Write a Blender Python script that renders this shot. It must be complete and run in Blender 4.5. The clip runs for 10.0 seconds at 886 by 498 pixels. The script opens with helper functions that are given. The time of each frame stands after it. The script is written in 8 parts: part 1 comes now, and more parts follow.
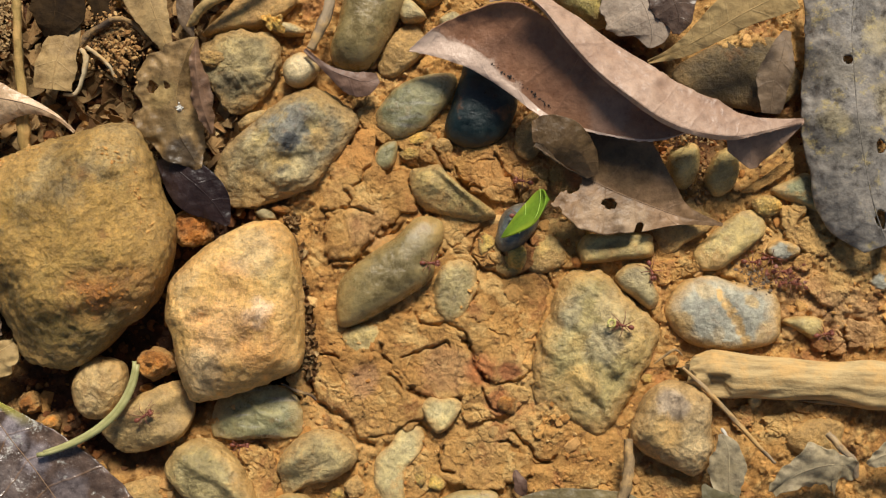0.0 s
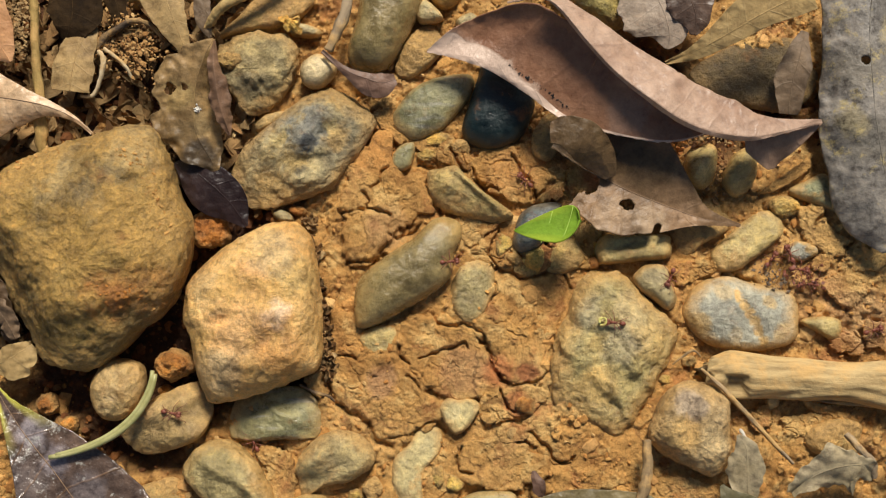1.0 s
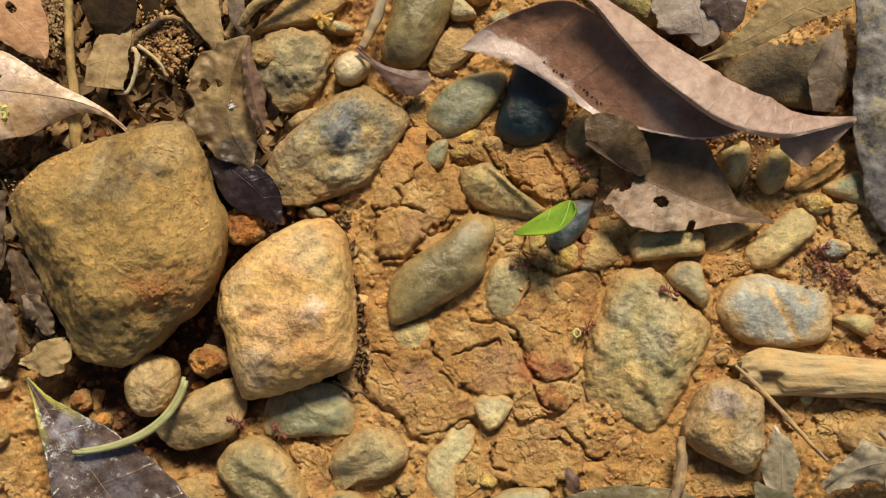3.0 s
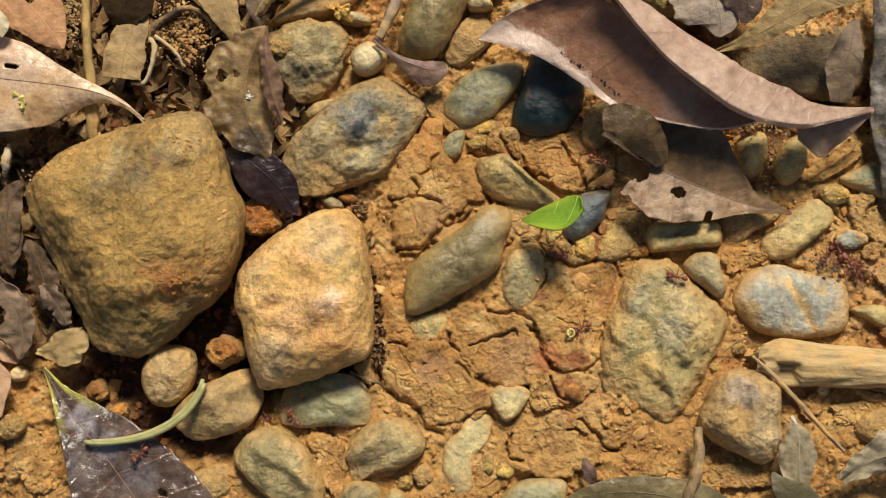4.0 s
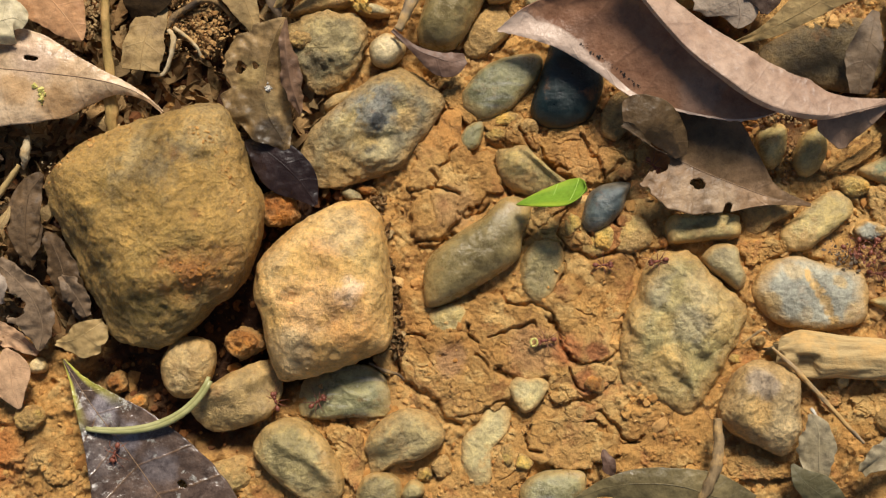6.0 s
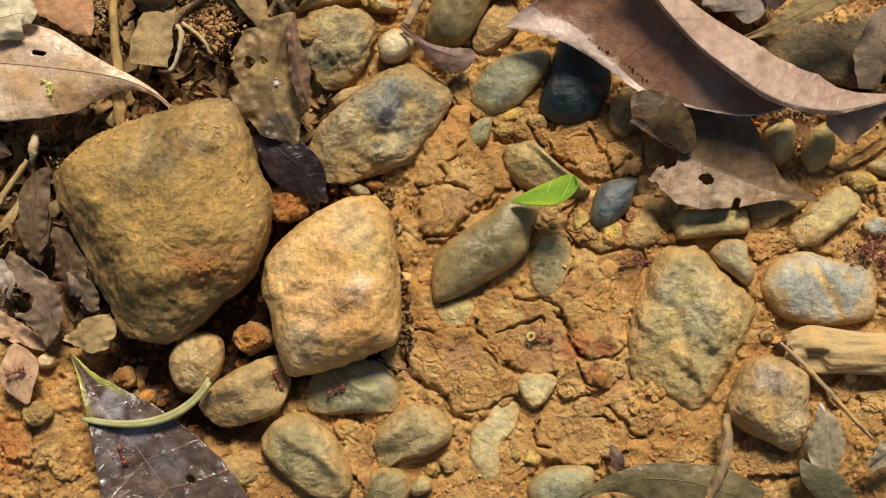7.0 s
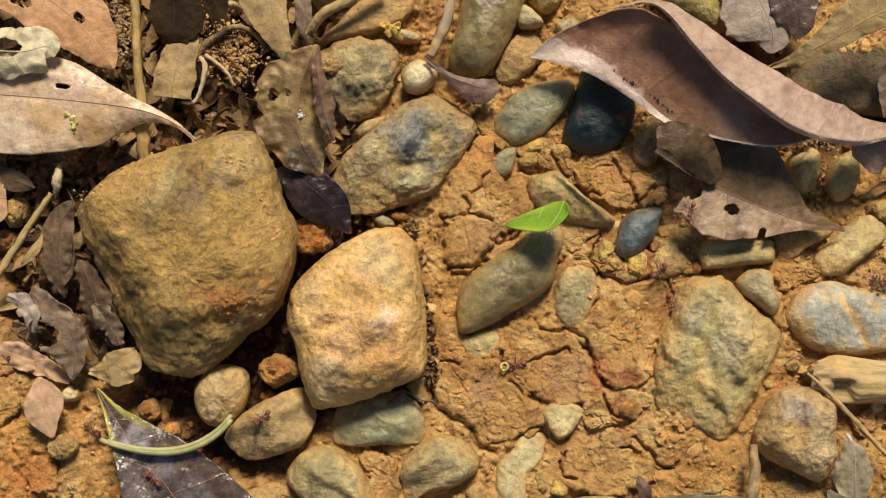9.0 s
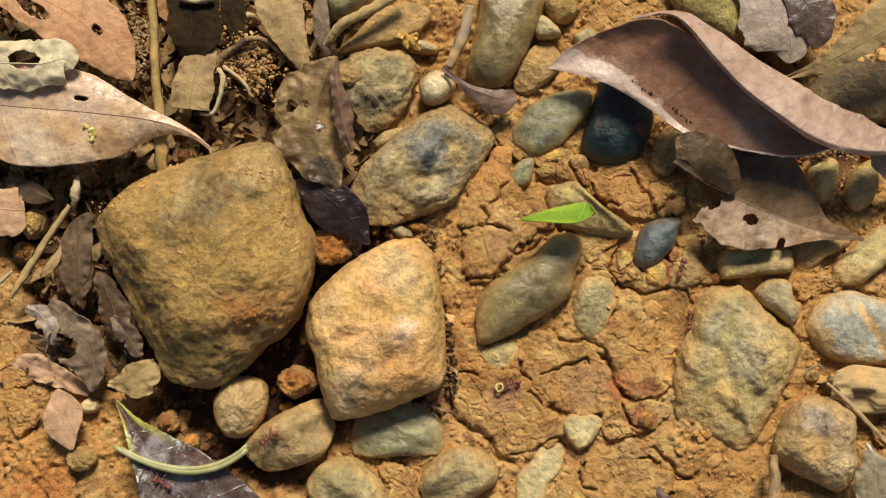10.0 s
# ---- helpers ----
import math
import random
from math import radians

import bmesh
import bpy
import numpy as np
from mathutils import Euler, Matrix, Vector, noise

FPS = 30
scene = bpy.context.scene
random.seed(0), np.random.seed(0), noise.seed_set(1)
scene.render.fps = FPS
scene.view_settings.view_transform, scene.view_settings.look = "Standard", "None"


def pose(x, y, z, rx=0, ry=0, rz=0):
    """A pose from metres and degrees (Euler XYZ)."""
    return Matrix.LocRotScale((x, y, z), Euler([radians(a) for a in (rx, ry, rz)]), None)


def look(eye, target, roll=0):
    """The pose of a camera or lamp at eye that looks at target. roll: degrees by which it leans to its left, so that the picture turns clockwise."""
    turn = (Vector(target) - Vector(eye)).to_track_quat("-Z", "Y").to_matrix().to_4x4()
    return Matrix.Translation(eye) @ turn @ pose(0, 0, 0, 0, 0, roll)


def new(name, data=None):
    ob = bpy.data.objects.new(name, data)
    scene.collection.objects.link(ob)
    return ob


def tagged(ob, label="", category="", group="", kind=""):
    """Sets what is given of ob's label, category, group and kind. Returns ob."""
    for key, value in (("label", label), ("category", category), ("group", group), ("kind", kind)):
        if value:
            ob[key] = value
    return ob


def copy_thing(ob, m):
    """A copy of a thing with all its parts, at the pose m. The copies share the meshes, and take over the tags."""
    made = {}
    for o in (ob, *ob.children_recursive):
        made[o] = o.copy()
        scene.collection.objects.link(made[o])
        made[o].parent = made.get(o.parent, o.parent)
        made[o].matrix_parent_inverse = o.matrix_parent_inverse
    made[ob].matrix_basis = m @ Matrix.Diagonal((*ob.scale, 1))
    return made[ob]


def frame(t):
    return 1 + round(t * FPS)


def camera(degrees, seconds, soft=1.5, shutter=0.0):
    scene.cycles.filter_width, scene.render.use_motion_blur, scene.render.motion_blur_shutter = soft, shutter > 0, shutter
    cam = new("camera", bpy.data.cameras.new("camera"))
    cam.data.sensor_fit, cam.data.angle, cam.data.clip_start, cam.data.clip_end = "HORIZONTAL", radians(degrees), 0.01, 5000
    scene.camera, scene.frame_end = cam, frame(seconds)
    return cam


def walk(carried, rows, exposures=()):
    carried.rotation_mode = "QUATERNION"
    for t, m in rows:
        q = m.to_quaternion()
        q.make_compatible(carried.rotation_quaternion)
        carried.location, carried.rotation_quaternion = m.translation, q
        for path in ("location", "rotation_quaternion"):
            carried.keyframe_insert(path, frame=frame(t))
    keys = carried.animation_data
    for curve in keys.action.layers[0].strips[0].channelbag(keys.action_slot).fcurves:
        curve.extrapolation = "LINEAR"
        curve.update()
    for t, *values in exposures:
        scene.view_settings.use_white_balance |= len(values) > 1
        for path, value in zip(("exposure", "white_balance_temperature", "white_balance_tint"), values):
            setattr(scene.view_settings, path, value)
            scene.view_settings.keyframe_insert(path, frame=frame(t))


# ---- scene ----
cam = camera(40, 10.0, soft=1.22)
PATH = [
    (0.0, 0.02728, 0.00845, 0.23337, 4.414, 1.773, -0.512),
    (0.5, 0.0256, 0.00889, 0.23349, 4.389, 1.73, -0.52),
    (1.0, 0.02404, 0.00874, 0.23359, 4.398, 1.819, -0.589),
    (1.5, 0.02222, 0.00855, 0.2337, 4.398, 1.826, -0.64),
    (2.0, 0.02088, 0.00874, 0.2337, 4.393, 1.858, -0.655),
    (2.5, 0.01967, 0.00871, 0.23396, 4.386, 1.919, -0.584),
    (4.0, 0.01517, 0.00641, 0.2341, 4.392, 2.019, -0.44),
    (4.5, 0.01405, 0.00601, 0.23407, 4.33, 2.036, -0.426),
    (5.0, 0.01308, 0.0058, 0.23416, 4.304, 2.047, -0.424),
    (5.5, 0.01266, 0.00563, 0.23415, 4.296, 2.199, -0.434),
    (7.0, 0.01061, 0.00455, 0.23409, 4.243, 2.191, -0.405),
    (7.5, 0.00931, 0.00523, 0.23425, 4.189, 2.144, -0.461),
    (8.0, 0.0079, 0.00658, 0.23433, 4.224, 2.097, -0.517),
    (8.5, 0.00679, 0.00855, 0.23441, 4.245, 2.097, -0.607),
    (9.0, 0.00548, 0.00992, 0.23441, 4.406, 2.124, -0.714),
    (9.5, 0.00404, 0.01104, 0.23458, 4.506, 2.174, -0.81),
    (10.0, 0.00215, 0.01165, 0.23466, 4.497, 2.192, -0.886),
]
walk(cam, [(t, pose(x, y, z, rx, ry, rz)) for t, x, y, z, rx, ry, rz in PATH], exposures=[(0, 0.03, 6760, 10), (10, 0.03, 6760, 10)])

# ---- light: soft daylight under trees, from the far side of the place ----
world = bpy.data.worlds.new("world")
scene.world = world
world.use_nodes = True
sky = world.node_tree.nodes.new("ShaderNodeTexSky")
sky.sky_type, sky.sun_disc = "NISHITA", False
SUN_UP, SUN_ROUND = radians(46), radians(12)
sky.sun_elevation, sky.sun_rotation = SUN_UP, SUN_ROUND
world.node_tree.links.new(sky.outputs["Color"], world.node_tree.nodes["Background"].inputs["Color"])
world.node_tree.nodes["Background"].inputs["Strength"].default_value = 0.06
sun = new("sun", bpy.data.lights.new("sun", "SUN"))
sun.data.energy, sun.data.angle, sun.data.color = 4.7, radians(16), (1.0, 0.945, 0.855)
sun.matrix_world = look((math.sin(SUN_ROUND) * math.cos(SUN_UP), math.cos(SUN_ROUND) * math.cos(SUN_UP), math.sin(SUN_UP)), (0, 0, 0))

# ---- materials ----
MM = 0.001


def nodes_of(name):
    m = bpy.data.materials.new(name)
    m.use_nodes = True
    return m, m.node_tree.nodes, m.node_tree.links, m.node_tree.nodes["Principled BSDF"]


def tex(n, l, kind, vec, scale, detail=4.0, rough=0.55):
    """A noise or Voronoi texture at so many features a metre."""
    t = n.new("ShaderNodeTexNoise" if kind == "noise" else "ShaderNodeTexVoronoi")
    t.inputs["Scale"].default_value = scale
    if kind == "noise":
        t.inputs["Detail"].default_value, t.inputs["Roughness"].default_value = detail, rough
    l.new(vec, t.inputs["Vector"])
    return t


def ramp(n, l, fac, stops):
    r = n.new("ShaderNodeValToRGB")
    el = r.color_ramp.elements
    while len(el) < len(stops):
        el.new(0.5)
    for e, (p, c) in zip(el, stops):
        e.position, e.color = p, (*c, 1) if not isinstance(c, float) else (c, c, c, 1)
    l.new(fac, r.inputs["Fac"])
    return r.outputs["Color"]


def blend(n, l, fac, a, b, how="MIX"):
    m = n.new("ShaderNodeMix")
    m.data_type, m.blend_type = "RGBA", how
    for sock, val in ((m.inputs["Factor"], fac), (m.inputs["A"], a), (m.inputs["B"], b)):
        if isinstance(val, (int, float)):
            sock.default_value = val
        elif isinstance(val, tuple):
            sock.default_value = (*val, 1)
        else:
            l.new(val, sock)
    return m.outputs["Result"]


def own_place(n, l):
    """Object coordinates, shifted at random from thing to thing."""
    co, info, add, mul = (n.new(k) for k in ("ShaderNodeTexCoord", "ShaderNodeObjectInfo", "ShaderNodeVectorMath", "ShaderNodeMath"))
    mul.operation, mul.inputs[1].default_value = "MULTIPLY", 7.3
    l.new(info.outputs["Random"], mul.inputs[0])
    l.new(co.outputs["Object"], add.inputs[0])
    l.new(mul.outputs[0], add.inputs[1])
    return add.outputs[0], info.outputs["Random"]


def bumps(n, l, bsdf, layers):
    last = None
    for height, strength, dist in layers:
        b = n.new("ShaderNodeBump")
        b.inputs["Strength"].default_value, b.inputs["Distance"].default_value = strength, dist
        l.new(height, b.inputs["Height"])
        if last:
            l.new(last, b.inputs["Normal"])
        last = b.outputs["Normal"]
    l.new(last, bsdf.inputs["Normal"])


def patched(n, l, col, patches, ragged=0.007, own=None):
    """Patches of colour on a thing, stains as well as painted shade, light and sheen: place and radius in mm, colour,
    strength; ragged at the rim.
    """
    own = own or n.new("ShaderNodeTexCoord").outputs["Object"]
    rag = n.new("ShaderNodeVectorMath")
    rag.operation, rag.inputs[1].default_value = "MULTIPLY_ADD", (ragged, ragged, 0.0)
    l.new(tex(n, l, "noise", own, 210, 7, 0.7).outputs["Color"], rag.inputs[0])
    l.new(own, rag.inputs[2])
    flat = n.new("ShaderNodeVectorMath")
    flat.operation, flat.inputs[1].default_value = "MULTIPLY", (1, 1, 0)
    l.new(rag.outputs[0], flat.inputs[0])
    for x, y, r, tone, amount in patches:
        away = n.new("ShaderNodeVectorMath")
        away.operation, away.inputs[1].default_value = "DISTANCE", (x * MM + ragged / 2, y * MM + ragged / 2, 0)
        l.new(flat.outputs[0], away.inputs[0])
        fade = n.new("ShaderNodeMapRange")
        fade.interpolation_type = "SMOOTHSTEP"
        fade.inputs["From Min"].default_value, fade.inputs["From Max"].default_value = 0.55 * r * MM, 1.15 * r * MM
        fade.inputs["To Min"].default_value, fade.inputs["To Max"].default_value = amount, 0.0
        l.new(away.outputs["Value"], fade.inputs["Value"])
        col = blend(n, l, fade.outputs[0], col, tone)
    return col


OCHRE, RUSTY = (0.60, 0.36, 0.125), (0.40, 0.15, 0.04)


def stone_mat(name, dark, light, amount, dust=OCHRE, gloss=0.75, fine=1.0, band=None, rim=0.75, patches=(), rag=0.007):
    """A stone of two tones with grain, and clay dust over a share of it."""
    m, n, l, b = nodes_of(name)
    vec, rnd = own_place(n, l)
    big = tex(n, l, "noise", vec, 62, 5, 0.6).outputs["Fac"]
    mid = tex(n, l, "noise", vec, 380, 6, 0.65).outputs["Fac"]
    tiny = tex(n, l, "noise", vec, 2600, 4, 0.7).outputs["Fac"]
    col = ramp(n, l, big, [(0.38, dark), (0.60, light)])
    if band:
        stretch = n.new("ShaderNodeMapping")
        stretch.inputs["Scale"].default_value, stretch.inputs["Rotation"].default_value = (1, 6, 3), (0.4, 0.2, 0.6)
        l.new(vec, stretch.inputs["Vector"])
        veins = tex(n, l, "noise", stretch.outputs[0], 110, 3, 0.5).outputs["Fac"]
        col = blend(n, l, ramp(n, l, veins, [(0.56, 0.0), (0.66, 0.8)]), col, band)
    cool = tex(n, l, "noise", vec, 175, 6, 0.66).outputs["Fac"]
    grey = sum(light) / 3
    col = blend(n, l, ramp(n, l, cool, [(0.52, 0.0), (0.64, 0.42)]), col, tuple(0.6 * c * 1.2 + 0.4 * grey * k for c, k in zip(light, (1.2, 1.1, 0.8))))
    col = patched(n, l, col, patches, rag) if patches else col
    col = blend(n, l, 0.6, col, ramp(n, l, mid, [(0.30, (0.36, 0.33, 0.30)), (0.5, (1.0, 1.0, 1.0)), (0.72, (1.45, 1.40, 1.30))]), "MULTIPLY")
    smear = tex(n, l, "noise", vec, 95, 9, 0.62).outputs["Fac"]
    col = blend(n, l, 0.6, col, ramp(n, l, smear, [(0.36, (0.55, 0.53, 0.52)), (0.47, (0.95, 0.95, 0.95)), (0.55, (1.05, 1.05, 1.04)), (0.66, (1.42, 1.38, 1.3))]), "MULTIPLY")
    cover = blend(n, l, 0.6, big, tex(n, l, "noise", vec, 125, 9, 0.74).outputs["Fac"])
    edge = 0.5 + (0.5 - amount) * 0.42
    col = blend(n, l, ramp(n, l, cover, [(edge - 0.03, 0.0), (edge + 0.05, 0.92)]), col, ramp(n, l, mid, [(0.3, tuple(c * 0.62 for c in dust)), (0.7, dust)]))
    near = n.new("ShaderNodeAttribute")
    near.attribute_name = "edge"
    mud = n.new("ShaderNodeMath")
    mud.operation, mud.inputs[1].default_value = "MULTIPLY_ADD", 1.1
    l.new(cover, mud.inputs[0])
    l.new(near.outputs["Fac"], mud.inputs[2])
    coat = n.new("ShaderNodeMapRange")
    coat.inputs["From Min"].default_value, coat.inputs["From Max"].default_value, coat.inputs["To Max"].default_value = 1.22, 1.50, rim
    l.new(mud.outputs[0], coat.inputs["Value"])
    col = blend(n, l, coat.outputs[0], col, ramp(n, l, mid, [(0.3, tuple(c * 0.7 for c in OCHRE)), (0.7, OCHRE)]))
    rust = tex(n, l, "noise", vec, 150, 6, 0.7).outputs["Fac"]
    col = blend(n, l, ramp(n, l, rust, [(0.60, 0.0), (0.74, 0.55)]), col, tuple(0.75 * a + 0.25 * c for a, c in zip(RUSTY, dark)))
    col = blend(n, l, 0.4, col, ramp(n, l, tiny, [(0.30, (0.55, 0.50, 0.45)), (0.48, (1.0, 1.0, 1.0)), (0.70, (1.3, 1.27, 1.2))]), "MULTIPLY")
    grit = tex(n, l, "noise", vec, 900, 5, 0.7).outputs["Fac"]
    col = blend(n, l, min(0.5, 0.3 * fine + 0.1), col, ramp(n, l, grit, [(0.34, (0.42, 0.37, 0.32)), (0.47, (1.0, 1.0, 1.0)), (0.66, (1.6, 1.56, 1.45))]), "MULTIPLY")
    l.new(col, b.inputs["Base Color"])
    l.new(ramp(n, l, mid, [(0.3, gloss - 0.30), (0.7, min(1.0, gloss + 0.08))]), b.inputs["Roughness"])
    b.inputs["Specular IOR Level"].default_value = 0.5
    chips = ramp(n, l, tex(n, l, "noise", vec, 150, 6, 0.58).outputs["Fac"], [(0.38, 0.0), (0.43, 0.4), (0.50, 0.45), (0.56, 0.8), (0.66, 1.0)])
    facet = tex(n, l, "voronoi", vec, 620).outputs["Distance"]
    bumps(n, l, b, [(facet, min(0.9, 0.4 * fine), 0.0007), (chips, min(0.9, 0.3 * fine), 0.0014), (mid, min(1.0, 0.5 * fine), 0.0013), (grit, min(1.0, 0.85 * fine), 0.0008), (tiny, min(1.0, 0.7 * fine), 0.0004)])
    return m


# olive patches at left and bottom: own tone, plus those faces' shade painted in
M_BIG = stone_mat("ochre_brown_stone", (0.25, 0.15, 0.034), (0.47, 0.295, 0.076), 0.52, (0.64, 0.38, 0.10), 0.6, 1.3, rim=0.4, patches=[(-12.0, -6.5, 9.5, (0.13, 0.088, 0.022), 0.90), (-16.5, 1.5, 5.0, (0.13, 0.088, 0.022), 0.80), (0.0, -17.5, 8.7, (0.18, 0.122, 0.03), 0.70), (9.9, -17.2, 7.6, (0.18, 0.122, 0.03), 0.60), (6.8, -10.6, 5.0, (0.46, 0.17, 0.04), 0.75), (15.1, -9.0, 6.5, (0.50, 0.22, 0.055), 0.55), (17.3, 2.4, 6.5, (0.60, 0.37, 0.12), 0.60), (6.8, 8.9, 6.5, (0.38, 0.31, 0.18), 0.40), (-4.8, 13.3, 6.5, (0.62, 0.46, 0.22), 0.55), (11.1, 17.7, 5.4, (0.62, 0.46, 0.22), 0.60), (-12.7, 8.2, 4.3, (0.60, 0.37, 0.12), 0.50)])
# the peach-white first patch is a highlight painted into the colour
M_ORANGE = stone_mat("orange_tan_stone", (0.60, 0.32, 0.095), (0.82, 0.52, 0.195), 0.4, (0.80, 0.47, 0.14), 0.55, 0.85, rim=0.4, patches=[(5.0, -1.0, 3.2, (0.80, 0.58, 0.38), 0.8), (8.0, 6.0, 4.5, (0.58, 0.40, 0.14), 0.7), (0.5, 6.0, 5.0, (0.66, 0.31, 0.11), 0.6), (-9.0, -5.0, 3.6, (0.60, 0.38, 0.12), 0.6), (4.0, -10.5, 5.5, (0.50, 0.30, 0.10), 0.6), (-2.6, -2.2, 7.5, (0.70, 0.39, 0.16), 0.6), (3.9, 10.3, 4.9, (0.66, 0.50, 0.26), 0.60), (5.8, -6.5, 5.4, (0.50, 0.20, 0.05), 0.35), (-5.8, -11.5, 4.9, (0.36, 0.32, 0.22), 0.40), (-8.3, 4.2, 3.8, (0.66, 0.50, 0.26), 0.50)])
M_MOTTLE = stone_mat("mottled_stone", (0.17, 0.15, 0.10), (0.56, 0.45, 0.23), 0.40, (0.58, 0.40, 0.145), 0.68, 1.1, patches=[(0.2, 2.8, 4.6, (0.24, 0.245, 0.22), 0.80), (1.4, 1.2, 2.2, (0.055, 0.062, 0.07), 0.85), (-4.6, 2.5, 2.0, (0.70, 0.55, 0.24), 0.8), (5.5, 4.0, 1.8, (0.68, 0.52, 0.22), 0.7), (-1.0, -2.1, 2.8, (0.10, 0.085, 0.06), 0.75), (2.9, 6.6, 2.7, (0.27, 0.27, 0.24), 0.60), (-5.8, 5.7, 3.3, (0.36, 0.32, 0.22), 0.70), (-10.2, -4.0, 5.4, (0.62, 0.46, 0.22), 0.65), (-5.9, -7.4, 4.3, (0.60, 0.37, 0.12), 0.70), (7.2, 2.1, 3.3, (0.60, 0.37, 0.12), 0.60)])
M_GREYTAN = stone_mat("grey_tan_stone", (0.26, 0.205, 0.10), (0.52, 0.40, 0.18), 0.36, gloss=0.75)
M_PALE = stone_mat("cream_stone", (0.50, 0.37, 0.18), (0.66, 0.52, 0.29), 0.12, gloss=0.6, fine=0.4)
M_OLIVE = stone_mat("olive_grey_stone", (0.170, 0.129, 0.052), (0.283, 0.213, 0.088), 0.24, (0.44, 0.29, 0.10), 0.42, 0.32, rim=0.4)
M_GREY = stone_mat("grey_stone", (0.274, 0.218, 0.109), (0.464, 0.375, 0.189), 0.25, gloss=0.65, fine=0.6)
M_CLAYST = stone_mat("clay_coated_stone", (0.377, 0.269, 0.099), (0.617, 0.405, 0.129), 0.62, gloss=0.7)
M_GREEN = stone_mat("grey_green_stone", (0.171, 0.165, 0.084), (0.317, 0.285, 0.139), 0.22, (0.36, 0.24, 0.09), 0.46, 0.5, band=(0.28, 0.27, 0.22), rim=0.5)
M_DARK = stone_mat("blue_black_stone", (0.003, 0.011, 0.012), (0.008, 0.025, 0.026), 0.0, (0.05, 0.04, 0.02), 0.55, 0.25, rim=0.05)
M_TRI = stone_mat("wedge_stone", (0.291, 0.225, 0.084), (0.565, 0.405, 0.149), 0.38, gloss=0.75)
M_TEAL = stone_mat("blue_grey_stone", (0.04, 0.056, 0.060), (0.10, 0.122, 0.122), 0.06, (0.30, 0.23, 0.12), 0.5, 0.4, band=(0.20, 0.20, 0.17), rim=0.25)
M_TEALD = stone_mat("teal_stone", (0.103, 0.112, 0.070), (0.224, 0.225, 0.119), 0.3, gloss=0.65, fine=0.6)
M_TAN = stone_mat("tan_stone", (0.36, 0.24, 0.09), (0.56, 0.385, 0.165), 0.3, (0.44, 0.26, 0.09), 0.6, 0.8)
M_GREYOL = stone_mat("grey_olive_stone", (0.257, 0.204, 0.087), (0.468, 0.369, 0.166), 0.25, gloss=0.52, fine=0.7)
# first two patches paint the shaded left and the lit upper-right ridge
M_SLOPE = stone_mat("rippled_olive_stone", (0.35, 0.275, 0.105), (0.57, 0.45, 0.19), 0.30, (0.64, 0.44, 0.155), 0.5, 0.9, rim=0.95, patches=[(-6.5, -3.0, 5.0, (0.25, 0.20, 0.08), 0.6), (4.0, 5.0, 3.4, (0.62, 0.52, 0.28), 0.7), (-5.2, 8.7, 4.3, (0.36, 0.32, 0.22), 0.50), (3.6, 9.6, 3.8, (0.64, 0.48, 0.24), 0.60), (6.6, 3.2, 4.3, (0.60, 0.37, 0.12), 0.50), (-3.1, -6.1, 4.9, (0.60, 0.37, 0.12), 0.55), (1.0, 2.3, 4.3, (0.40, 0.35, 0.24), 0.50)])
M_PALEOL = stone_mat("pale_olive_stone", (0.356, 0.264, 0.099), (0.548, 0.419, 0.167), 0.35, gloss=0.55, fine=0.6)
M_BLUE = stone_mat("pale_blue_stone", (0.30, 0.29, 0.225), (0.47, 0.45, 0.345), 0.30, (0.60, 0.39, 0.145), 0.5, 0.6, rim=0.95, rag=0.0045, patches=[(-8.0, -1.5, 2.2, (0.60, 0.40, 0.15), 0.7), (-3.5, 4.6, 2.0, (0.58, 0.42, 0.2), 0.6), (5.0, 2.6, 1.6, (0.60, 0.40, 0.15), 0.7), (-1.5, -3.6, 1.5, (0.56, 0.44, 0.26), 0.6), (7.5, -3.0, 2.0, (0.60, 0.40, 0.15), 0.6), (-0.7, 4.1, 1.2, (0.60, 0.37, 0.12), 0.80), (0.3, 2.3, 1.2, (0.60, 0.37, 0.12), 0.80), (1.2, 0.6, 1.2, (0.60, 0.37, 0.12), 0.80), (2.2, -1.2, 1.2, (0.60, 0.37, 0.12), 0.80), (3.1, -2.9, 1.2, (0.60, 0.37, 0.12), 0.80), (4.1, -4.6, 1.2, (0.60, 0.37, 0.12), 0.80)])
M_TANROSE = stone_mat("rosy_tan_stone", (0.46, 0.31, 0.14), (0.74, 0.52, 0.25), 0.36, (0.60, 0.40, 0.165), 0.8, patches=[(-1.2, 4.0, 3.3, (0.50, 0.40, 0.30), 0.70), (-3.4, -1.4, 3.8, (0.60, 0.37, 0.12), 0.60), (2.8, -2.5, 3.3, (0.66, 0.50, 0.26), 0.50)])
M_BROWNST = stone_mat("brown_stone", (0.291, 0.187, 0.050), (0.514, 0.330, 0.094), 0.35, gloss=0.75)
# dark copy of the brown stone, with the leaves' shade put into its tones
M_BROWNST_SHADED = stone_mat("brown_stone_shaded", (0.09, 0.062, 0.026), (0.19, 0.132, 0.058), 0.15, (0.26, 0.16, 0.06), 0.7, rim=0.3)
M_SLATE = stone_mat("slate_stone", (0.171, 0.142, 0.070), (0.377, 0.299, 0.139), 0.3, gloss=0.7, fine=0.6)
M_YCLAY = stone_mat("yellow_clay", (0.742, 0.389, 0.084), (0.742, 0.553, 0.139), 0.5, gloss=0.95, fine=1.4)
M_RUST = stone_mat("rusty_clay", (0.377, 0.142, 0.030), (0.742, 0.315, 0.060), 0.35, gloss=0.95, fine=1.6)
M_CREAM = stone_mat("chalky_stone", (0.422, 0.319, 0.140), (0.536, 0.444, 0.213), 0.3, gloss=0.8, fine=0.6)
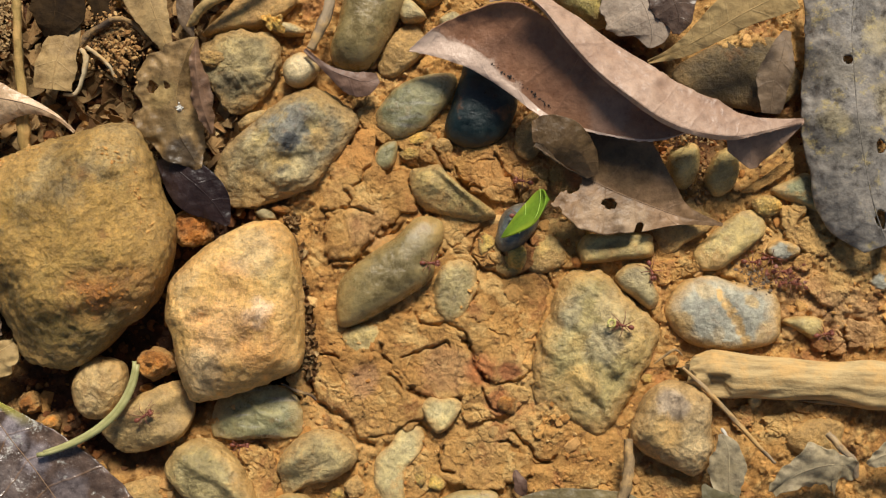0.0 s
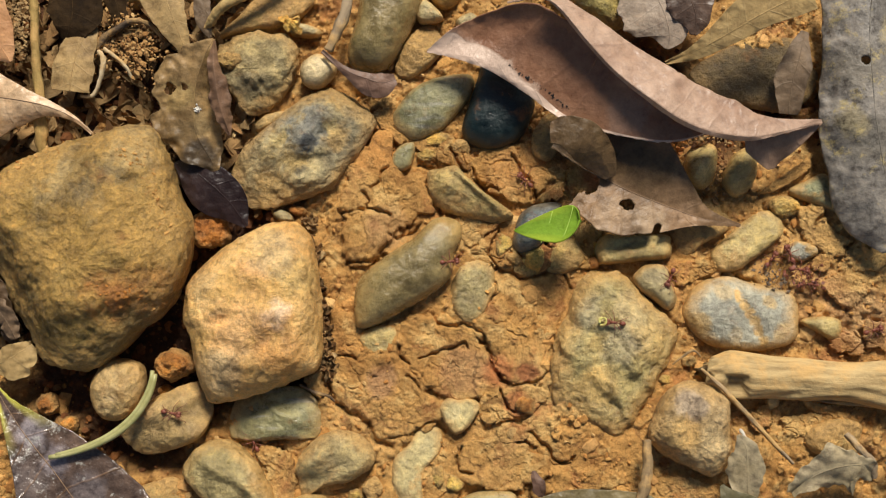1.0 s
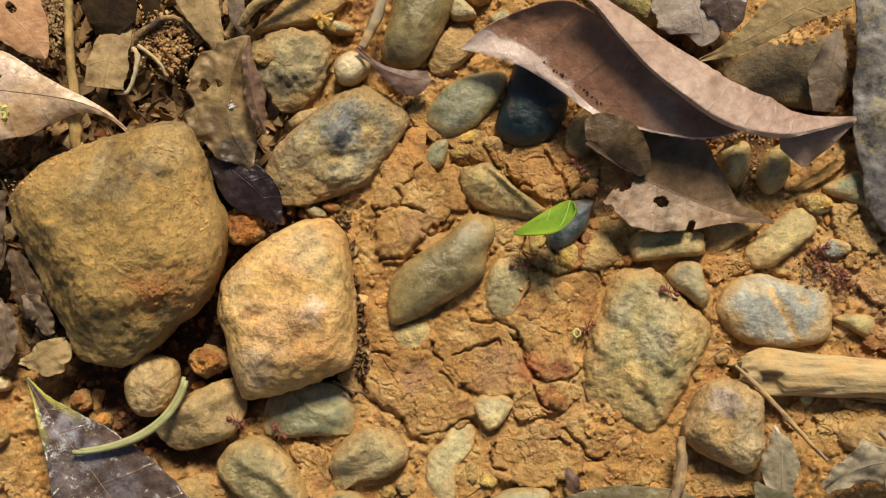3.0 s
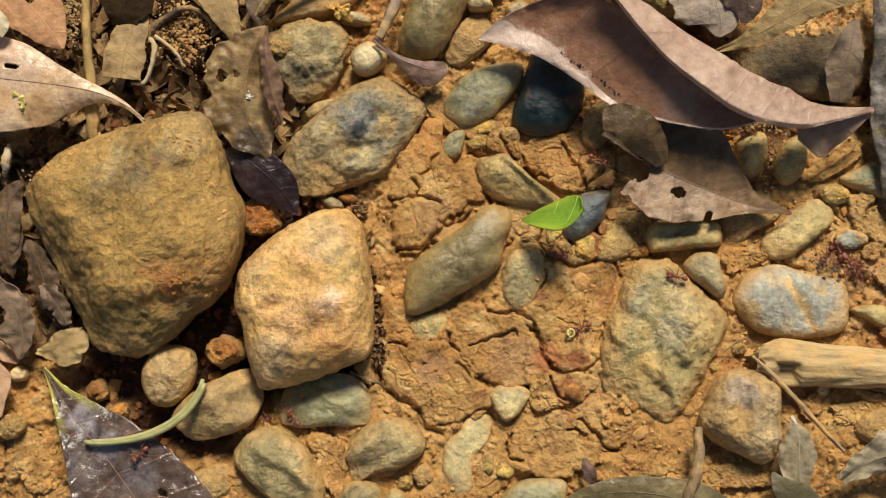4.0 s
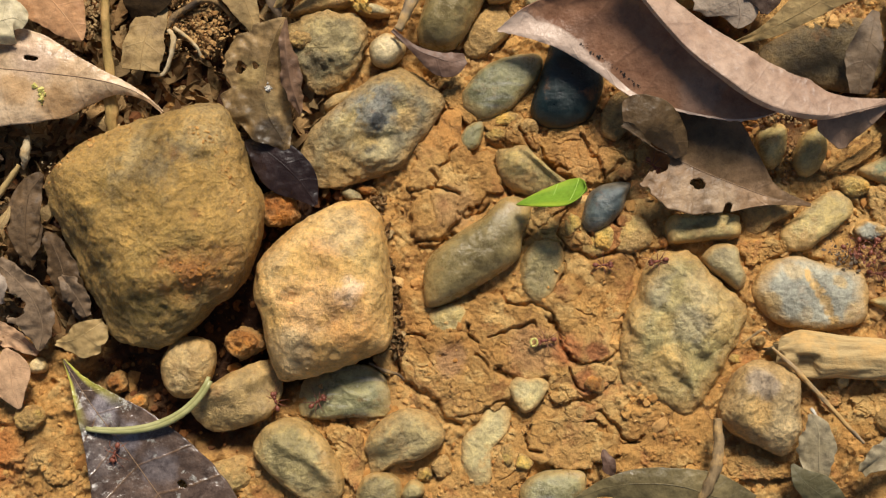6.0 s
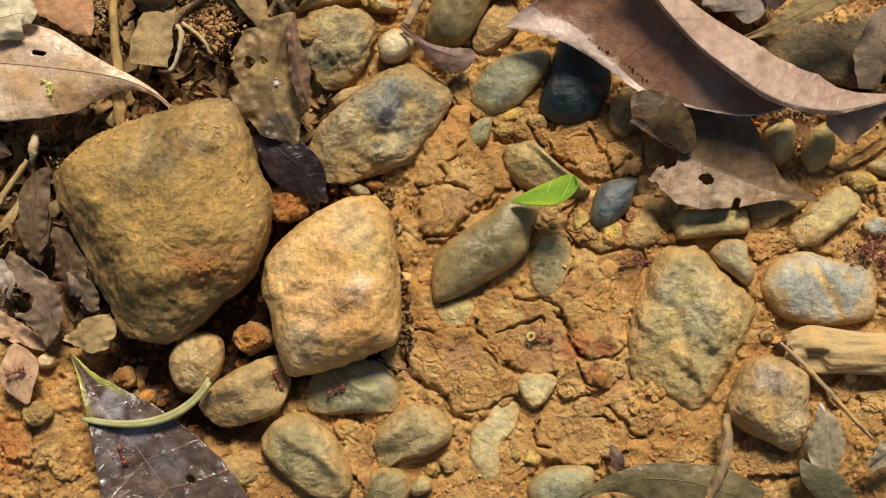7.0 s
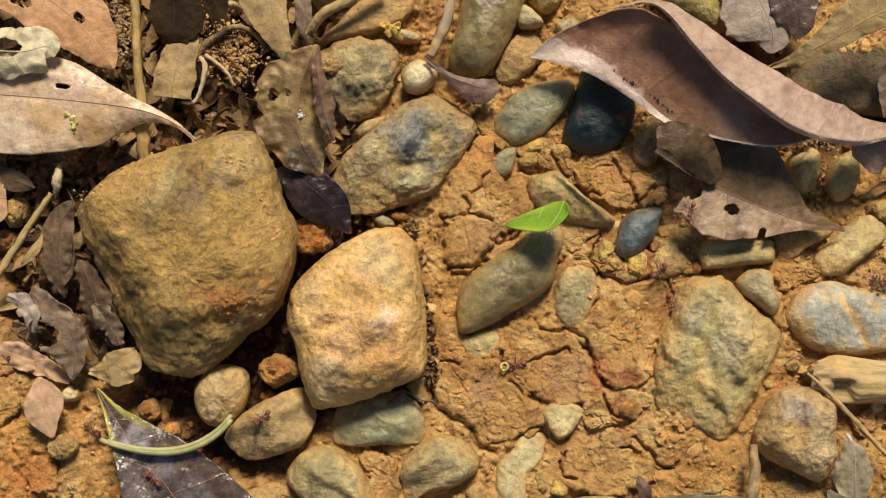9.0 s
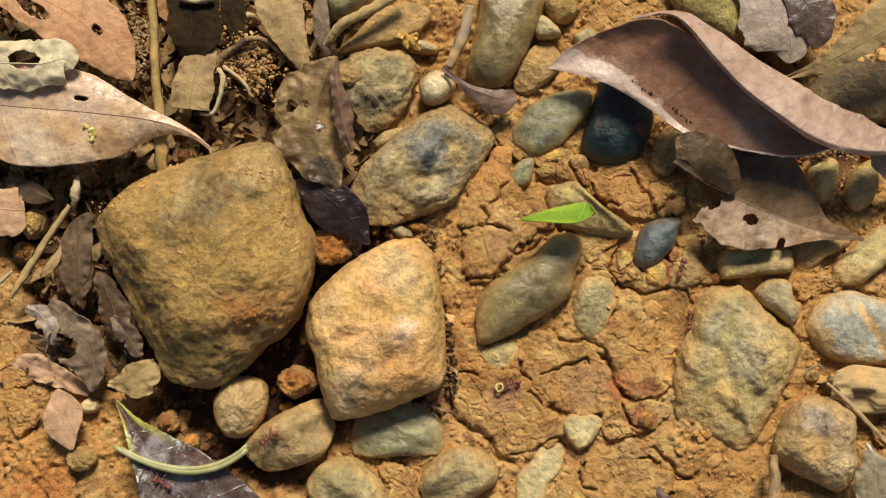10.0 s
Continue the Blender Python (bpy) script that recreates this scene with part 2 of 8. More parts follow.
M_MOSS = stone_mat("mossy_olive_stone", (0.171, 0.142, 0.039), (0.377, 0.292, 0.084), 0.25, gloss=0.7)


# stains of the clay, and three last pale patches that paint light into leaf shadow: place and radius in mm, colour,
# strength
STAINS_AND_LIGHT = [(3.5, 46.5, 5.5, (0.60, 0.26, 0.07), 0.45), (27.5, 3.5, 3.6, (0.44, 0.14, 0.05), 0.7), (20.5, 3.5, 5.5, (0.38, 0.21, 0.105), 0.5), (33.0, 3.0, 2.6, (0.30, 0.09, 0.035), 0.8), (30.5, -3.0, 2.6, (0.38, 0.13, 0.045), 0.7), (4.5, 1.5, 3.6, (0.36, 0.20, 0.11), 0.6), (36, 26, 4.5, (0.40, 0.15, 0.05), 0.6), (48, 41, 5, (0.36, 0.11, 0.04), 0.7), (6, 31, 5, (0.47, 0.27, 0.12), 0.5), (31, 42, 6, (0.50, 0.26, 0.09), 0.5), (88, 16, 8, (0.52, 0.30, 0.13), 0.5), (98, 12, 7, (0.50, 0.31, 0.16), 0.5), (-86, -16, 8, (0.52, 0.17, 0.04), 0.6), (-90, -8, 7, (0.60, 0.30, 0.08), 0.5), (93, 6, 4, (0.40, 0.17, 0.06), 0.3), (92, 30, 7, (0.62, 0.40, 0.15), 0.6), (99, 23, 7, (0.62, 0.40, 0.15), 0.6), (84, 30, 5, (0.62, 0.40, 0.15), 0.5)]


def clay_mat(name, plate=False):
    """Dry ochre clay, stained and crumbly, that turns to dark humus where the attribute says so."""
    m, n, l, b = nodes_of(name)
    vec = n.new("ShaderNodeNewGeometry").outputs["Position"]
    big = tex(n, l, "noise", vec, 45, 4, 0.6).outputs["Fac"]
    mid = tex(n, l, "noise", vec, 230, 8, 0.7).outputs["Fac"]
    tiny = tex(n, l, "noise", vec, 1500, 6, 0.75).outputs["Fac"]
    spots = tex(n, l, "noise", vec, 90, 8, 0.7).outputs["Fac"]
    pale = tex(n, l, "noise", vec, 150, 8, 0.68).outputs["Fac"]
    k = 0.94 if plate else 1.0
    col = ramp(n, l, big, [(0.34, tuple(c * k for c in (0.42, 0.205, 0.057))), (0.5, tuple(c * k for c in (0.52, 0.285, 0.086))), (0.66, tuple(c * k for c in (0.57, 0.345, 0.124)))])
    col = blend(n, l, ramp(n, l, spots, [(0.54, 0.0), (0.62, 0.65)]), col, (0.36, 0.135, 0.042))
    col = blend(n, l, ramp(n, l, pale, [(0.53, 0.0), (0.60, 0.8)]), col, (0.62, 0.40, 0.15))
    col = patched(n, l, col, STAINS_AND_LIGHT, 0.005, vec)
    col = blend(n, l, 0.75, col, ramp(n, l, mid, [(0.35, (0.50, 0.41, 0.32)), (0.47, (1.0, 1.0, 1.0)), (0.68, (1.35, 1.34, 1.32))]), "MULTIPLY")
    col = blend(n, l, 0.5, col, ramp(n, l, tiny, [(0.34, (0.45, 0.37, 0.30)), (0.46, (1.0, 1.0, 1.0)), (0.68, (1.4, 1.36, 1.30))]), "MULTIPLY")
    if not plate:
        at = n.new("ShaderNodeAttribute")
        at.attribute_name = "humus"
        soil = ramp(n, l, mid, [(0.3, (0.045, 0.021, 0.012)), (0.55, (0.12, 0.05, 0.02)), (0.78, (0.30, 0.13, 0.04))])
        col = blend(n, l, at.outputs["Fac"], col, soil)
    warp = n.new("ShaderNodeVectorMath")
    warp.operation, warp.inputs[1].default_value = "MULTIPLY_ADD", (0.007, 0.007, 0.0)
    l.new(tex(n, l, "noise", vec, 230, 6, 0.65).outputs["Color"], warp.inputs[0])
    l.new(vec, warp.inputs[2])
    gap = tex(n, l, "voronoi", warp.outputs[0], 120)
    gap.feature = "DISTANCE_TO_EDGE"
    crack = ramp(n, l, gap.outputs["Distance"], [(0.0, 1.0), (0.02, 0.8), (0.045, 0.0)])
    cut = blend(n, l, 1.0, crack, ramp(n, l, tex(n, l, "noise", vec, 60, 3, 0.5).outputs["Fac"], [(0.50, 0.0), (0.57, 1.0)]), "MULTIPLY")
    # cracks darkened in the colour, for darker soil and for the shade within
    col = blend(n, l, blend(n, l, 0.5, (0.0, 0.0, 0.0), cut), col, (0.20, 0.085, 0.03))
    l.new(col, b.inputs["Base Color"])
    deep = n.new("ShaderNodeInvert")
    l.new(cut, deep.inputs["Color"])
    b.inputs["Roughness"].default_value, b.inputs["Specular IOR Level"].default_value = 0.8, 0.35
    chips = ramp(n, l, tex(n, l, "noise", vec, 300, 5, 0.55).outputs["Fac"], [(0.40, 0.0), (0.45, 0.45), (0.54, 0.5), (0.60, 1.0)])
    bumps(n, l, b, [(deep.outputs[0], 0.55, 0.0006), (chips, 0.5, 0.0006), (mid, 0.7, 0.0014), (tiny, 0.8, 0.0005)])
    return m


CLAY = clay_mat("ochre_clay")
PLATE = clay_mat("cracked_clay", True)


def crumb_mat(name, tones):
    m, n, l, b = nodes_of(name)
    geo = n.new("ShaderNodeNewGeometry")
    vec = n.new("ShaderNodeTexCoord").outputs["Object"]
    tiny = tex(n, l, "noise", vec, 1800, 4, 0.7).outputs["Fac"]
    k = len(tones)
    col = ramp(n, l, geo.outputs["Random Per Island"], [(i / (k - 1), c) for i, c in enumerate(tones)])
    col = blend(n, l, 0.7, col, ramp(n, l, tiny, [(0.3, (0.5, 0.45, 0.4)), (0.5, (1.0, 1.0, 1.0)), (0.8, (1.3, 1.25, 1.2))]), "MULTIPLY")
    l.new(col, b.inputs["Base Color"])
    b.inputs["Roughness"].default_value, b.inputs["Specular IOR Level"].default_value = 0.92, 0.15
    bumps(n, l, b, [(tiny, 0.6, 0.0003)])
    return m


CRUMB = crumb_mat("clay_crumbs", [(0.36, 0.16, 0.045), (0.58, 0.31, 0.095), (0.62, 0.36, 0.125), (0.46, 0.21, 0.06), (0.66, 0.42, 0.17)])
HEAP = crumb_mat("loose_brown_soil", [(0.32, 0.16, 0.055), (0.54, 0.33, 0.13), (0.20, 0.10, 0.04), (0.46, 0.25, 0.09), (0.60, 0.40, 0.18)])
LITTER = crumb_mat("rotten_leaf_scraps", [(0.11, 0.058, 0.024), (0.36, 0.22, 0.093), (0.17, 0.094, 0.038), (0.52, 0.355, 0.165), (0.05, 0.027, 0.013), (0.29, 0.152, 0.06), (0.43, 0.28, 0.125)])
HUMUS = crumb_mat("humus_crumbs", [(0.06, 0.027, 0.014), (0.20, 0.08, 0.03), (0.34, 0.14, 0.045), (0.11, 0.046, 0.021), (0.52, 0.28, 0.09)])


def leaf_mat(name, inner, outer, vein, gloss=0.6, blotch=(0.10, 0.06, 0.04), spots=0.3, margin=None, see=0.12, veins=1.0, mottle=0.25, spec=0.38, patches=(), hem=None):
    """A dead leaf: cells, blotches, side veins that run off the midrib, a little light let through."""
    m, n, l, b = nodes_of(name)
    vec, _ = own_place(n, l)
    uv = n.new("ShaderNodeUVMap").outputs["UV"]
    sep = n.new("ShaderNodeSeparateXYZ")
    l.new(uv, sep.inputs[0])

    def calc(op, a, c=0.0):
        q = n.new("ShaderNodeMath")
        q.operation = op
        for i, val in enumerate((a, c)):
            if isinstance(val, (int, float)):
                q.inputs[i].default_value = val
            else:
                l.new(val, q.inputs[i])
        return q.outputs[0]

    side = calc("ABSOLUTE", calc("SUBTRACT", sep.outputs["Y"], 0.5))
    big = tex(n, l, "noise", vec, 110, 5, 0.6).outputs["Fac"]
    mid = tex(n, l, "noise", vec, 520, 6, 0.7).outputs["Fac"]
    cell = tex(n, l, "voronoi", vec, 1500)
    wob = calc("MULTIPLY", calc("SUBTRACT", big, 0.5), 0.35)
    run = calc("ADD", calc("SUBTRACT", sep.outputs["X"], calc("MULTIPLY", side, 0.9)), wob)
    line = calc("ABSOLUTE", calc("SUBTRACT", calc("FRACT", run), 0.5))
    rib = ramp(n, l, line, [(0.0, 1.0), (0.05, 0.0)])
    col = ramp(n, l, big, [(0.3, inner), (0.68, outer)])
    col = patched(n, l, col, patches) if patches else col
    col = blend(n, l, 0.7, col, ramp(n, l, mid, [(0.25, (0.55, 0.5, 0.47)), (0.5, (1.0, 1.0, 1.0)), (0.8, (1.25, 1.24, 1.2))]), "MULTIPLY")
    stain = tex(n, l, "noise", vec, 260, 7, 0.75).outputs["Fac"]
    at = 0.52 + 0.2 * (1 - spots)
    col = blend(n, l, ramp(n, l, stain, [(at, 0.0), (at + 0.08, 0.85)]), col, blotch)
    col = blend(n, l, calc("MULTIPLY", rib, 0.15 * veins), col, vein)
    if mottle:
        dirt = tex(n, l, "noise", vec, 330, 8, 0.78).outputs["Fac"]
        col = blend(n, l, mottle, col, ramp(n, l, dirt, [(0.36, (0.34, 0.31, 0.29)), (0.48, (1.0, 1.0, 1.0)), (0.66, (1.55, 1.5, 1.42))]), "MULTIPLY")
    if margin:
        col = blend(n, l, ramp(n, l, calc("ADD", side, calc("MULTIPLY", wob, 0.5)), [(0.24, 0.0), (0.40, 0.95)]), col, blend(n, l, ramp(n, l, calc("MULTIPLY", sep.outputs["X"], 0.25), [(0.25, 0.0), (0.7, 1.0)]), margin, col))
    if hem:
        over = calc("SUBTRACT", ramp(n, l, calc("MULTIPLY", sep.outputs["X"], 0.25), [(0.16, 1.0), (0.30, 0.42), (0.55, 0.2), (0.8, 0.04), (0.95, 0.0)]), calc("MULTIPLY", calc("SUBTRACT", sep.outputs["Y"], 0.5), 2.0))
        col = blend(n, l, ramp(n, l, over, [(0.0, 0.0), (0.05, 0.92)]), col, hem)
    l.new(col, b.inputs["Base Color"])
    l.new(ramp(n, l, mid, [(0.3, gloss - 0.1), (0.7, min(1.0, gloss + 0.15))]), b.inputs["Roughness"])
    b.inputs["Specular IOR Level"].default_value = spec
    bumps(n, l, b, [(rib, 0.18 * veins, 0.0005), (big, 0.4, 0.002), (mid, 0.2, 0.0006), (cell.outputs["Distance"], 0.2, 0.0002)])
    if see:
        thin, mix, end = n.new("ShaderNodeBsdfTranslucent"), n.new("ShaderNodeMixShader"), n["Material Output"]
        l.new(col, thin.inputs["Color"])
        mix.inputs[0].default_value = see
        l.new(b.outputs[0], mix.inputs[1])
        l.new(thin.outputs[0], mix.inputs[2])
        l.new(mix.outputs[0], end.inputs["Surface"])
    return m


L_PINK = leaf_mat("pinkish_dry_leaf", (0.22, 0.10, 0.052), (0.36, 0.195, 0.115), (0.2, 0.11, 0.075), 0.36, spots=0.1, mottle=0.25, hem=(0.66, 0.49, 0.38), patches=[(-5.6, 11.7, 8.1, (0.24, 0.112, 0.062), 0.60), (3.5, 1.8, 6.0, (0.24, 0.112, 0.062), 0.50), (-0.7, 15.3, 4.9, (0.24, 0.112, 0.062), 0.60), (-23.1, 9.1, 3.7, (0.52, 0.37, 0.28), 0.75), (-17.8, 7.4, 2.6, (0.52, 0.37, 0.28), 0.75), (-11.5, 4.5, 2.0, (0.52, 0.37, 0.28), 0.70), (-6.4, 0.7, 1.6, (0.52, 0.37, 0.28), 0.70), (11.3, -5.4, 4.3, (0.33, 0.21, 0.15), 0.60)])
L_PALE = leaf_mat("pale_leaf_underside", (0.33, 0.20, 0.135), (0.53, 0.37, 0.27), (0.30, 0.18, 0.13), 0.38, blotch=(0.22, 0.12, 0.08), spots=0.08, mottle=0.25)
L_PINKD = leaf_mat("dull_pink_leaf", (0.260, 0.161, 0.107), (0.401, 0.257, 0.172), (0.2, 0.13, 0.10), 0.6, spots=0.25)
L_PINKT = leaf_mat("pale_pink_leaf", (0.496, 0.289, 0.155), (0.637, 0.396, 0.224), (0.36, 0.21, 0.13), 0.6, spots=0.15)
L_BROWN = leaf_mat("brown_dead_leaf", (0.133, 0.087, 0.051), (0.239, 0.167, 0.101), (0.26, 0.19, 0.13), 0.6, spots=0.3, mottle=0.5)
# dark upper and pale lower half: partly own tone, partly shade and light painted in
L_BROWN2 = leaf_mat("warm_brown_leaf", (0.14, 0.08, 0.036), (0.29, 0.175, 0.09), (0.24, 0.15, 0.085), 0.45, spots=0.25, mottle=0.5, patches=[(-4.0, -6.0, 4.0, (0.44, 0.30, 0.18), 0.7), (3.0, -7.0, 4.2, (0.44, 0.31, 0.19), 0.7), (9.5, -7.0, 3.2, (0.40, 0.25, 0.14), 0.6), (-10.5, 8.2, 6.5, (0.10, 0.062, 0.026), 0.80), (-3.1, 6.9, 6.7, (0.10, 0.062, 0.026), 0.75), (2.6, 3.0, 4.9, (0.10, 0.062, 0.026), 0.60)])
L_GREY = leaf_mat("grey_pink_leaf", (0.307, 0.230, 0.172), (0.519, 0.412, 0.310), (0.3, 0.25, 0.23), 0.5, spots=0.3, mottle=0.3)
L_BEIGE = leaf_mat("beige_leaf", (0.378, 0.246, 0.095), (0.566, 0.396, 0.172), (0.52, 0.40, 0.22), 0.6, spots=0.2)
L_SLATE = leaf_mat("weathered_grey_leaf", (0.095, 0.086, 0.075), (0.27, 0.242, 0.205), (0.22, 0.21, 0.2), 0.5, blotch=(0.34, 0.27, 0.12), spots=0.85, veins=0.3, see=0, mottle=1.0, patches=[(-6, 8, 5, (0.14, 0.12, 0.09), 0.7), (3, 2, 4, (0.33, 0.27, 0.15), 0.7), (-3, -6, 5, (0.13, 0.115, 0.09), 0.7), (2, 14, 4, (0.34, 0.28, 0.16), 0.6), (5, -14, 5, (0.30, 0.28, 0.25), 0.6), (-7, -2, 3, (0.32, 0.26, 0.13), 0.6)])
L_SPECK = leaf_mat("speckled_dark_leaf", (0.055, 0.036, 0.028), (0.13, 0.085, 0.062), (0.2, 0.15, 0.11), 0.32, blotch=(0.50, 0.46, 0.38), spots=0.55, mottle=0.7, see=0.05)
L_TAN = leaf_mat("pale_tan_leaf", (0.50, 0.31, 0.16), (0.74, 0.54, 0.34), (0.30, 0.18, 0.10), 0.30, blotch=(0.24, 0.13, 0.07), spots=0.2, mottle=0.4, patches=[(-9.5, -6.1, 5.4, (0.70, 0.56, 0.40), 0.60), (0.3, 3.0, 4.9, (0.66, 0.47, 0.34), 0.60), (4.7, -5.4, 4.3, (0.42, 0.22, 0.07), 0.60), (-4.1, -3.0, 3.8, (0.48, 0.26, 0.09), 0.50), (-14.1, 2.8, 3.3, (0.40, 0.30, 0.22), 0.60)])
L_TANB = leaf_mat("tan_leaf_scrap", (0.319, 0.203, 0.082), (0.472, 0.321, 0.138), (0.42, 0.31, 0.17), 0.65, spots=0.3, mottle=0.5)
L_ORANGE = leaf_mat("orange_brown_leaf", (0.519, 0.257, 0.112), (0.684, 0.385, 0.189), (0.34, 0.18, 0.1), 0.6, spots=0.15, mottle=0.3)
L_CREAM = leaf_mat("pale_grey_green_leaf", (0.53, 0.435, 0.245), (0.70, 0.59, 0.37), (0.46, 0.40, 0.26), 0.5, spots=0.12)
L_OLIVEB = leaf_mat("olive_brown_leaf", (0.16, 0.098, 0.038), (0.38, 0.245, 0.105), (0.34, 0.25, 0.12), 0.45, spots=0.45, mottle=0.7, veins=0.5, patches=[(-0.7, -11.0, 4.6, (0.045, 0.032, 0.02), 0.85), (-4.4, 1.1, 3.3, (0.40, 0.28, 0.11), 0.60), (-0.1, -4.5, 2.6, (0.42, 0.31, 0.15), 0.50), (-3.3, -5.5, 2.6, (0.12, 0.08, 0.035), 0.60)])
L_OLIVED = leaf_mat("dark_olive_leaf", (0.071, 0.064, 0.030), (0.153, 0.128, 0.060), (0.16, 0.14, 0.08), 0.5, spots=0.2)
L_OLIVEM = leaf_mat("brown_olive_leaf", (0.10, 0.078, 0.034), (0.24, 0.185, 0.085), (0.2, 0.16, 0.08), 0.4, spots=0.35, mottle=0.6, veins=0.5)
L_DARK = leaf_mat("rotten_dark_leaf", (0.014, 0.008, 0.008), (0.036, 0.020, 0.018), (0.03, 0.018, 0.018), 0.35, spots=0.2, see=0)
L_SOGGY = leaf_mat("soggy_brown_leaf", (0.014, 0.008, 0.004), (0.055, 0.032, 0.013), (0.06, 0.04, 0.02), 0.85, spots=0.3, see=0, mottle=0.7, spec=0.12)
L_MURK = leaf_mat("dull_dark_leaf", (0.06, 0.034, 0.016), (0.16, 0.098, 0.048), (0.16, 0.11, 0.07), 0.6, spots=0.4, mottle=0.8, veins=0.3)
L_DUST = leaf_mat("dusty_pink_brown_leaf", (0.15, 0.095, 0.053), (0.28, 0.19, 0.115), (0.3, 0.2, 0.12), 0.6, spots=0.35, mottle=0.7, veins=0.4)
L_ASH = leaf_mat("ashy_olive_leaf", (0.25, 0.195, 0.105), (0.47, 0.385, 0.24), (0.3, 0.24, 0.14), 0.55, spots=0.35, mottle=0.6, veins=0.3)
L_RED = leaf_mat("red_brown_leaf", (0.13, 0.07, 0.04), (0.25, 0.145, 0.085), (0.2, 0.11, 0.06), 0.5, spots=0.25, mottle=0.4)
# lilac patches paint the wet sheen into the colour; pale blotches are sheen and specks
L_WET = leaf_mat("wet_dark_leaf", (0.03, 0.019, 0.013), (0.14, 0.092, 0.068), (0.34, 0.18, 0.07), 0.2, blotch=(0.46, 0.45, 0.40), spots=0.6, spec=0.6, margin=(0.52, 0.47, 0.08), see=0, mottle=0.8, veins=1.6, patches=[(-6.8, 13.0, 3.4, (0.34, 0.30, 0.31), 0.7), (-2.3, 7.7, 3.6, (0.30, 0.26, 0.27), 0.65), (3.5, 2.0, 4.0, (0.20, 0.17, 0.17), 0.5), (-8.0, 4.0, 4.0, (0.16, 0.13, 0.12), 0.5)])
L_PURP = leaf_mat("purple_brown_leaf", (0.11, 0.062, 0.044), (0.215, 0.125, 0.085), (0.2, 0.12, 0.1), 0.5, spots=0.2)
L_FRESH = leaf_mat("fresh_green_leaf", (0.22, 0.40, 0.035), (0.31, 0.49, 0.06), (0.46, 0.74, 0.14), 0.42, blotch=(0.16, 0.40, 0.02), spots=0.0, margin=(0.44, 0.58, 0.06), see=0.4, veins=0.0, mottle=0.15, spec=0.2)


def wood_mat(name, dark, light, gloss=0.8):
    m, n, l, b = nodes_of(name)
    vec, _ = own_place(n, l)
    grain = n.new("ShaderNodeMapping")
    grain.inputs["Scale"].default_value = (0.12, 1, 1)
    l.new(vec, grain.inputs["Vector"])
    line = tex(n, l, "noise", grain.outputs[0], 900, 5, 0.65).outputs["Fac"]
    big = tex(n, l, "noise", vec, 170, 5, 0.65).outputs["Fac"]
    col = ramp(n, l, line, [(0.3, dark), (0.62, light)])
    col = blend(n, l, ramp(n, l, big, [(0.46, 0.0), (0.62, 0.8)]), col, OCHRE)
    l.new(col, b.inputs["Base Color"])
    b.inputs["Roughness"].default_value = gloss
    bumps(n, l, b, [(line, 0.4, 0.0004), (big, 0.6, 0.0012)])
    return m


W_LOG = wood_mat("bleached_wood", (0.27, 0.175, 0.068), (0.54, 0.385, 0.175))
W_BARK = wood_mat("stick_bark", (0.12, 0.075, 0.035), (0.27, 0.18, 0.085))
W_GREY = wood_mat("grey_twig", (0.17, 0.115, 0.065), (0.36, 0.265, 0.16))
W_YEL = wood_mat("yellow_stem", (0.28, 0.18, 0.06), (0.44, 0.31, 0.125))
W_FLAT = wood_mat("brown_yellow_stem", (0.22, 0.135, 0.04), (0.42, 0.28, 0.085))
W_PALE = wood_mat("pale_rootlet", (0.40, 0.30, 0.16), (0.58, 0.46, 0.28))
W_DARK = wood_mat("dark_twig", (0.045, 0.028, 0.016), (0.12, 0.075, 0.04))
W_WHITE = wood_mat("white_straw", (0.52, 0.48, 0.40), (0.70, 0.66, 0.58))


def plain_mat(name, a, c, scale, gloss, bump=0.3):
    m, n, l, b = nodes_of(name)
    vec, _ = own_place(n, l)
    f = tex(n, l, "noise", vec, scale, 5, 0.65).outputs["Fac"]
    l.new(ramp(n, l, f, [(0.3, a), (0.7, c)]), b.inputs["Base Color"])
    b.inputs["Roughness"].default_value = gloss
    bumps(n, l, b, [(f, bump, 0.0002)])
    return m


ANT = plain_mat("ant_shell", (0.13, 0.034, 0.02), (0.27, 0.08, 0.042), 900, 0.5)
ANT_LEG = plain_mat("ant_leg", (0.14, 0.045, 0.026), (0.26, 0.085, 0.045), 900, 0.5)
STEM = plain_mat("green_yellow_stem", (0.27, 0.26, 0.085), (0.47, 0.44, 0.20), 300, 0.4)
CURL = plain_mat("yellow_curl", (0.50, 0.44, 0.10), (0.66, 0.60, 0.20), 700, 0.6)
GREEN_VEIN = plain_mat("pale_leaf_vein", (0.34, 0.52, 0.08), (0.40, 0.57, 0.11), 700, 0.8)
RIB = plain_mat("leaf_rib", (0.15, 0.085, 0.045), (0.27, 0.165, 0.085), 700, 0.6)
LICHEN = plain_mat("white_lichen", (0.55, 0.52, 0.46), (0.72, 0.70, 0.64), 900, 0.9)
GREYD = plain_mat("grey_debris", (0.07, 0.045, 0.03), (0.22, 0.16, 0.10), 900, 0.9)
SOILB = plain_mat("brown_soil", (0.17, 0.08, 0.03), (0.46, 0.25, 0.09), 400, 0.95)
SOILT = plain_mat("tan_soil", (0.22, 0.135, 0.055), (0.46, 0.31, 0.14), 400, 0.95)
GRIT = plain_mat("black_grit", (0.012, 0.008, 0.006), (0.03, 0.02, 0.015), 900, 0.8)


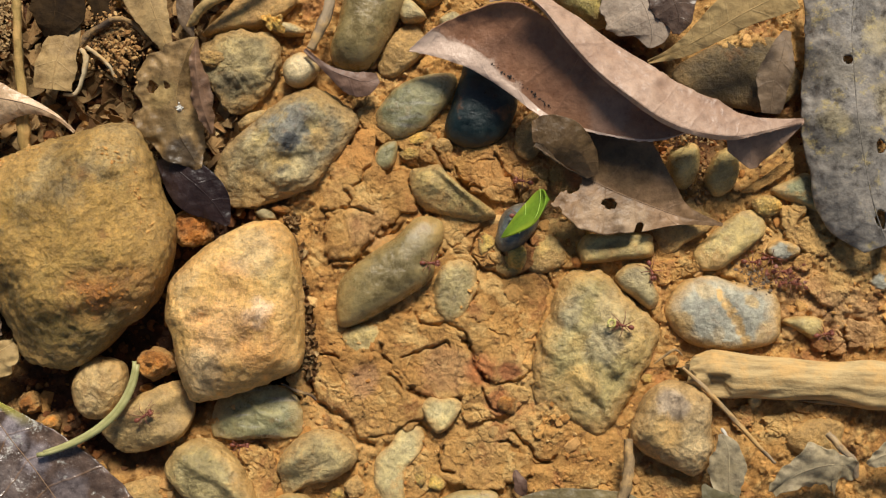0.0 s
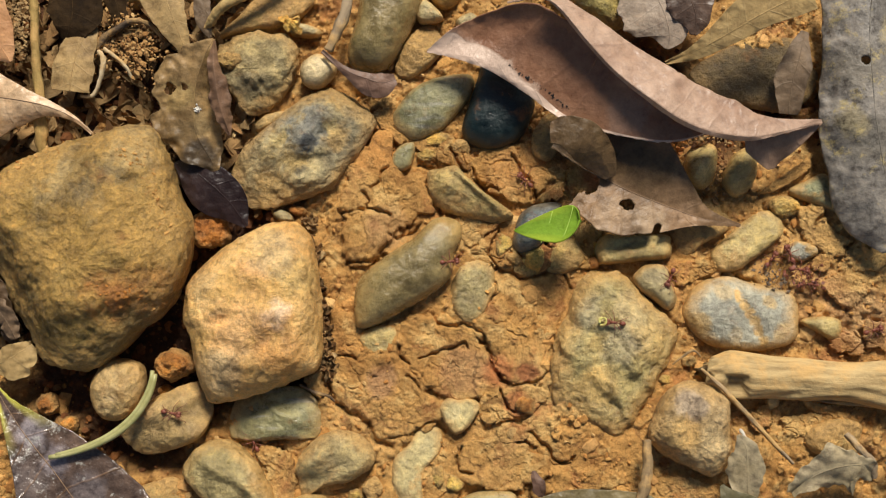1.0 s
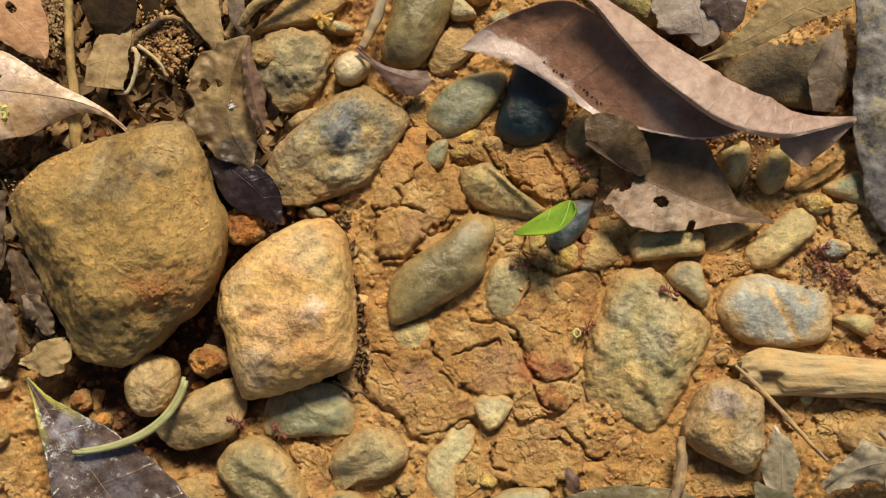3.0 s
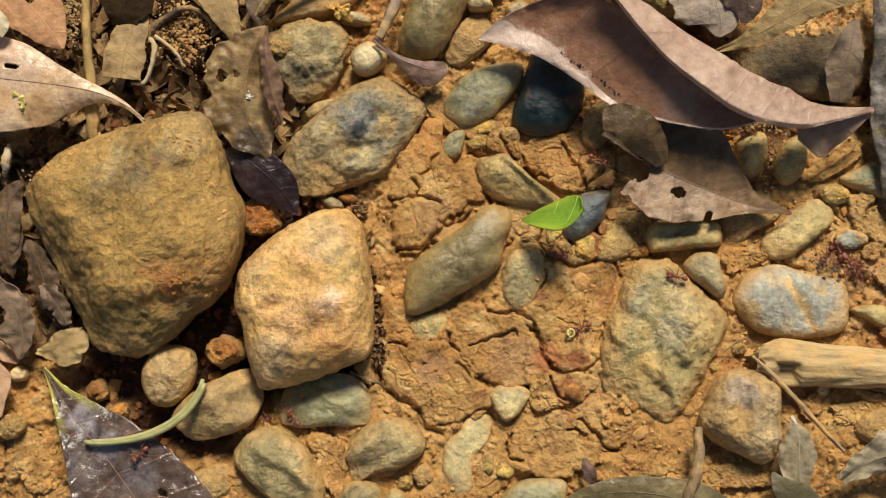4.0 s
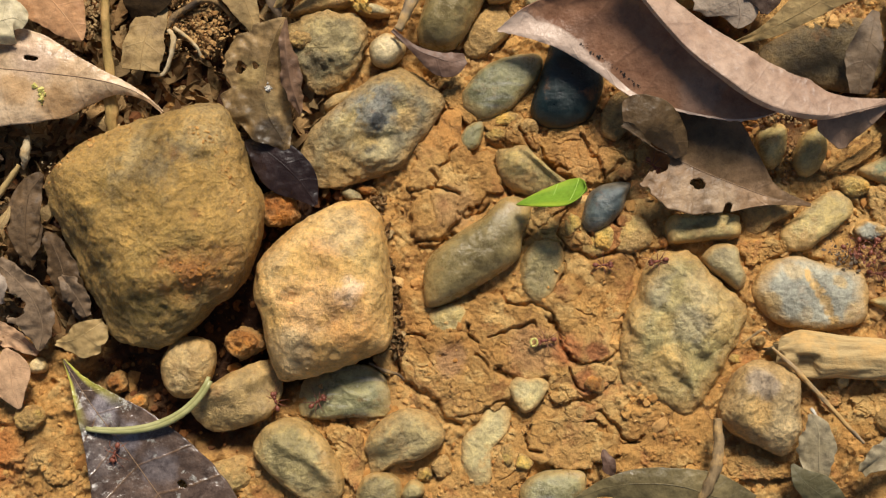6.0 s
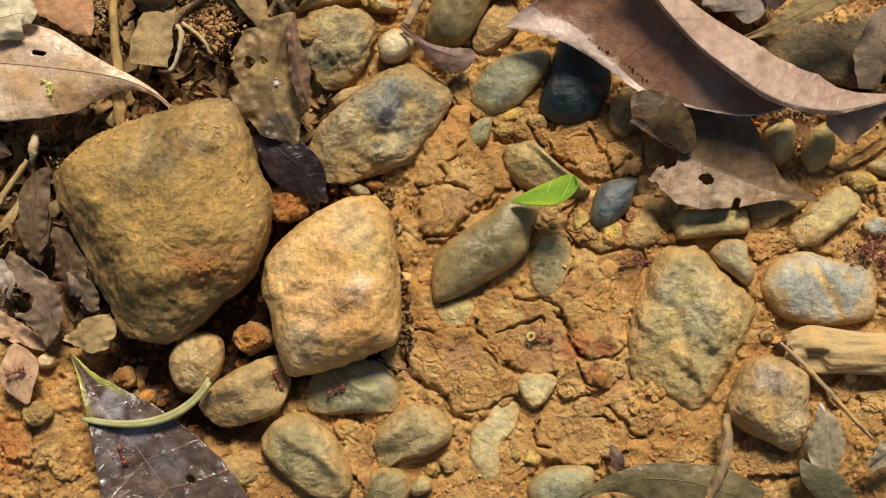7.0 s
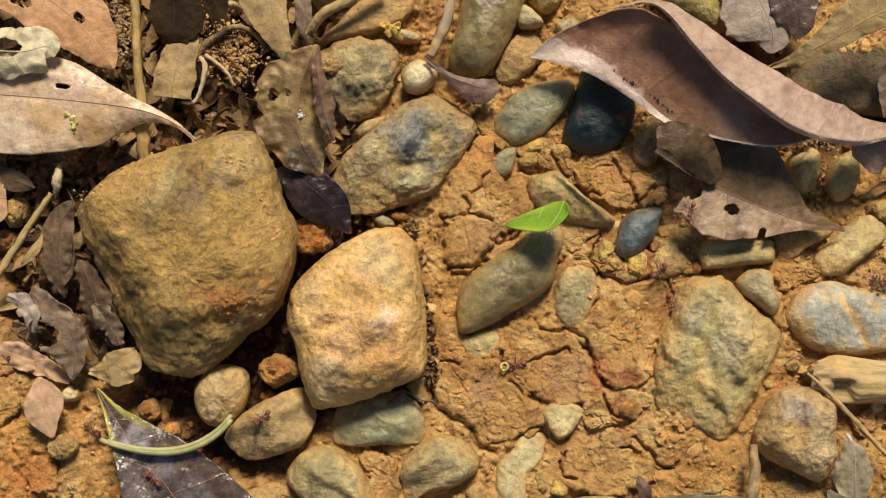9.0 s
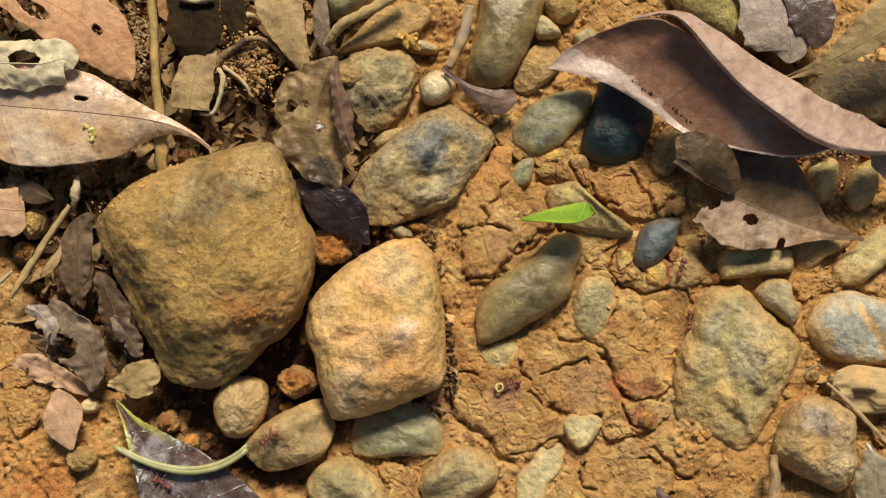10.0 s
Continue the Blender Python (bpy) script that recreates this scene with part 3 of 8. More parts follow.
# ---- mesh helpers ----
def part(name, bm, material, parent=None, label="", smooth=True):
    """Links a bmesh as one mesh object, under a parent where one is given."""
    me = bpy.data.meshes.new(name)
    bm.to_mesh(me)
    bm.free()
    if smooth:
        me.shade_smooth()
    me.materials.append(material)
    ob = new(name, me)
    if parent:
        ob.parent = parent
    return tagged(ob, label)


def curve_points(ctrl, closed, steps):
    """A smooth line through the control points; numbers of any length a point."""
    c = [np.array(p, float) for p in ctrl]
    n, res = len(c), []
    for i in range(n if closed else n - 1):
        g = [c[(i + k) % n] if closed else c[min(max(i + k, 0), n - 1)] for k in (-1, 0, 1, 2)]
        for s in range(steps):
            u = s / steps
            res.append(0.5 * (2 * g[1] + (g[2] - g[0]) * u + (2 * g[0] - 5 * g[1] + 4 * g[2] - g[3]) * u * u + (3 * g[1] - g[0] - 3 * g[2] + g[3]) * u ** 3))
    if not closed:
        res.append(c[-1])
    return np.array(res)


def even(line, count):
    """The closed line resampled at even steps."""
    loop = np.vstack([line, line[:1]])
    d = np.concatenate([[0], np.cumsum(np.linalg.norm(np.diff(loop, axis=0), axis=1))])
    at = np.linspace(0, d[-1], count, endpoint=False)
    return np.stack([np.interp(at, d, loop[:, k]) for k in range(loop.shape[1])], 1)


def least(a, b, soft):
    """The lesser of two heights, rounded where they meet."""
    k = max(0.0, 1 - abs(a - b) / (2 * soft))
    return min(a, b) - 0.5 * soft * k * k


def lump(outline, h, seed, power, rough, facets, tilt, under, res, jag=0.0, apex=(0, 0), ripple=0.0, cuts=(), form=(), soft=0.9, flat=False):
    """A stone's bmesh in metres: a domed body on a rounded outline (mm), with flat chips and a rough skin.
    form: swellings and hollows on its face, as place, half sizes, turn in degrees and height in mm."""
    rng = random.Random(seed)
    ring = even(curve_points(outline, True, 10), int(64 * res))
    n, size = len(ring), float(np.abs(ring).max())
    if jag:
        for i in range(n):
            at = Vector((ring[i][0], ring[i][1], seed * 3.7))
            d = noise.noise(at * 0.35) * 1.2 + noise.noise(at * 1.1) * 0.6 + noise.noise(at * 2.7) * 0.3
            ring[i] *= 1 + jag * d / max(1.0, np.linalg.norm(ring[i]) * 0.3)
    levels = int(16 * res)
    ss = [math.sin(math.pi / 2 * (1 - k / levels)) ** 0.8 * (1 - k / levels) ** 0.2 for k in range(levels)]
    if flat:
        ss = [1.0, 0.995, 0.985, 0.97] + [0.95 * (1 - k / levels) for k in range(levels)]
    planes = []
    for k in range(facets):
        a = rng.uniform(0, 2 * math.pi)
        planes.append((math.cos(a), math.sin(a), rng.uniform(0.55, 1.35), rng.uniform(0.86, 1.0)))
    planes += [(math.cos(radians(a)), math.sin(radians(a)), -at, slope) for a, at, slope in cuts]
    off = Vector((seed * 1.37, seed * 0.71, seed * 2.11))
    rows, bm = [], bmesh.new()
    edge = bm.verts.layers.float.new("edge")
    steps = [(0.55, -under), (0.86, -under * 0.66), (0.97, -under * 0.3)] + [(s, None) for s in ss]
    for s, low in steps:
        row = []
        for x, y in ring:
            px, py = apex[0] + (x - apex[0]) * s, apex[1] + (y - apex[1]) * s
            z = low if low is not None else h * (1 - s ** power) ** (1 / min(power, 2.4))
            z += (px * tilt[0] + py * tilt[1]) if low is None else 0
            for ca, sa, slope, top in planes:
                if low is None and slope > 0:
                    z = least(z, h * top - slope * h / size * (px * ca + py * sa - 0.12 * size), soft)
                elif low is None:
                    z = least(z, h - top * h / size * (px * ca + py * sa + slope * size), soft)
            for fx, fy, fa, fb, turn, rise in form if low is None else ():
                ct, st = math.cos(radians(turn)), math.sin(radians(turn))
                z += rise * math.exp(-(((px - fx) * ct + (py - fy) * st) / fa) ** 2 - (((py - fy) * ct - (px - fx) * st) / fb) ** 2)
            p = Vector((px, py, z))
            w = noise.fractal(p * 0.16 + off, 1.0, 2.1, 3) * 1.1 + noise.fractal(p * 0.5 + off, 1.0, 2.1, 3) * 0.5
            w -= max(0.0, noise.noise(p * 0.3 - off)) ** 2 * 1.1 + (abs(noise.noise(p * 0.75 + off)) + 0.5 * abs(noise.noise(p * 1.6 - off))) * 0.7 - 0.25
            if ripple:
                w += ripple * math.sin((px * 0.75 + py * 0.66) * 1.15 + 2.5 * noise.noise(p * 0.16 + off)) * (0.5 + 0.5 * noise.noise(p * 0.1 - off))
            r = p.copy()
            r.z += h * 0.4
            r.normalize()
            p += r * (w * rough * (1.0 if low is None else 0.5))
            vert = bm.verts.new(p * MM)
            vert[edge] = s if low is None else 1.0
            row.append(vert)
        rows.append(row)
    for a, b in zip(rows, rows[1:]):
        for i in range(n):
            bm.faces.new((a[i], a[(i + 1) % n], b[(i + 1) % n], b[i]))
    top = sum((v.co for v in rows[-1]), Vector()) / n
    tip = bm.verts.new(top)
    for i in range(n):
        bm.faces.new((rows[-1][i], rows[-1][(i + 1) % n], tip))
    bm.faces.new(list(reversed(rows[0])))
    return bm


def stone(name, at, h, outline, material, label, seed, power=2.5, rough=0.3, facets=0, tilt=(0, 0), under=3.5, res=1.0, apex=(0, 0), ripple=0.0, cuts=(), form=(), soft=0.9):
    facets = max(facets, 2 if name == "stone" and rough >= 0.25 and not cuts else 0)
    ob = part(name, lump(outline, h, seed, power, rough, facets, tilt, under, res * 1.6, apex=apex, ripple=ripple, cuts=cuts, form=form, soft=soft), material)
    ob.location = [c * MM for c in at]
    kind = {"boulder": "stone", "stone": "stone", "pebble": "pebble", "clay_lump": "clay lump"}[name]
    return tagged(ob, label, kind, "stones on the clay" if kind == "stone" else "")


def blade_mesh(stations, seed, holes, nib, veins, crinkle, rim):
    """A leaf blade swept along a line. Each station: x, y, z, width to the left and right (mm), and the blade's slope beside the line
    and at its margin on both sides (degrees). holes: place along and across, and half sizes."""
    line = curve_points(stations, False, 18)
    nu, nv = len(line), 22
    bm = bmesh.new()
    layer = bm.loops.layers.uv.new("UVMap")
    tang = np.gradient(line[:, :3], axis=0)
    grid, uvs = [], {}
    for i, row in enumerate(line):
        t = Vector(tang[i]).normalized()
        side = Vector((-t.y, t.x, 0)).normalized()
        up = t.cross(side)
        up = up if up.z > 0 else -up
        p0 = Vector(row[:3])
        col = {}
        for sign, w, a0, a1 in ((1, row[3], row[5], row[6]), (-1, row[4], row[7], row[8])):
            p = p0.copy()
            w *= 1 + nib * (1.8 * noise.noise(Vector((i * 0.07, sign * 9.1, seed))) + 0.9 * noise.noise(Vector((i * 0.2, sign * 5.3, seed + 4))))
            a0, a1 = radians(a0), radians(a1)
            w = max(w, 0.15) / max(0.35, math.cos(a0 + (a1 - a0) / (1 + rim)))
            for k in range(nv + 1):
                f = k / nv
                if k:
                    a = a0 + (a1 - a0) * (f - 0.5 / nv) ** rim
                    p = p + (side * (sign * math.cos(a)) + up * math.sin(a)) * (w / nv)
                q = p + up * (crinkle * f * (noise.noise(Vector((p.x * 0.22, p.y * 0.22, seed))) + 0.5 * noise.noise(Vector((p.x * 0.7, p.y * 0.7, seed)))))
                if k == 0 and sign < 0:
                    continue
                vert = bm.verts.new(q * MM)
                col[sign * k] = vert
                uvs[vert] = (i / (nu - 1) * veins, 0.5 + sign * f * 0.5)
        grid.append(col)
    for i in range(nu - 1):
        for k in range(-nv, nv):
            u, f = (i + 0.5) / (nu - 1), (k + 0.5) / nv
            wob = 1 + 0.45 * noise.noise(Vector((u * 31, f * 7, seed)))
            if any(((u - hu) / ru) ** 2 + ((f - hf) / rf) ** 2 < wob for hu, hf, ru, rf in holes):
                continue
            face = bm.faces.new((grid[i][k], grid[i][k + 1], grid[i + 1][k + 1], grid[i + 1][k]))
            for loop in face.loops:
                loop[layer].uv = uvs[loop.vert]
    for vert in [q for q in bm.verts if not q.link_faces]:
        bm.verts.remove(vert)
    rough = [q for q in bm.verts if q.is_boundary]
    bmesh.ops.smooth_vert(bm, verts=rough, factor=0.5, use_axis_x=True, use_axis_y=True, use_axis_z=True)
    bmesh.ops.smooth_vert(bm, verts=rough, factor=0.5, use_axis_x=True, use_axis_y=True, use_axis_z=True)
    bmesh.ops.recalc_face_normals(bm, faces=bm.faces)
    if sum(f.normal.z for f in bm.faces) < 0:
        bmesh.ops.reverse_faces(bm, faces=bm.faces)
    return bm, line


def leaf(name, at, stations, material, label, seed, holes=(), nib=0.03, veins=7, thick=0.22, crinkle=0.6, rim=1.0, wing=(), rib=True, wing_material=None):
    """A dead leaf: its blade, its midrib and, where it is folded, a second wing."""
    thing = new(name)
    thing.location = (at[0] * MM, at[1] * MM, 0)
    tagged(thing, label, "leaf", "dead leaves on the ground")
    bm, line = blade_mesh(stations, seed, holes, nib, veins, crinkle, rim)
    sheets = [part("blade", bm, material, thing)]
    if wing:
        sheets.append(part("folded_wing", blade_mesh(wing, seed + 1, (), nib, veins, crinkle, 1.0)[0], wing_material or material, thing))
    for sheet in sheets:
        solid = sheet.modifiers.new("thickness", "SOLIDIFY")
        solid.thickness, solid.offset = thick * MM, -1
    own = rib == 2 or material not in (L_TAN, L_BROWN2, L_ORANGE, L_WET, L_PINKD)
    if rib:
        part("midrib", tube([(r[0], r[1], r[2] - 0.02, 0.05 + 0.007 * min(9, r[3] + r[4])) for r in line[::3]], 6), material if own else RIB, thing)
    return thing


def tube(points, sides=8, wob=0.0, seed=0):
    """A round rod through points of x, y, z and radius, in mm."""
    bm, rings = bmesh.new(), []
    pts = np.array(points, float)
    tang = np.gradient(pts[:, :3], axis=0)
    for i, p in enumerate(pts):
        t = Vector(tang[i]).normalized()
        a = t.cross(Vector((0, 0, 1)) if abs(t.z) < 0.9 else Vector((1, 0, 0))).normalized()
        b = a.cross(t)
        ring = []
        for k in range(sides):
            ang = 2 * math.pi * k / sides
            r = p[3] * (1 + wob * noise.noise(Vector((i * 0.4 + seed, math.cos(ang) * 1.5, math.sin(ang) * 1.5))))
            ring.append(bm.verts.new((Vector(p[:3]) + (a * math.cos(ang) + b * math.sin(ang)) * r) * MM))
        rings.append(ring)
    for r, q in zip(rings, rings[1:]):
        for k in range(sides):
            bm.faces.new((r[k], q[k], q[(k + 1) % sides], r[(k + 1) % sides]))
    bm.faces.new(list(reversed(rings[0])))
    bm.faces.new(rings[-1])
    bmesh.ops.recalc_face_normals(bm, faces=bm.faces)
    return bm


def twig(name, pts, material, label, seed):
    line = curve_points(pts, False, 8)
    mid = line[len(line) // 2][:3].copy()
    line[:, :3] -= mid
    turn = math.atan2(line[-1][1] - line[0][1], line[-1][0] - line[0][0])
    x, y = line[:, 0].copy(), line[:, 1].copy()
    line[:, 0], line[:, 1] = x * math.cos(turn) + y * math.sin(turn), y * math.cos(turn) - x * math.sin(turn)
    ob = part(name, tube(line, 10, 0.5, seed), material)
    ob.location, ob.rotation_euler = [c * MM for c in mid], (0, 0, turn)
    return tagged(ob, label, "twig")


# ---- ground ----
CRACKS_0 = [
    [(-2.8, 33.8), (-0.6, 34.6), (2.8, 34.6), (5.5, 33.9), (6.6, 33.5)],
    [(1.6, 34.9), (1.9, 37.1), (1.1, 38.8)],
    [(2.8, 39.3), (4.2, 40.2), (5.0, 41.7), (6.5, 42.6)],
    [(6.6, 30.4), (8.2, 29.0), (10.4, 30.6), (12.1, 32.3)],
    [(-1.7, 23.8), (1.6, 24.7), (4.3, 24.9), (6.6, 27.6)],
    [(22.7, 43.0), (23.2, 40.7), (24.8, 39.0), (27.0, 38.4)],
    [(30.2, 44.5), (32.0, 42.3), (33.7, 40.0), (34.7, 36.7), (35.2, 35.6)],
    [(34.1, 36.9), (36.4, 38.0), (38.0, 39.1)],
    [(18.3, 45.8), (19.4, 43.8), (21.6, 41.9)],
    [(12.2, 43.9), (14.4, 42.5), (13.3, 40.3), (14.4, 36.9), (16.0, 34.1), (18.2, 33.6)],
]
CRACKS_1 = [
    [(26.9, 30.7), (26.7, 28.5), (25.8, 25.7), (27.4, 23.5), (29.0, 21.9), (32.3, 21.3), (35.0, 21.8), (39.4, 22.9), (42.1, 23.4)],
    [(35.1, 27.9), (32.3, 26.8), (32.8, 23.5), (35.0, 21.8)],
    [(39.3, 21.8), (40.9, 19.6), (41.7, 18.8)],
    [(26.3, 23.5), (26.8, 19.1), (26.2, 17.0)],
    [(18.1, 23.6), (19.2, 25.3), (20.8, 26.9)],
    [(14.1, 14.3), (15.8, 12.7), (17.9, 12.1), (21.2, 12.1)],
    [(21.2, 12.1), (23.4, 10.4), (24.4, 8.8), (26.6, 6.0), (26.5, 3.9), (28.1, 1.1), (31.4, 0.6), (34.1, 0.3), (36.3, 2.7), (37.5, 7.0), (38.2, 9.2)],
]
CRACKS_2 = [
    [(8.0, 7.8), (8.4, 6.2), (9.7, 4.5)],
    [(9.1, 2.4), (10.7, 1.3), (11.8, 0.2)],
    [(11.9, 6.1), (15.1, 6.3), (17.9, 7.2), (20.6, 8.3)],
    [(-4.6, 6.3), (-1.8, 5.9), (-0.2, 5.7)],
    [(6.3, -9.5), (9.0, -9.2), (11.7, -8.5), (13.4, -7.1), (15.0, -6.7), (16.1, -8.5)],
    [(13.4, -0.4), (15.6, -2.0)],
    [(22.7, -2.6), (23.2, -4.8), (22.1, -6.4)],
    [(19.8, -10.7), (18.7, -12.8), (19.8, -15.5), (21.9, -16.6)],
    [(28.1, -0.5), (28.6, -3.7), (29.7, -4.3)],
    [(32.9, -8.1), (34.4, -10.2), (36.0, -11.8), (37.1, -13.5), (39.2, -14.0), (41.4, -13.7)],
    [(72.9, 22.0), (76.1, 19.8), (78.2, 17.6), (80.4, 17.8)],
]
CRACKS_3 = [
    [(-5.7, 1.9), (-4.6, -2.4), (-2.4, -4.6), (0.3, -5.7), (1.9, -7.9), (4.1, -10.1), (6.3, -11.2)],
]
CRACKS_5 = [
    [(78.8, 34.3), (81.2, 31.7), (83.6, 30.2), (84.6, 29.2)],
    [(88.6, 30.1), (90.6, 33.1)],
    [(94.3, 26.1), (95.9, 28.0)],
    [(-9.3, 31.7), (-8.4, 17.3), (-6.2, 12.9)],
]
CRACKS = CRACKS_0 + CRACKS_1 + CRACKS_2 + CRACKS_5
# wide gaps along the rim of a plate
GAPS = CRACKS_3
# clay banked up against sunken stones: centre, radius, height in mm
BANKS = [(41, -7, 5, 1.2), (50, -12, 5, 0.8), (36, 4, 5, 0.8), (59, 0, 5, 0.8), (73, 5.5, 7, 0.9), (62, 12, 4, 0.8), (83, 13, 4, 0.8), (12, 10.5, 6, 0.8), (20, 12.5, 4, 0.8), (11, -22, 6, 1.0), (-3, 40, 7, 0.8), (26, 46, 6, 0.6), (14, 47, 6, 0.7)]
# dark humus: centre, half sizes in mm
SOIL = [(-42, 12, 22, 18), (-22, 24, 9, 22), (-33, 48, 14, 20), (-60, 62, 26, 16), (-76, 38, 18, 22), (-48, 4, 15, 9), (-30, 0, 10, 6), (-14, 4, 4, 12), (-50, 84, 34, 18), (-92, 62, 22, 30), (-70, 18, 12, 14), (54, 56, 14, 12), (70, 52, 16, 8), (-40, 30, 18, 22), (-80, 22, 12, 14), (-47, -9, 12, 8), (-58, 0, 8, 7)]


GRIDS = {}


def value_noise(x, y, size, seed):
    """Smooth noise, -1 to 1, with features of so many mm."""
    if seed not in GRIDS:
        GRIDS[seed] = np.random.default_rng(seed).uniform(-1, 1, (256, 256))
    grid = GRIDS[seed]
    c, d = math.cos(seed * 1.3), math.sin(seed * 1.3)
    u, v = (x * c - y * d) / size, (x * d + y * c) / size
    i, j = np.floor(u).astype(int), np.floor(v).astype(int)
    a, b = u - i, v - j
    a, b = a * a * a * (a * (a * 6 - 15) + 10), b * b * b * (b * (b * 6 - 15) + 10)
    i0, j0, i1, j1 = i & 255, j & 255, (i + 1) & 255, (j + 1) & 255
    return (grid[i0, j0] * (1 - a) + grid[i1, j0] * a) * (1 - b) + (grid[i0, j1] * (1 - a) + grid[i1, j1] * a) * b


def fractal(x, y, size, octaves, seed, fall=0.55):
    return sum(fall ** k * value_noise(x, y, size / 2.1 ** k, seed + k) for k in range(octaves))


def step_up(f, lo, hi):
    f = np.clip((f - lo) / (hi - lo), 0, 1)
    return f * f * (3 - 2 * f)


def soil_map(x, y):
    """How far the clay gives way to dark humus at places in mm, 0 to 1."""
    wob = 3.2 * value_noise(x, y, 11, 61) + 1.6 * value_noise(x, y, 3, 62)
    d = np.full(np.shape(x), 1e9)
    for cx, cy, rx, ry in SOIL:
        d = np.minimum(d, np.hypot((x - cx) / rx, (y - cy) / ry) * min(rx, ry) - min(rx, ry))
    return np.clip(0.5 - (d + wob) / 5.0, 0, 1)


def line_distance(x, y, lines):
    """Distance in mm to the nearest of some lines, 9 where far."""
    near = np.full(x.shape, 9.0)
    for c in lines:
        for (x0, y0), (x1, y1) in zip(c, c[1:]):
            k = np.nonzero((x > min(x0, x1) - 3) & (x < max(x0, x1) + 3) & (y > min(y0, y1) - 3) & (y < max(y0, y1) + 3))[0]
            dx, dy = x1 - x0, y1 - y0
            t = np.clip(((x[k] - x0) * dx + (y[k] - y0) * dy) / (dx * dx + dy * dy), 0, 1)
            near[k] = np.minimum(near[k], np.hypot(x[k] - x0 - t * dx, y[k] - y0 - t * dy))
    return near


def cell_edge(x, y, pitch, seed):
    """Distance, in mm, to the rim of the cell round scattered centres."""
    jit = np.random.default_rng(seed).uniform(0.08, 0.92, (128, 128, 2))
    i, j = np.floor(x / pitch).astype(int), np.floor(y / pitch).astype(int)
    d1, d2 = np.full(x.shape, 1e9), np.full(x.shape, 1e9)
    for a in (-1, 0, 1):
        for b in (-1, 0, 1):
            o = jit[(i + a) & 127, (j + b) & 127]
            d = np.hypot((i + a + o[:, 0]) * pitch - x, (j + b + o[:, 1]) * pitch - y)
            d2 = np.where(d < d1, d1, np.minimum(d2, d))
            d1 = np.minimum(d1, d)
    return (d2 - d1) / 2


def cracks_at(x, y):
    """How deep the shrinkage cracks of the clay go at places in mm."""
    wx = x + 0.7 * value_noise(x, y, 2.6, 71) + 0.25 * value_noise(x, y, 0.9, 72)
    wy = y + 0.7 * value_noise(x, y, 2.6, 73) + 0.25 * value_noise(x, y, 0.9, 74)
    main = line_distance(wx, wy, CRACKS)
    wide = line_distance(wx, wy, GAPS)
    vx, vy = x + 1.9 * value_noise(x, y, 4.5, 75) + 0.4 * value_noise(x, y, 1.1, 76), y + 1.9 * value_noise(x, y, 4.5, 77) + 0.4 * value_noise(x, y, 1.1, 78)
    some = step_up(value_noise(x, y, 9, 79), 0.05, 0.45)
    fine = np.exp(-(cell_edge(vx, vy, 8.5, 80) / 0.2) ** 4) * some
    small = np.exp(-(cell_edge(vx, vy, 3.6, 81) / 0.15) ** 2) * step_up(value_noise(x, y, 7, 82), 0.35, 0.6)
    own = 0.29 + 0.12 * value_noise(x, y, 3, 83)
    return np.maximum.reduce([1.7 * np.exp(-(main / own) ** 2), 2.2 * np.exp(-(wide / 0.7) ** 2), 0.5 * fine, 0.35 * small])


def ground_map(x, y):
    """The ground's height in mm at places."""
    soil = soil_map(x, y)
    z = -2.85 + 0.75 * value_noise(x, y, 22, 41) + 0.45 * value_noise(x, y, 7, 42)
    crumbly = step_up(fractal(x, y, 13, 3, 43), -0.1, 0.45)
    z += (0.2 + 0.55 * crumbly) * fractal(x, y, 2.4, 5, 44, 0.62) + (0.05 + 0.2 * crumbly) * fractal(x, y, 0.8, 2, 57)
    flake = fractal(x, y, 9, 5, 50, 0.5)
    for level in (-0.45, -0.1, 0.2, 0.5):
        z += 0.25 * step_up(flake, level, level + 0.025)
    for cx, cy, r, h in BANKS:
        z += h * np.exp(-((x - cx) ** 2 + (y - cy) ** 2) / r ** 2)
    return z - 0.5 - 4.2 * soil - (1 - soil) * cracks_at(x, y)


FINE_X, FINE_Y = np.arange(-118, 126, 0.32), np.arange(-66, 104, 0.32)
FINE_AT = np.meshgrid(FINE_X, FINE_Y)
FINE_Z = ground_map(FINE_AT[0].ravel(), FINE_AT[1].ravel()).reshape(FINE_AT[0].shape)


FINE_SOIL = soil_map(FINE_AT[0].ravel(), FINE_AT[1].ravel()).reshape(FINE_AT[0].shape)


def cell_of(x, y):
    i, j = int((x - FINE_X[0]) / 0.32 + 0.5), int((y - FINE_Y[0]) / 0.32 + 0.5)
    return min(max(j, 0), len(FINE_Y) - 1), min(max(i, 0), len(FINE_X) - 1)


def ground_z(x, y):
    """The ground's height in mm at one place."""
    return float(FINE_Z[cell_of(x, y)])


def soil_at(x, y):
    return float(FINE_SOIL[cell_of(x, y)])


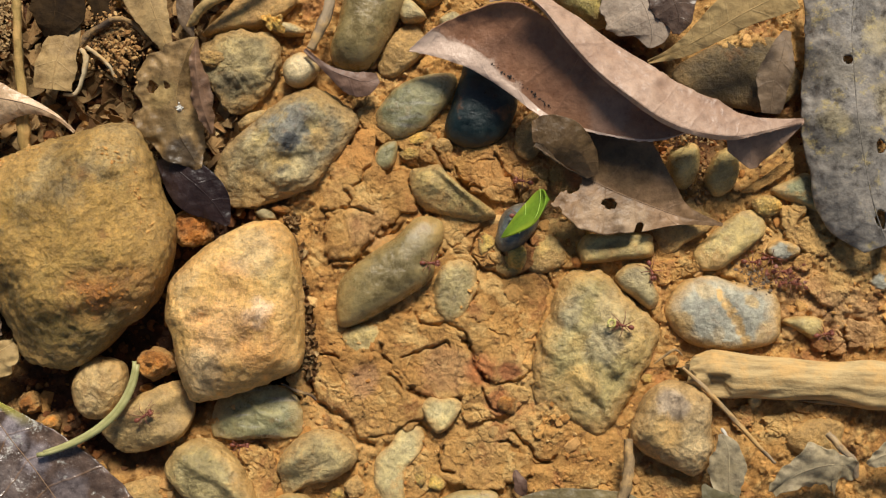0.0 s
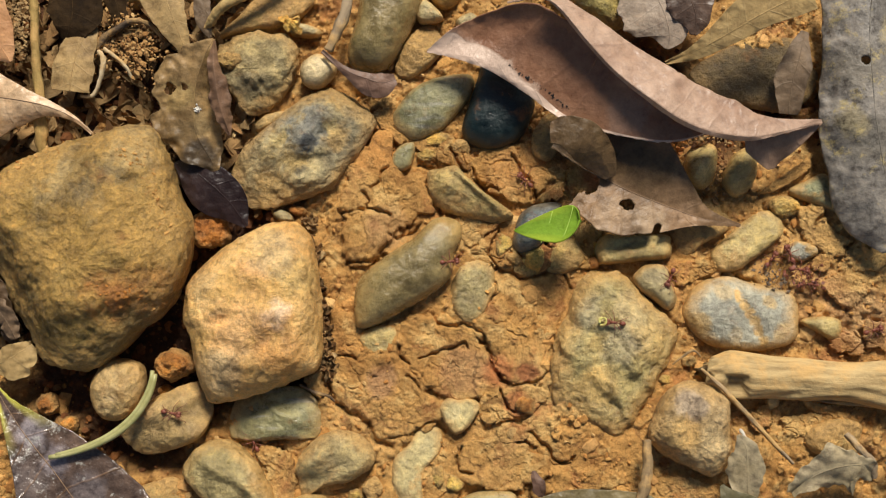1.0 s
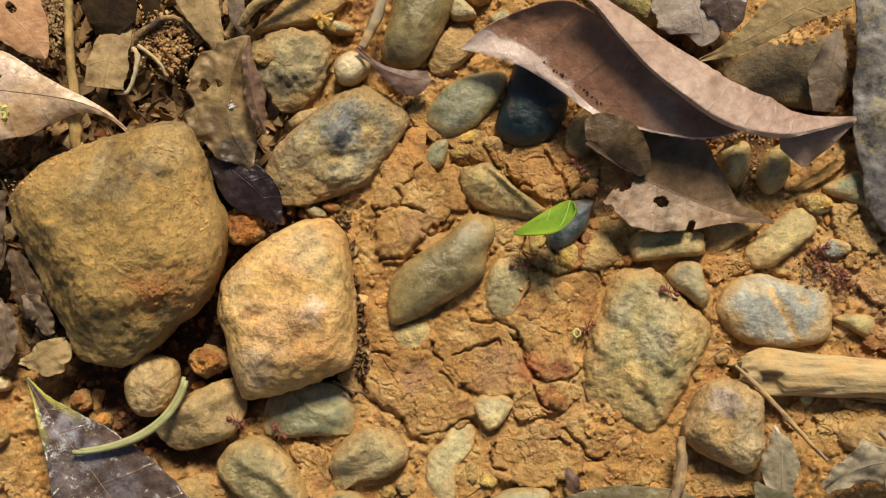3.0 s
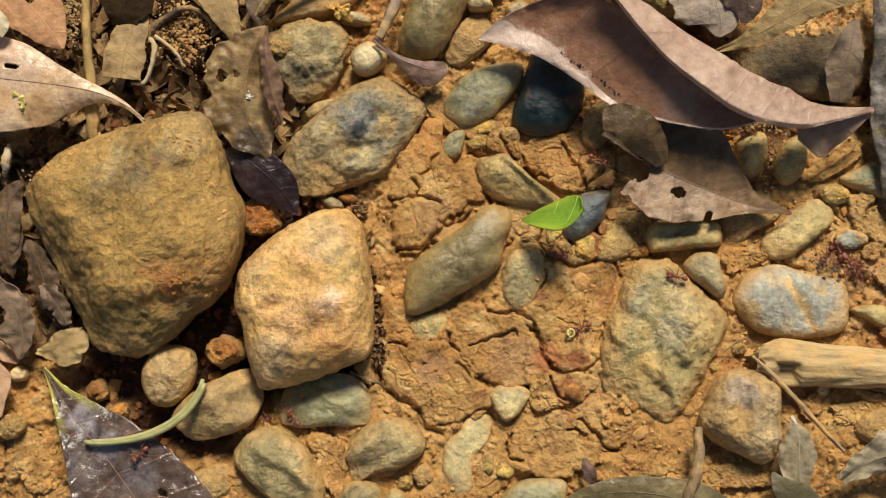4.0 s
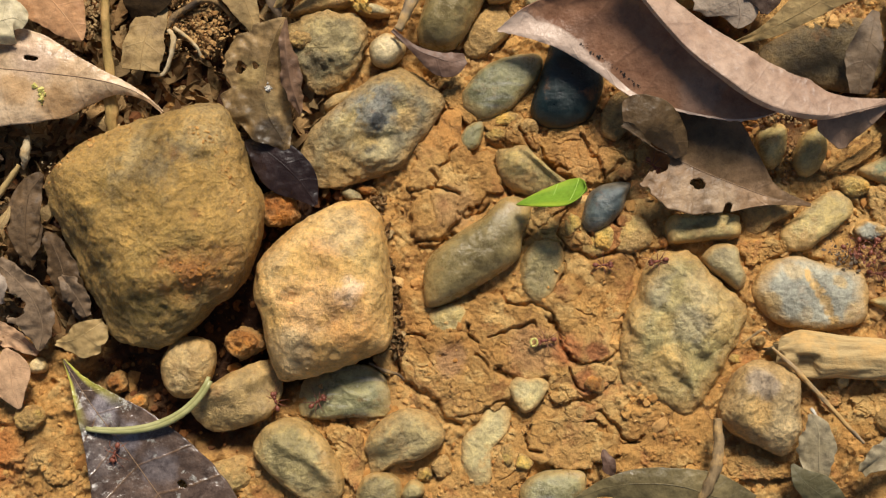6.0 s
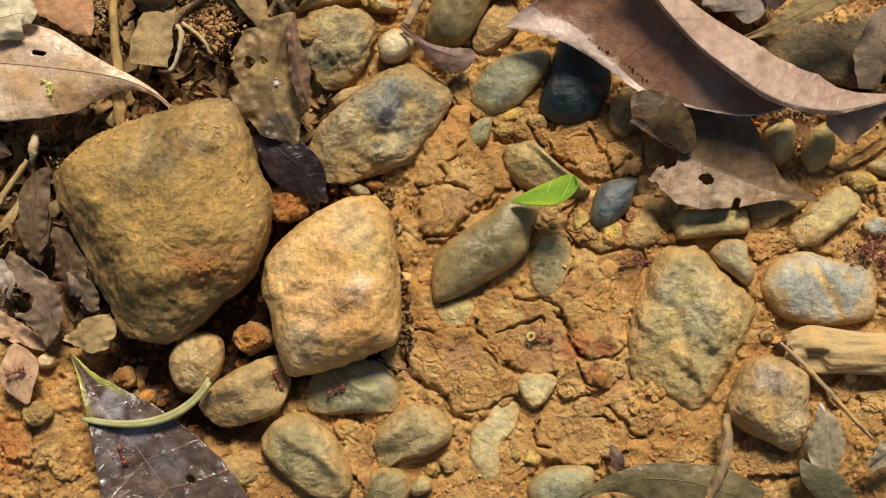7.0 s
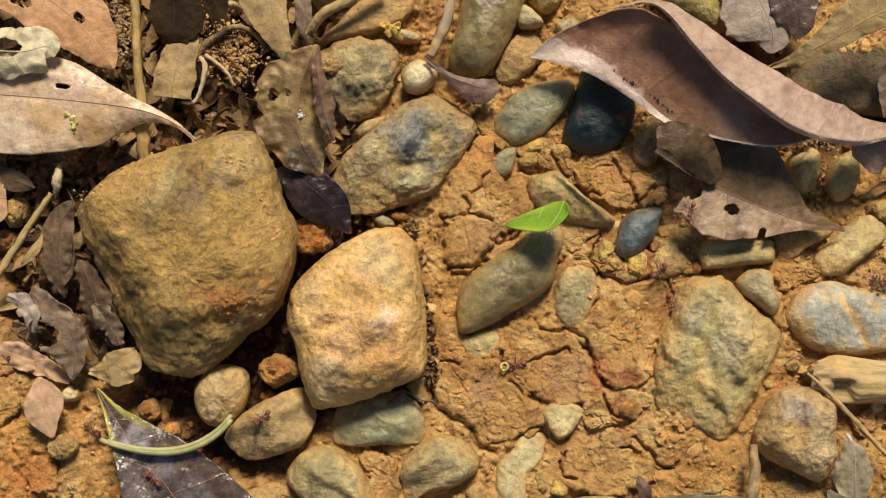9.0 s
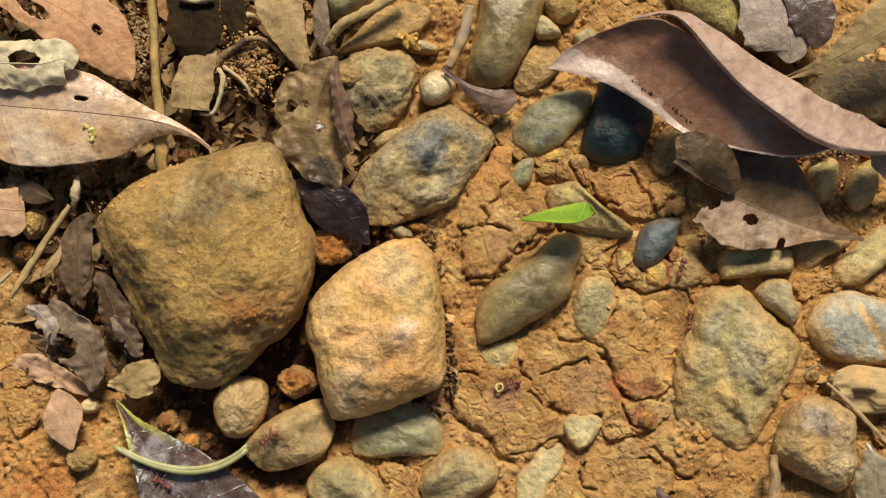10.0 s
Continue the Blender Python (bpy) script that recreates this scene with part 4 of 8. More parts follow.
def build_ground():
    out = np.array([3, 8, 18, 40, 90, 200, 500, 1500, 5000, 20000, 80000, 300000], float)
    xs = np.concatenate([FINE_X[0] - out[::-1], FINE_X, FINE_X[-1] + out])
    ys = np.concatenate([FINE_Y[0] - out[::-1], FINE_Y, FINE_Y[-1] + out])
    nx, ny, k = len(xs), len(ys), len(out)
    X, Y = np.meshgrid(xs, ys)
    Z, hum = np.full(X.shape, -3.0), np.zeros(X.shape)
    Z[k:-k, k:-k] = FINE_Z
    hum[k:-k, k:-k] = FINE_SOIL
    verts = np.stack([X, Y, Z], -1).reshape(-1, 3) * MM
    idx = np.arange(nx * ny).reshape(ny, nx)
    faces = np.stack([idx[:-1, :-1], idx[:-1, 1:], idx[1:, 1:], idx[1:, :-1]], -1).reshape(-1, 4)
    me = bpy.data.meshes.new("ground")
    me.from_pydata(verts.tolist(), [], faces.tolist())
    me.attributes.new("humus", "FLOAT", "POINT").data.foreach_set("value", hum.reshape(-1).astype(np.float32))
    me.shade_smooth()
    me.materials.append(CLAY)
    return tagged(new("ground", me), "dry cracked ochre clay ground with dark humus patches", "ground", kind="structure")


ground = build_ground()


def clay_plate(at, h, outline, seed):
    """A flat plate of dried mud with a ragged steep rim and the cracks that run over it."""
    bm = lump([(x * 1.05, y * 1.05) for x, y in outline], h * 0.8, seed, 14, 0.12, 0, (0, 0), 1.6, 2.9, jag=0.3, flat=True)
    bm.verts.ensure_lookup_table()
    x, y = np.array([q.co.x / MM + at[0] for q in bm.verts]), np.array([q.co.y / MM + at[1] for q in bm.verts])
    dz = 0.3 * value_noise(x, y, 8, 90 + seed) + 0.2 * fractal(x, y, 2.0, 5, 91, 0.62) - 0.85 * cracks_at(x, y)
    flake = fractal(x, y, 6, 4, 95)
    dz += 0.2 * step_up(flake, 0.05, 0.1) - 0.25 * step_up(-flake, 0.3, 0.36)
    for q, d in zip(bm.verts, dz):
        if q.co.z > 0:
            q.co.z += d * MM
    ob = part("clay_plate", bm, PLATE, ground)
    ob.location = [c * MM for c in at]
    return ob


def crumbs(name, count, seed, area, sizes, material, want, label, sink=0.25, flat=1.0):
    """Loose crumbs strewn over the ground: one joined mesh of small angular lumps."""
    rng = np.random.default_rng(seed)
    seedbm = bmesh.new()
    bmesh.ops.create_icosphere(seedbm, subdivisions=1, radius=1)
    seedbm.verts.ensure_lookup_table()
    base = np.array([q.co for q in seedbm.verts])
    tris = np.array([[q.index for q in f.verts] for f in seedbm.faces])
    seedbm.free()
    verts, faces, made = [], [], 0
    while made < count:
        x, y = rng.uniform(area[0], area[1]), rng.uniform(area[2], area[3])
        if rng.random() > want(x, y):
            continue
        r = sizes[0] * (sizes[1] / sizes[0]) ** (rng.random() ** 2.2)
        turn = np.array(Euler(rng.uniform(0, 6.28, 3)).to_matrix())
        shape = base * (1 + rng.uniform(-0.32, 0.32, (len(base), 1))) * rng.uniform(0.6, 1.2, 3)
        p = shape @ turn.T * (1, 1, flat) * r + (x, y, ground_z(x, y) + r * flat * (1 - 2 * sink) * 0.6 + (0.25 if flat < 1 else 0))
        verts.append(p * MM)
        faces.append(tris + made * len(base))
        made += 1
    me = bpy.data.meshes.new(name)
    me.from_pydata(np.vstack(verts).tolist(), [], np.vstack(faces).tolist())
    me.materials.append(material)
    return tagged(new(name, me), label, name.replace("_", " "), kind="stuff")


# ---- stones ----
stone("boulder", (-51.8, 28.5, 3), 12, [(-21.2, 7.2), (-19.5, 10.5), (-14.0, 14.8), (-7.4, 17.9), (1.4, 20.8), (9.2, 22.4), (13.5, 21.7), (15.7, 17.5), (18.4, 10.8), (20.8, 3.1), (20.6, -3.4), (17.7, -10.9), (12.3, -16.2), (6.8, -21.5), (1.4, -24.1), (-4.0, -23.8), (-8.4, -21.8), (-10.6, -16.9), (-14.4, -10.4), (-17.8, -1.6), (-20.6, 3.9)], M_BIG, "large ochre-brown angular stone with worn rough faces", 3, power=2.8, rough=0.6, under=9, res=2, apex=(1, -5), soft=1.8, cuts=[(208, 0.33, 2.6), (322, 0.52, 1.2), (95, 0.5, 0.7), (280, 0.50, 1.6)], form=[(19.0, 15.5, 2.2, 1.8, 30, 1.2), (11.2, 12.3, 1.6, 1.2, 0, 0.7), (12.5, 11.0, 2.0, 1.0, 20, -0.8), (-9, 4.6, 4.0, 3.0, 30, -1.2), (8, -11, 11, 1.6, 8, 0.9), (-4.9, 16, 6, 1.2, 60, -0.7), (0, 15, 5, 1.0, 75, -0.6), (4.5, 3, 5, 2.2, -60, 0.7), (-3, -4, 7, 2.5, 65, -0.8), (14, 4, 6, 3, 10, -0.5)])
stone("stone", (-19.0, 15.3, 1), 9, [(-13.4, 4.5), (-9.9, 8.8), (-3.3, 14.2), (3.3, 16.8), (8.2, 16.7), (10.9, 12.8), (12.1, 6.3), (12.6, -2.4), (12.5, -9.9), (9.5, -12.6), (0.8, -15.7), (-7.4, -17.4), (-10.1, -15.0), (-12.2, -6.3), (-13.8, -0.9)], M_ORANGE, "orange-tan squarish stone with a pitted flat face", 4, power=3.2, rough=0.42, under=7, res=1.7, apex=(1, -5), soft=1.3, cuts=[(265, 0.66, 1.6), (150, 0.5, 1.0), (60, 0.55, 0.8)], form=[(-5.8, -2.1, 2.4, 1.2, 20, -1.2), (-4.0, -4.8, 4.5, 1.0, -25, 0.5), (3.0, -6.3, 4.5, 1.6, 25, -0.6), (5.0, -1.0, 3.0, 2.0, 20, 0.7), (0.5, 3.5, 3.5, 1.5, -30, -0.5), (9.3, -4, 5, 1.4, 70, 0.7), (-9, 2, 5, 1.5, 60, 0.5), (3.5, -9.5, 6, 1.5, 12, 0.8)])
stone("stone", (-10.5, 46.3, -2), 6, [(-13.6, -3.0), (-9.9, 2.2), (-4.6, 6.7), (0.6, 10.7), (5.9, 12.4), (11.1, 9.8), (14.5, 6.4), (13.4, 3.4), (9.6, -2.6), (5.9, -7.0), (-0.8, -9.6), (-7.6, -11.2), (-11.3, -10.6), (-13.2, -7.5)], M_MOTTLE, "mottled grey and ochre rounded stone with dark patches", 5, power=2.6, rough=0.6, res=1.5, facets=2, form=[(1.1, 1.6, 2.4, 1.6, 30, 1.6), (-3.5, 1.0, 6, 1.4, 65, -1.7), (-6.8, -2.0, 5, 1.5, 60, 0.9), (2.0, -2.2, 3, 1.2, 10, -1.3), (6.6, 6.0, 4, 1.5, -20, 0.9), (4.5, 3.0, 4, 1.2, 40, -0.9), (-1, -6.5, 5, 1.8, 10, 0.8)])
stone("stone", (-20.0, 62.1, -1), 4.5, [(-7.0, 6.0), (-1.7, 7.8), (5.8, 7.7), (8.5, 4.2), (8.5, -1.1), (5.9, -4.9), (1.4, -8.6), (-2.4, -7.7), (-4.7, -3.9), (-7.3, -1.6), (-7.0, 2.2)], M_GREYTAN, "rough grey stone crusted with ochre clay", 6, power=3, rough=0.8, facets=3, form=[(-3, 4, 3.5, 1.2, 10, 0.9), (2, 2, 3, 1.2, -50, -1.2), (4, -2, 3, 1.5, 50, 0.7)])
stone("pebble", (-7.5, 61.8, 0), 3.5, [(-2.8, 1.7), (0.2, 3.5), (3.2, 1.9), (3.8, -0.3), (0.9, -3.3), (-2.1, -2.9), (-3.2, -0.6)], M_PALE, "small cream-coloured rounded pebble", 7, power=2.2, rough=0.12)
stone("stone", (5.5, 72.0, -1), 6.5, [(-3.0, 10.6), (7.5, 10.7), (8.8, 7.2), (6.6, 0.4), (2.7, -7.1), (-0.4, -10.1), (-5.6, -9.6), (-7.0, -6.5), (-5.4, -0.8), (-4.2, 5.2)], M_OLIVE, "long smooth olive-grey rounded stone", 8, power=2.3, rough=0.2)
stone("pebble", (14.3, 73.1, -1), 2.5, [(-2.3, 0.8), (-0.6, 3.0), (2.9, -0.5), (1.4, -1.6), (-1.6, -1.7)], M_GREY, "small grey angular pebble", 9, power=2.2, rough=0.2)
stone("stone", (12.4, 65.5, -2), 3, [(-1.2, 4.1), (1.9, 5.9), (4.8, 2.4), (4.0, -0.6), (0.9, -3.6), (-2.1, -5.0), (-4.7, -3.5), (-3.5, 0.3)], M_CLAYST, "clay-coated tan stone half sunk in soil", 10, power=2.4, rough=0.3)
stone("stone", (14.3, 54.8, -2.5), 3.2, [(-6.4, -0.2), (-3.3, 3.5), (2.0, 6.0), (8.0, 6.3), (8.7, 3.2), (5.6, -1.2), (1.8, -4.9), (-2.8, -6.5), (-6.4, -4.4), (-7.1, -1.7)], M_GREEN, "flat greenish-grey smooth stone in clay", 11, power=2.8, rough=0.15)
stone("stone", (27.1, 54.7, -2.5), 4, [(-1.7, 10.1), (2.8, 10.7), (7.7, 2.3), (7.2, -2.2), (4.5, -6.7), (-0.7, -8.5), (-5.1, -7.2), (-6.4, -4.2), (-5.0, 0.3), (-3.3, 5.5)], M_DARK, "smooth blue-black stone under a curled leaf", 12, power=2.6, rough=0.1)
stone("stone", (38.0, 48.5, -3), 2.8, [(-3.7, 0.3), (-1.0, 4.4), (2.8, 5.4), (4.1, 0.1), (1.8, -2.1), (-0.5, -4.7), (-3.4, -3.5)], M_CLAYST, "clay-smeared olive stone beside a dark stone", 13, power=2.6, rough=0.35)
stone("pebble", (9.1, 45.2, -2.5), 1.8, [(-2.0, 0.3), (-0.5, 2.2), (2.1, 2.9), (2.4, 1.0), (1.3, -2.0), (-1.0, -2.9), (-2.2, -1.5)], M_GREEN, "small oval grey-green pebble pressed in clay", 14, power=2.6, rough=0.15)
stone("stone", (20.9, 37.6, -3), 5, [(-7.3, 4.1), (-5.0, 5.2), (-1.6, 5.7), (0.2, 4.0), (3.8, 0.5), (9.6, -4.1), (7.3, -5.7), (2.2, -5.2), (-3.0, -3.5), (-6.3, -1.1)], M_TRI, "wedge-shaped olive stone with a sharp lit ridge", 15, power=2.2, rough=0.3, apex=(1.0, 1.0), soft=0.5, cuts=[(235, 0.05, 1.4), (50, 0.2, 0.9)], form=[(1.8, 1.2, 6, 0.7, -43, 1.5), (-4, 1.5, 3, 1.5, 0, 0.8)])
stone("stone", (40.4, 25.2, -2.5), 2.8, [(-4.0, -2.0), (-2.7, 2.6), (1.1, 4.1), (3.5, 0.7), (3.1, -2.1), (-1.0, -3.4)], M_CLAYST, "small tan clay-coated stone below a blue pebble", 16, power=2.5, rough=0.3, facets=2)
stone("clay_lump", (34.8, 24.5, -2.5), 2.2, [(-2.1, -1.2), (-1.3, 2.3), (1.4, 2.6), (1.9, -0.7), (0.0, -2.9)], M_YCLAY, "crumbly ochre clay lump beside a blue pebble", 17, power=2.4, rough=0.5)
stone("clay_lump", (45.7, 23.9, -2.5), 1.6, [(-1.0, 0.3), (-0.0, 1.2), (1.2, 0.3), (0.6, -1.0), (-0.7, -0.9)], M_RUST, "tiny red-brown clay grain", 18, power=2.2, rough=0.4)
stone("pebble", (4.0, 9.5, -2.4), 1.0, [(-3.5, 0.9), (-0.3, 2.7), (3.5, 2.1), (3.1, -1.2), (0.1, -2.8), (-2.8, -1.6)], M_PALEOL, "pale olive stone chip flush with the clay", 19, power=4, rough=0.25)
stone("pebble", (34.6, 30.8, -2.5), 4, [(-4.0, -1.0), (-2.6, 2.9), (0.8, 4.7), (5.1, 4.7), (4.5, 2.2), (3.3, -1.1), (-0.1, -4.3), (-2.8, -4.8), (-4.3, -3.2)], M_TEAL, "smooth blue-grey pebble with a pale seam", 20, power=2.2, rough=0.12)
stone("stone", (10.4, 22.0, -2), 5.2, [(-10.9, -8.2), (-10.4, -1.6), (-6.0, 2.7), (0.6, 7.1), (5.0, 10.9), (9.4, 10.3), (10.0, 7.0), (8.5, 3.7), (7.7, -0.7), (3.8, -4.0), (-1.7, -7.2), (-6.1, -9.5), (-9.9, -10.4)], M_OLIVE, "smooth olive-grey oblong stone set in clay", 21, power=2.5, rough=0.15, res=1.3)
stone("stone", (22.4, 18.8, -3), 3, [(-4.5, -2.9), (-3.3, 3.6), (-0.5, 6.0), (3.9, 4.7), (4.0, 0.3), (1.6, -5.2), (-1.2, -6.5)], M_GREYOL, "clay-rimmed grey-green stone beside a smooth stone", 22, power=2.8, rough=0.3)
stone("stone", (-46.0, 0.7, 0), 5, [(-4.8, 0.8), (-3.1, 4.5), (-0.2, 5.9), (4.3, 4.7), (5.4, 1.4), (4.2, -2.9), (1.3, -5.8), (-2.4, -5.9), (-4.6, -2.8)], M_TAN, "small tan rounded stone beside the boulder", 23, power=3, rough=0.35, under=5, soft=0.7, cuts=[(200, 0.5, 1.0), (290, 0.5, 1.0), (30, 0.55, 0.8)])
stone("stone", (-36.2, -5.4, -1), 5.5, [(-8.7, -1.2), (-5.8, 2.4), (-0.6, 5.3), (5.4, 7.4), (7.9, 4.4), (8.3, 0.8), (6.0, -3.5), (0.9, -5.6), (-5.0, -6.3), (-8.4, -3.7)], M_TAN, "flat-topped tan block of stone", 24, power=3.4, rough=0.35, under=5, facets=3, soft=0.6, form=[(4, 4, 5, 1.3, 30, 0.8), (-3, -1, 5, 1.5, 20, -0.7), (1, -3.5, 5, 1.2, 10, 0.5)])
stone("stone", (-15.9, -5.5, -3), 3.8, [(-8.8, -2.8), (-8.1, 3.1), (-2.2, 5.6), (4.5, 5.9), (7.8, 3.3), (8.8, -2.9), (6.0, -4.0), (-1.4, -4.3), (-6.6, -4.0)], M_GREEN, "grey-green stone with a broken flat face", 25, power=3.2, rough=0.35, facets=2, soft=0.4, cuts=[(200, 0.2, 1.0), (330, 0.35, 1.2), (80, 0.5, 0.8)], form=[(1, 1.5, 5, 0.8, -30, 0.8)])
stone("stone", (-24.7, -17.5, -2), 5.5, [(-9.1, 2.4), (-7.0, 6.1), (-2.9, 8.1), (1.2, 7.6), (5.3, 3.5), (7.8, -0.8), (8.5, -5.8), (6.0, -8.2), (0.9, -7.6), (-3.5, -4.5), (-7.3, -0.8)], M_GREYOL, "grey-olive stone with chipped faces", 26, power=2.7, rough=0.35, facets=3, res=1.3, soft=0.6, form=[(-2, 3, 7, 1.3, -35, 1.1), (2.5, -1, 5, 1.3, -50, -0.9), (5, -3, 4, 1.5, -55, 0.7)])
stone("stone", (-4.7, -14.0, -2), 4.5, [(-6.9, -0.0), (-3.6, 4.3), (0.8, 6.3), (5.2, 5.3), (8.2, 2.1), (7.4, -0.8), (3.8, -3.0), (-2.1, -4.7), (-5.8, -6.5), (-7.1, -2.9)], M_GREYTAN, "tan-grey stone dusted with ochre clay", 27, power=3, rough=0.35, facets=2, soft=0.6, form=[(-1, 2, 6, 1.3, 22, 0.8), (-2, -2.5, 5, 1.4, 22, -0.8), (4.5, 1.5, 2.5, 2, 0, 0.6)])
stone("stone", (11.2, -14.5, -3), 2.6, [(-4.5, 1.0), (-1.6, 4.1), (1.6, 7.5), (4.4, 6.6), (4.7, 2.8), (1.5, -1.5), (1.1, -7.7), (-2.3, -8.7), (-4.8, -4.0)], M_CREAM, "pale clay-edged stone sunk in the ground", 28, power=3, rough=0.4)
stone("stone", (-9.7, -23.7, -2.5), 4, [(-3.8, 0.9), (-2.3, 3.1), (0.9, 3.9), (4.0, 2.8), (4.8, -1.0), (2.7, -4.1), (-2.3, -4.0), (-4.0, -1.6)], M_GREYOL, "small blue-grey rounded stone", 29, power=2.4, rough=0.15)
stone("pebble", (-2.9, -23.5, -2.5), 3, [(-2.0, 0.1), (-0.2, 2.1), (2.0, 1.4), (2.2, -0.5), (-0.2, -1.7), (-1.8, -1.4)], M_GREYOL, "tiny grey pebble beside a stone", 30, power=2.4, rough=0.15)
stone("stone", (24.1, -23.5, -2.5), 4, [(-6.5, 0.0), (-4.0, 2.8), (0.4, 4.0), (5.4, 3.6), (6.3, 1.2), (4.7, -3.1), (-1.0, -4.9), (-5.3, -3.7)], M_GREEN, "smooth grey-green stone near a dry leaf", 31, power=2.5, rough=0.12)
stone("stone", (48.9, 5.8, -3), 6, [(-7.5, 11.2), (-5.9, 14.8), (-1.5, 17.0), (2.9, 15.1), (7.9, 9.5), (12.2, 5.8), (12.5, 2.2), (9.8, -2.9), (7.5, -8.0), (3.8, -12.3), (1.6, -15.9), (-2.1, -15.2), (-7.1, -12.3), (-11.5, -8.6), (-12.1, -3.5), (-10.5, 3.1)], M_SLOPE, "large trapezoid olive stone with rippled surface", 32, power=2.6, rough=0.6, res=1.9, facets=0, apex=(0.5, 3), ripple=0.75, tilt=(0, 0.05), soft=1.6, cuts=[(20, 0.62, 1.2), (255, 0.35, 1.1)], form=[(3.5, 3, 9, 2.4, 62, 0.9), (-0.5, 3, 8, 2.2, 70, -0.8), (-5, -3, 6, 2.5, 45, -0.7), (-6, 6, 7, 2, 65, 0.5), (6, -3, 5, 1.3, 50, -0.5)])
stone("pebble", (57.7, 19.2, -1.5), 3.8, [(-4.5, 1.9), (-1.6, 4.3), (2.0, 3.7), (2.7, 0.4), (3.8, -2.5), (2.2, -4.7), (-1.0, -2.5), (-3.6, -0.6)], M_GREY, "small smooth grey-olive pebble", 33, power=2.3, rough=0.12)
stone("stone", (73.7, 13.3, -2.5), 3.6, [(-11.1, 1.2), (-8.8, 5.5), (-3.6, 7.7), (2.2, 6.5), (9.4, 4.6), (11.1, 0.2), (10.2, -4.5), (6.2, -6.4), (0.4, -6.8), (-6.1, -5.5), (-9.7, -2.5)], M_BLUE, "broad blue-grey stone rimmed with ochre clay", 34, power=3.4, rough=0.22, res=1.5, soft=0.5, cuts=[(25, 0.1, 0.5), (100, 0.7, 0.6)], form=[(1.0, 0.5, 6, 0.9, -68, -0.7), (-5, 1, 5, 4, 0, 0.5), (6.5, 1, 3, 3, 0, 0.35)])
stone("stone", (63.7, -7.3, -1), 7, [(-6.8, 3.0), (-4.6, 6.6), (-1.0, 8.4), (4.1, 7.6), (7.2, 5.1), (6.7, -0.7), (7.0, -5.7), (3.6, -9.6), (-1.3, -7.8), (-6.3, -4.9), (-8.6, -2.0)], M_TANROSE, "blocky tan stone with a pinkish grey top", 35, power=3.2, rough=0.4, under=5, res=1.5, soft=1.4, cuts=[(240, 0.45, 1.5), (20, 0.6, 0.8), (300, 0.6, 1.5)], form=[(-1.0, 0.5, 5, 1.3, 80, -1.5), (-4.5, 2, 4, 1.4, 60, 0.8), (2.5, 3.5, 3.5, 2, 0, 0.7), (3, -3, 3, 1.5, 30, -0.8), (-3, -4, 3, 1.2, -40, 0.7)])
stone("stone", (66.6, 42.5, -2), 5, [(-2.6, 2.0), (-1.1, 3.7), (1.9, 4.2), (3.4, 2.4), (2.8, -2.2), (0.7, -4.6), (-2.2, -3.9), (-2.9, -1.6)], M_PALEOL, "pale olive-brown stone under the curled leaf", 36, power=2.6, rough=0.25)
stone("stone", (74.4, 40.8, -2), 5, [(-3.5, -0.5), (-1.4, 3.5), (2.1, 5.3), (2.9, 3.0), (2.9, -0.5), (1.4, -3.3), (-1.2, -4.5), (-3.1, -3.0)], M_PALEOL, "upright pale olive stone beside its twin", 37, power=2.6, rough=0.25)
stone("stone", (66.9, 30.5, -2.5), 3, [(-6.2, -0.0), (-3.1, 1.4), (0.4, 5.4), (3.9, 4.9), (6.1, 1.3), (4.8, -0.7), (1.2, -2.6), (-2.3, -5.1), (-4.8, -4.6)], M_CLAYST, "tan stone half covered by a dead leaf", 38, power=2.6, rough=0.3)
stone("stone", (75.1, 27.3, -2.5), 3.2, [(-6.5, -1.4), (-3.4, 1.5), (0.1, 4.5), (3.7, 6.5), (6.6, 5.4), (7.3, 1.9), (4.0, -1.0), (1.4, -3.0), (-1.6, -5.0), (-5.1, -5.4), (-6.5, -3.9)], M_PALEOL, "pale olive stone with ants on it", 39, power=2.7, rough=0.25)
stone("stone", (53.5, 26.5, -2.5), 4.2, [(-7.3, 0.1), (-6.4, 2.1), (-4.5, 2.9), (0.9, 3.0), (6.3, 2.5), (7.2, 1.2), (7.2, -0.8), (6.1, -1.9), (0.7, -2.4), (-5.7, -3.0), (-7.0, -2.3)], M_PALEOL, "flat-topped olive block of stone in a leaf shadow", 40, power=7, rough=0.3, soft=0.5, res=1.2, cuts=[(265, 0.25, 0.7)], form=[(0, 0.5, 6, 1, 5, -0.6)])
stone("stone", (88.9, 36.4, -3), 3, [(-5.0, 1.4), (-2.0, 2.9), (2.1, 4.3), (4.4, -0.8), (5.3, -3.8), (1.8, -2.7), (-2.1, -1.2), (-4.5, -0.1)], M_TEALD, "teal-grey stone beneath a grey leaf", 41, power=2.6, rough=0.2)
stone("clay_lump", (82.9, 34.3, -2.5), 2, [(-3.1, 1.0), (-1.1, 2.0), (1.9, 1.4), (3.1, -0.6), (0.8, -2.1), (-1.7, -1.8)], M_YCLAY, "yellow clay lump between stones", 42, power=2.4, rough=0.5)
stone("pebble", (85.8, 25.6, -2.5), 2, [(-3.3, 0.6), (-0.8, 2.1), (2.7, 1.1), (3.1, -0.5), (0.6, -1.9), (-2.3, -1.4)], M_BLUE, "pale blue-grey pebble in clay", 43, power=2.5, rough=0.3)
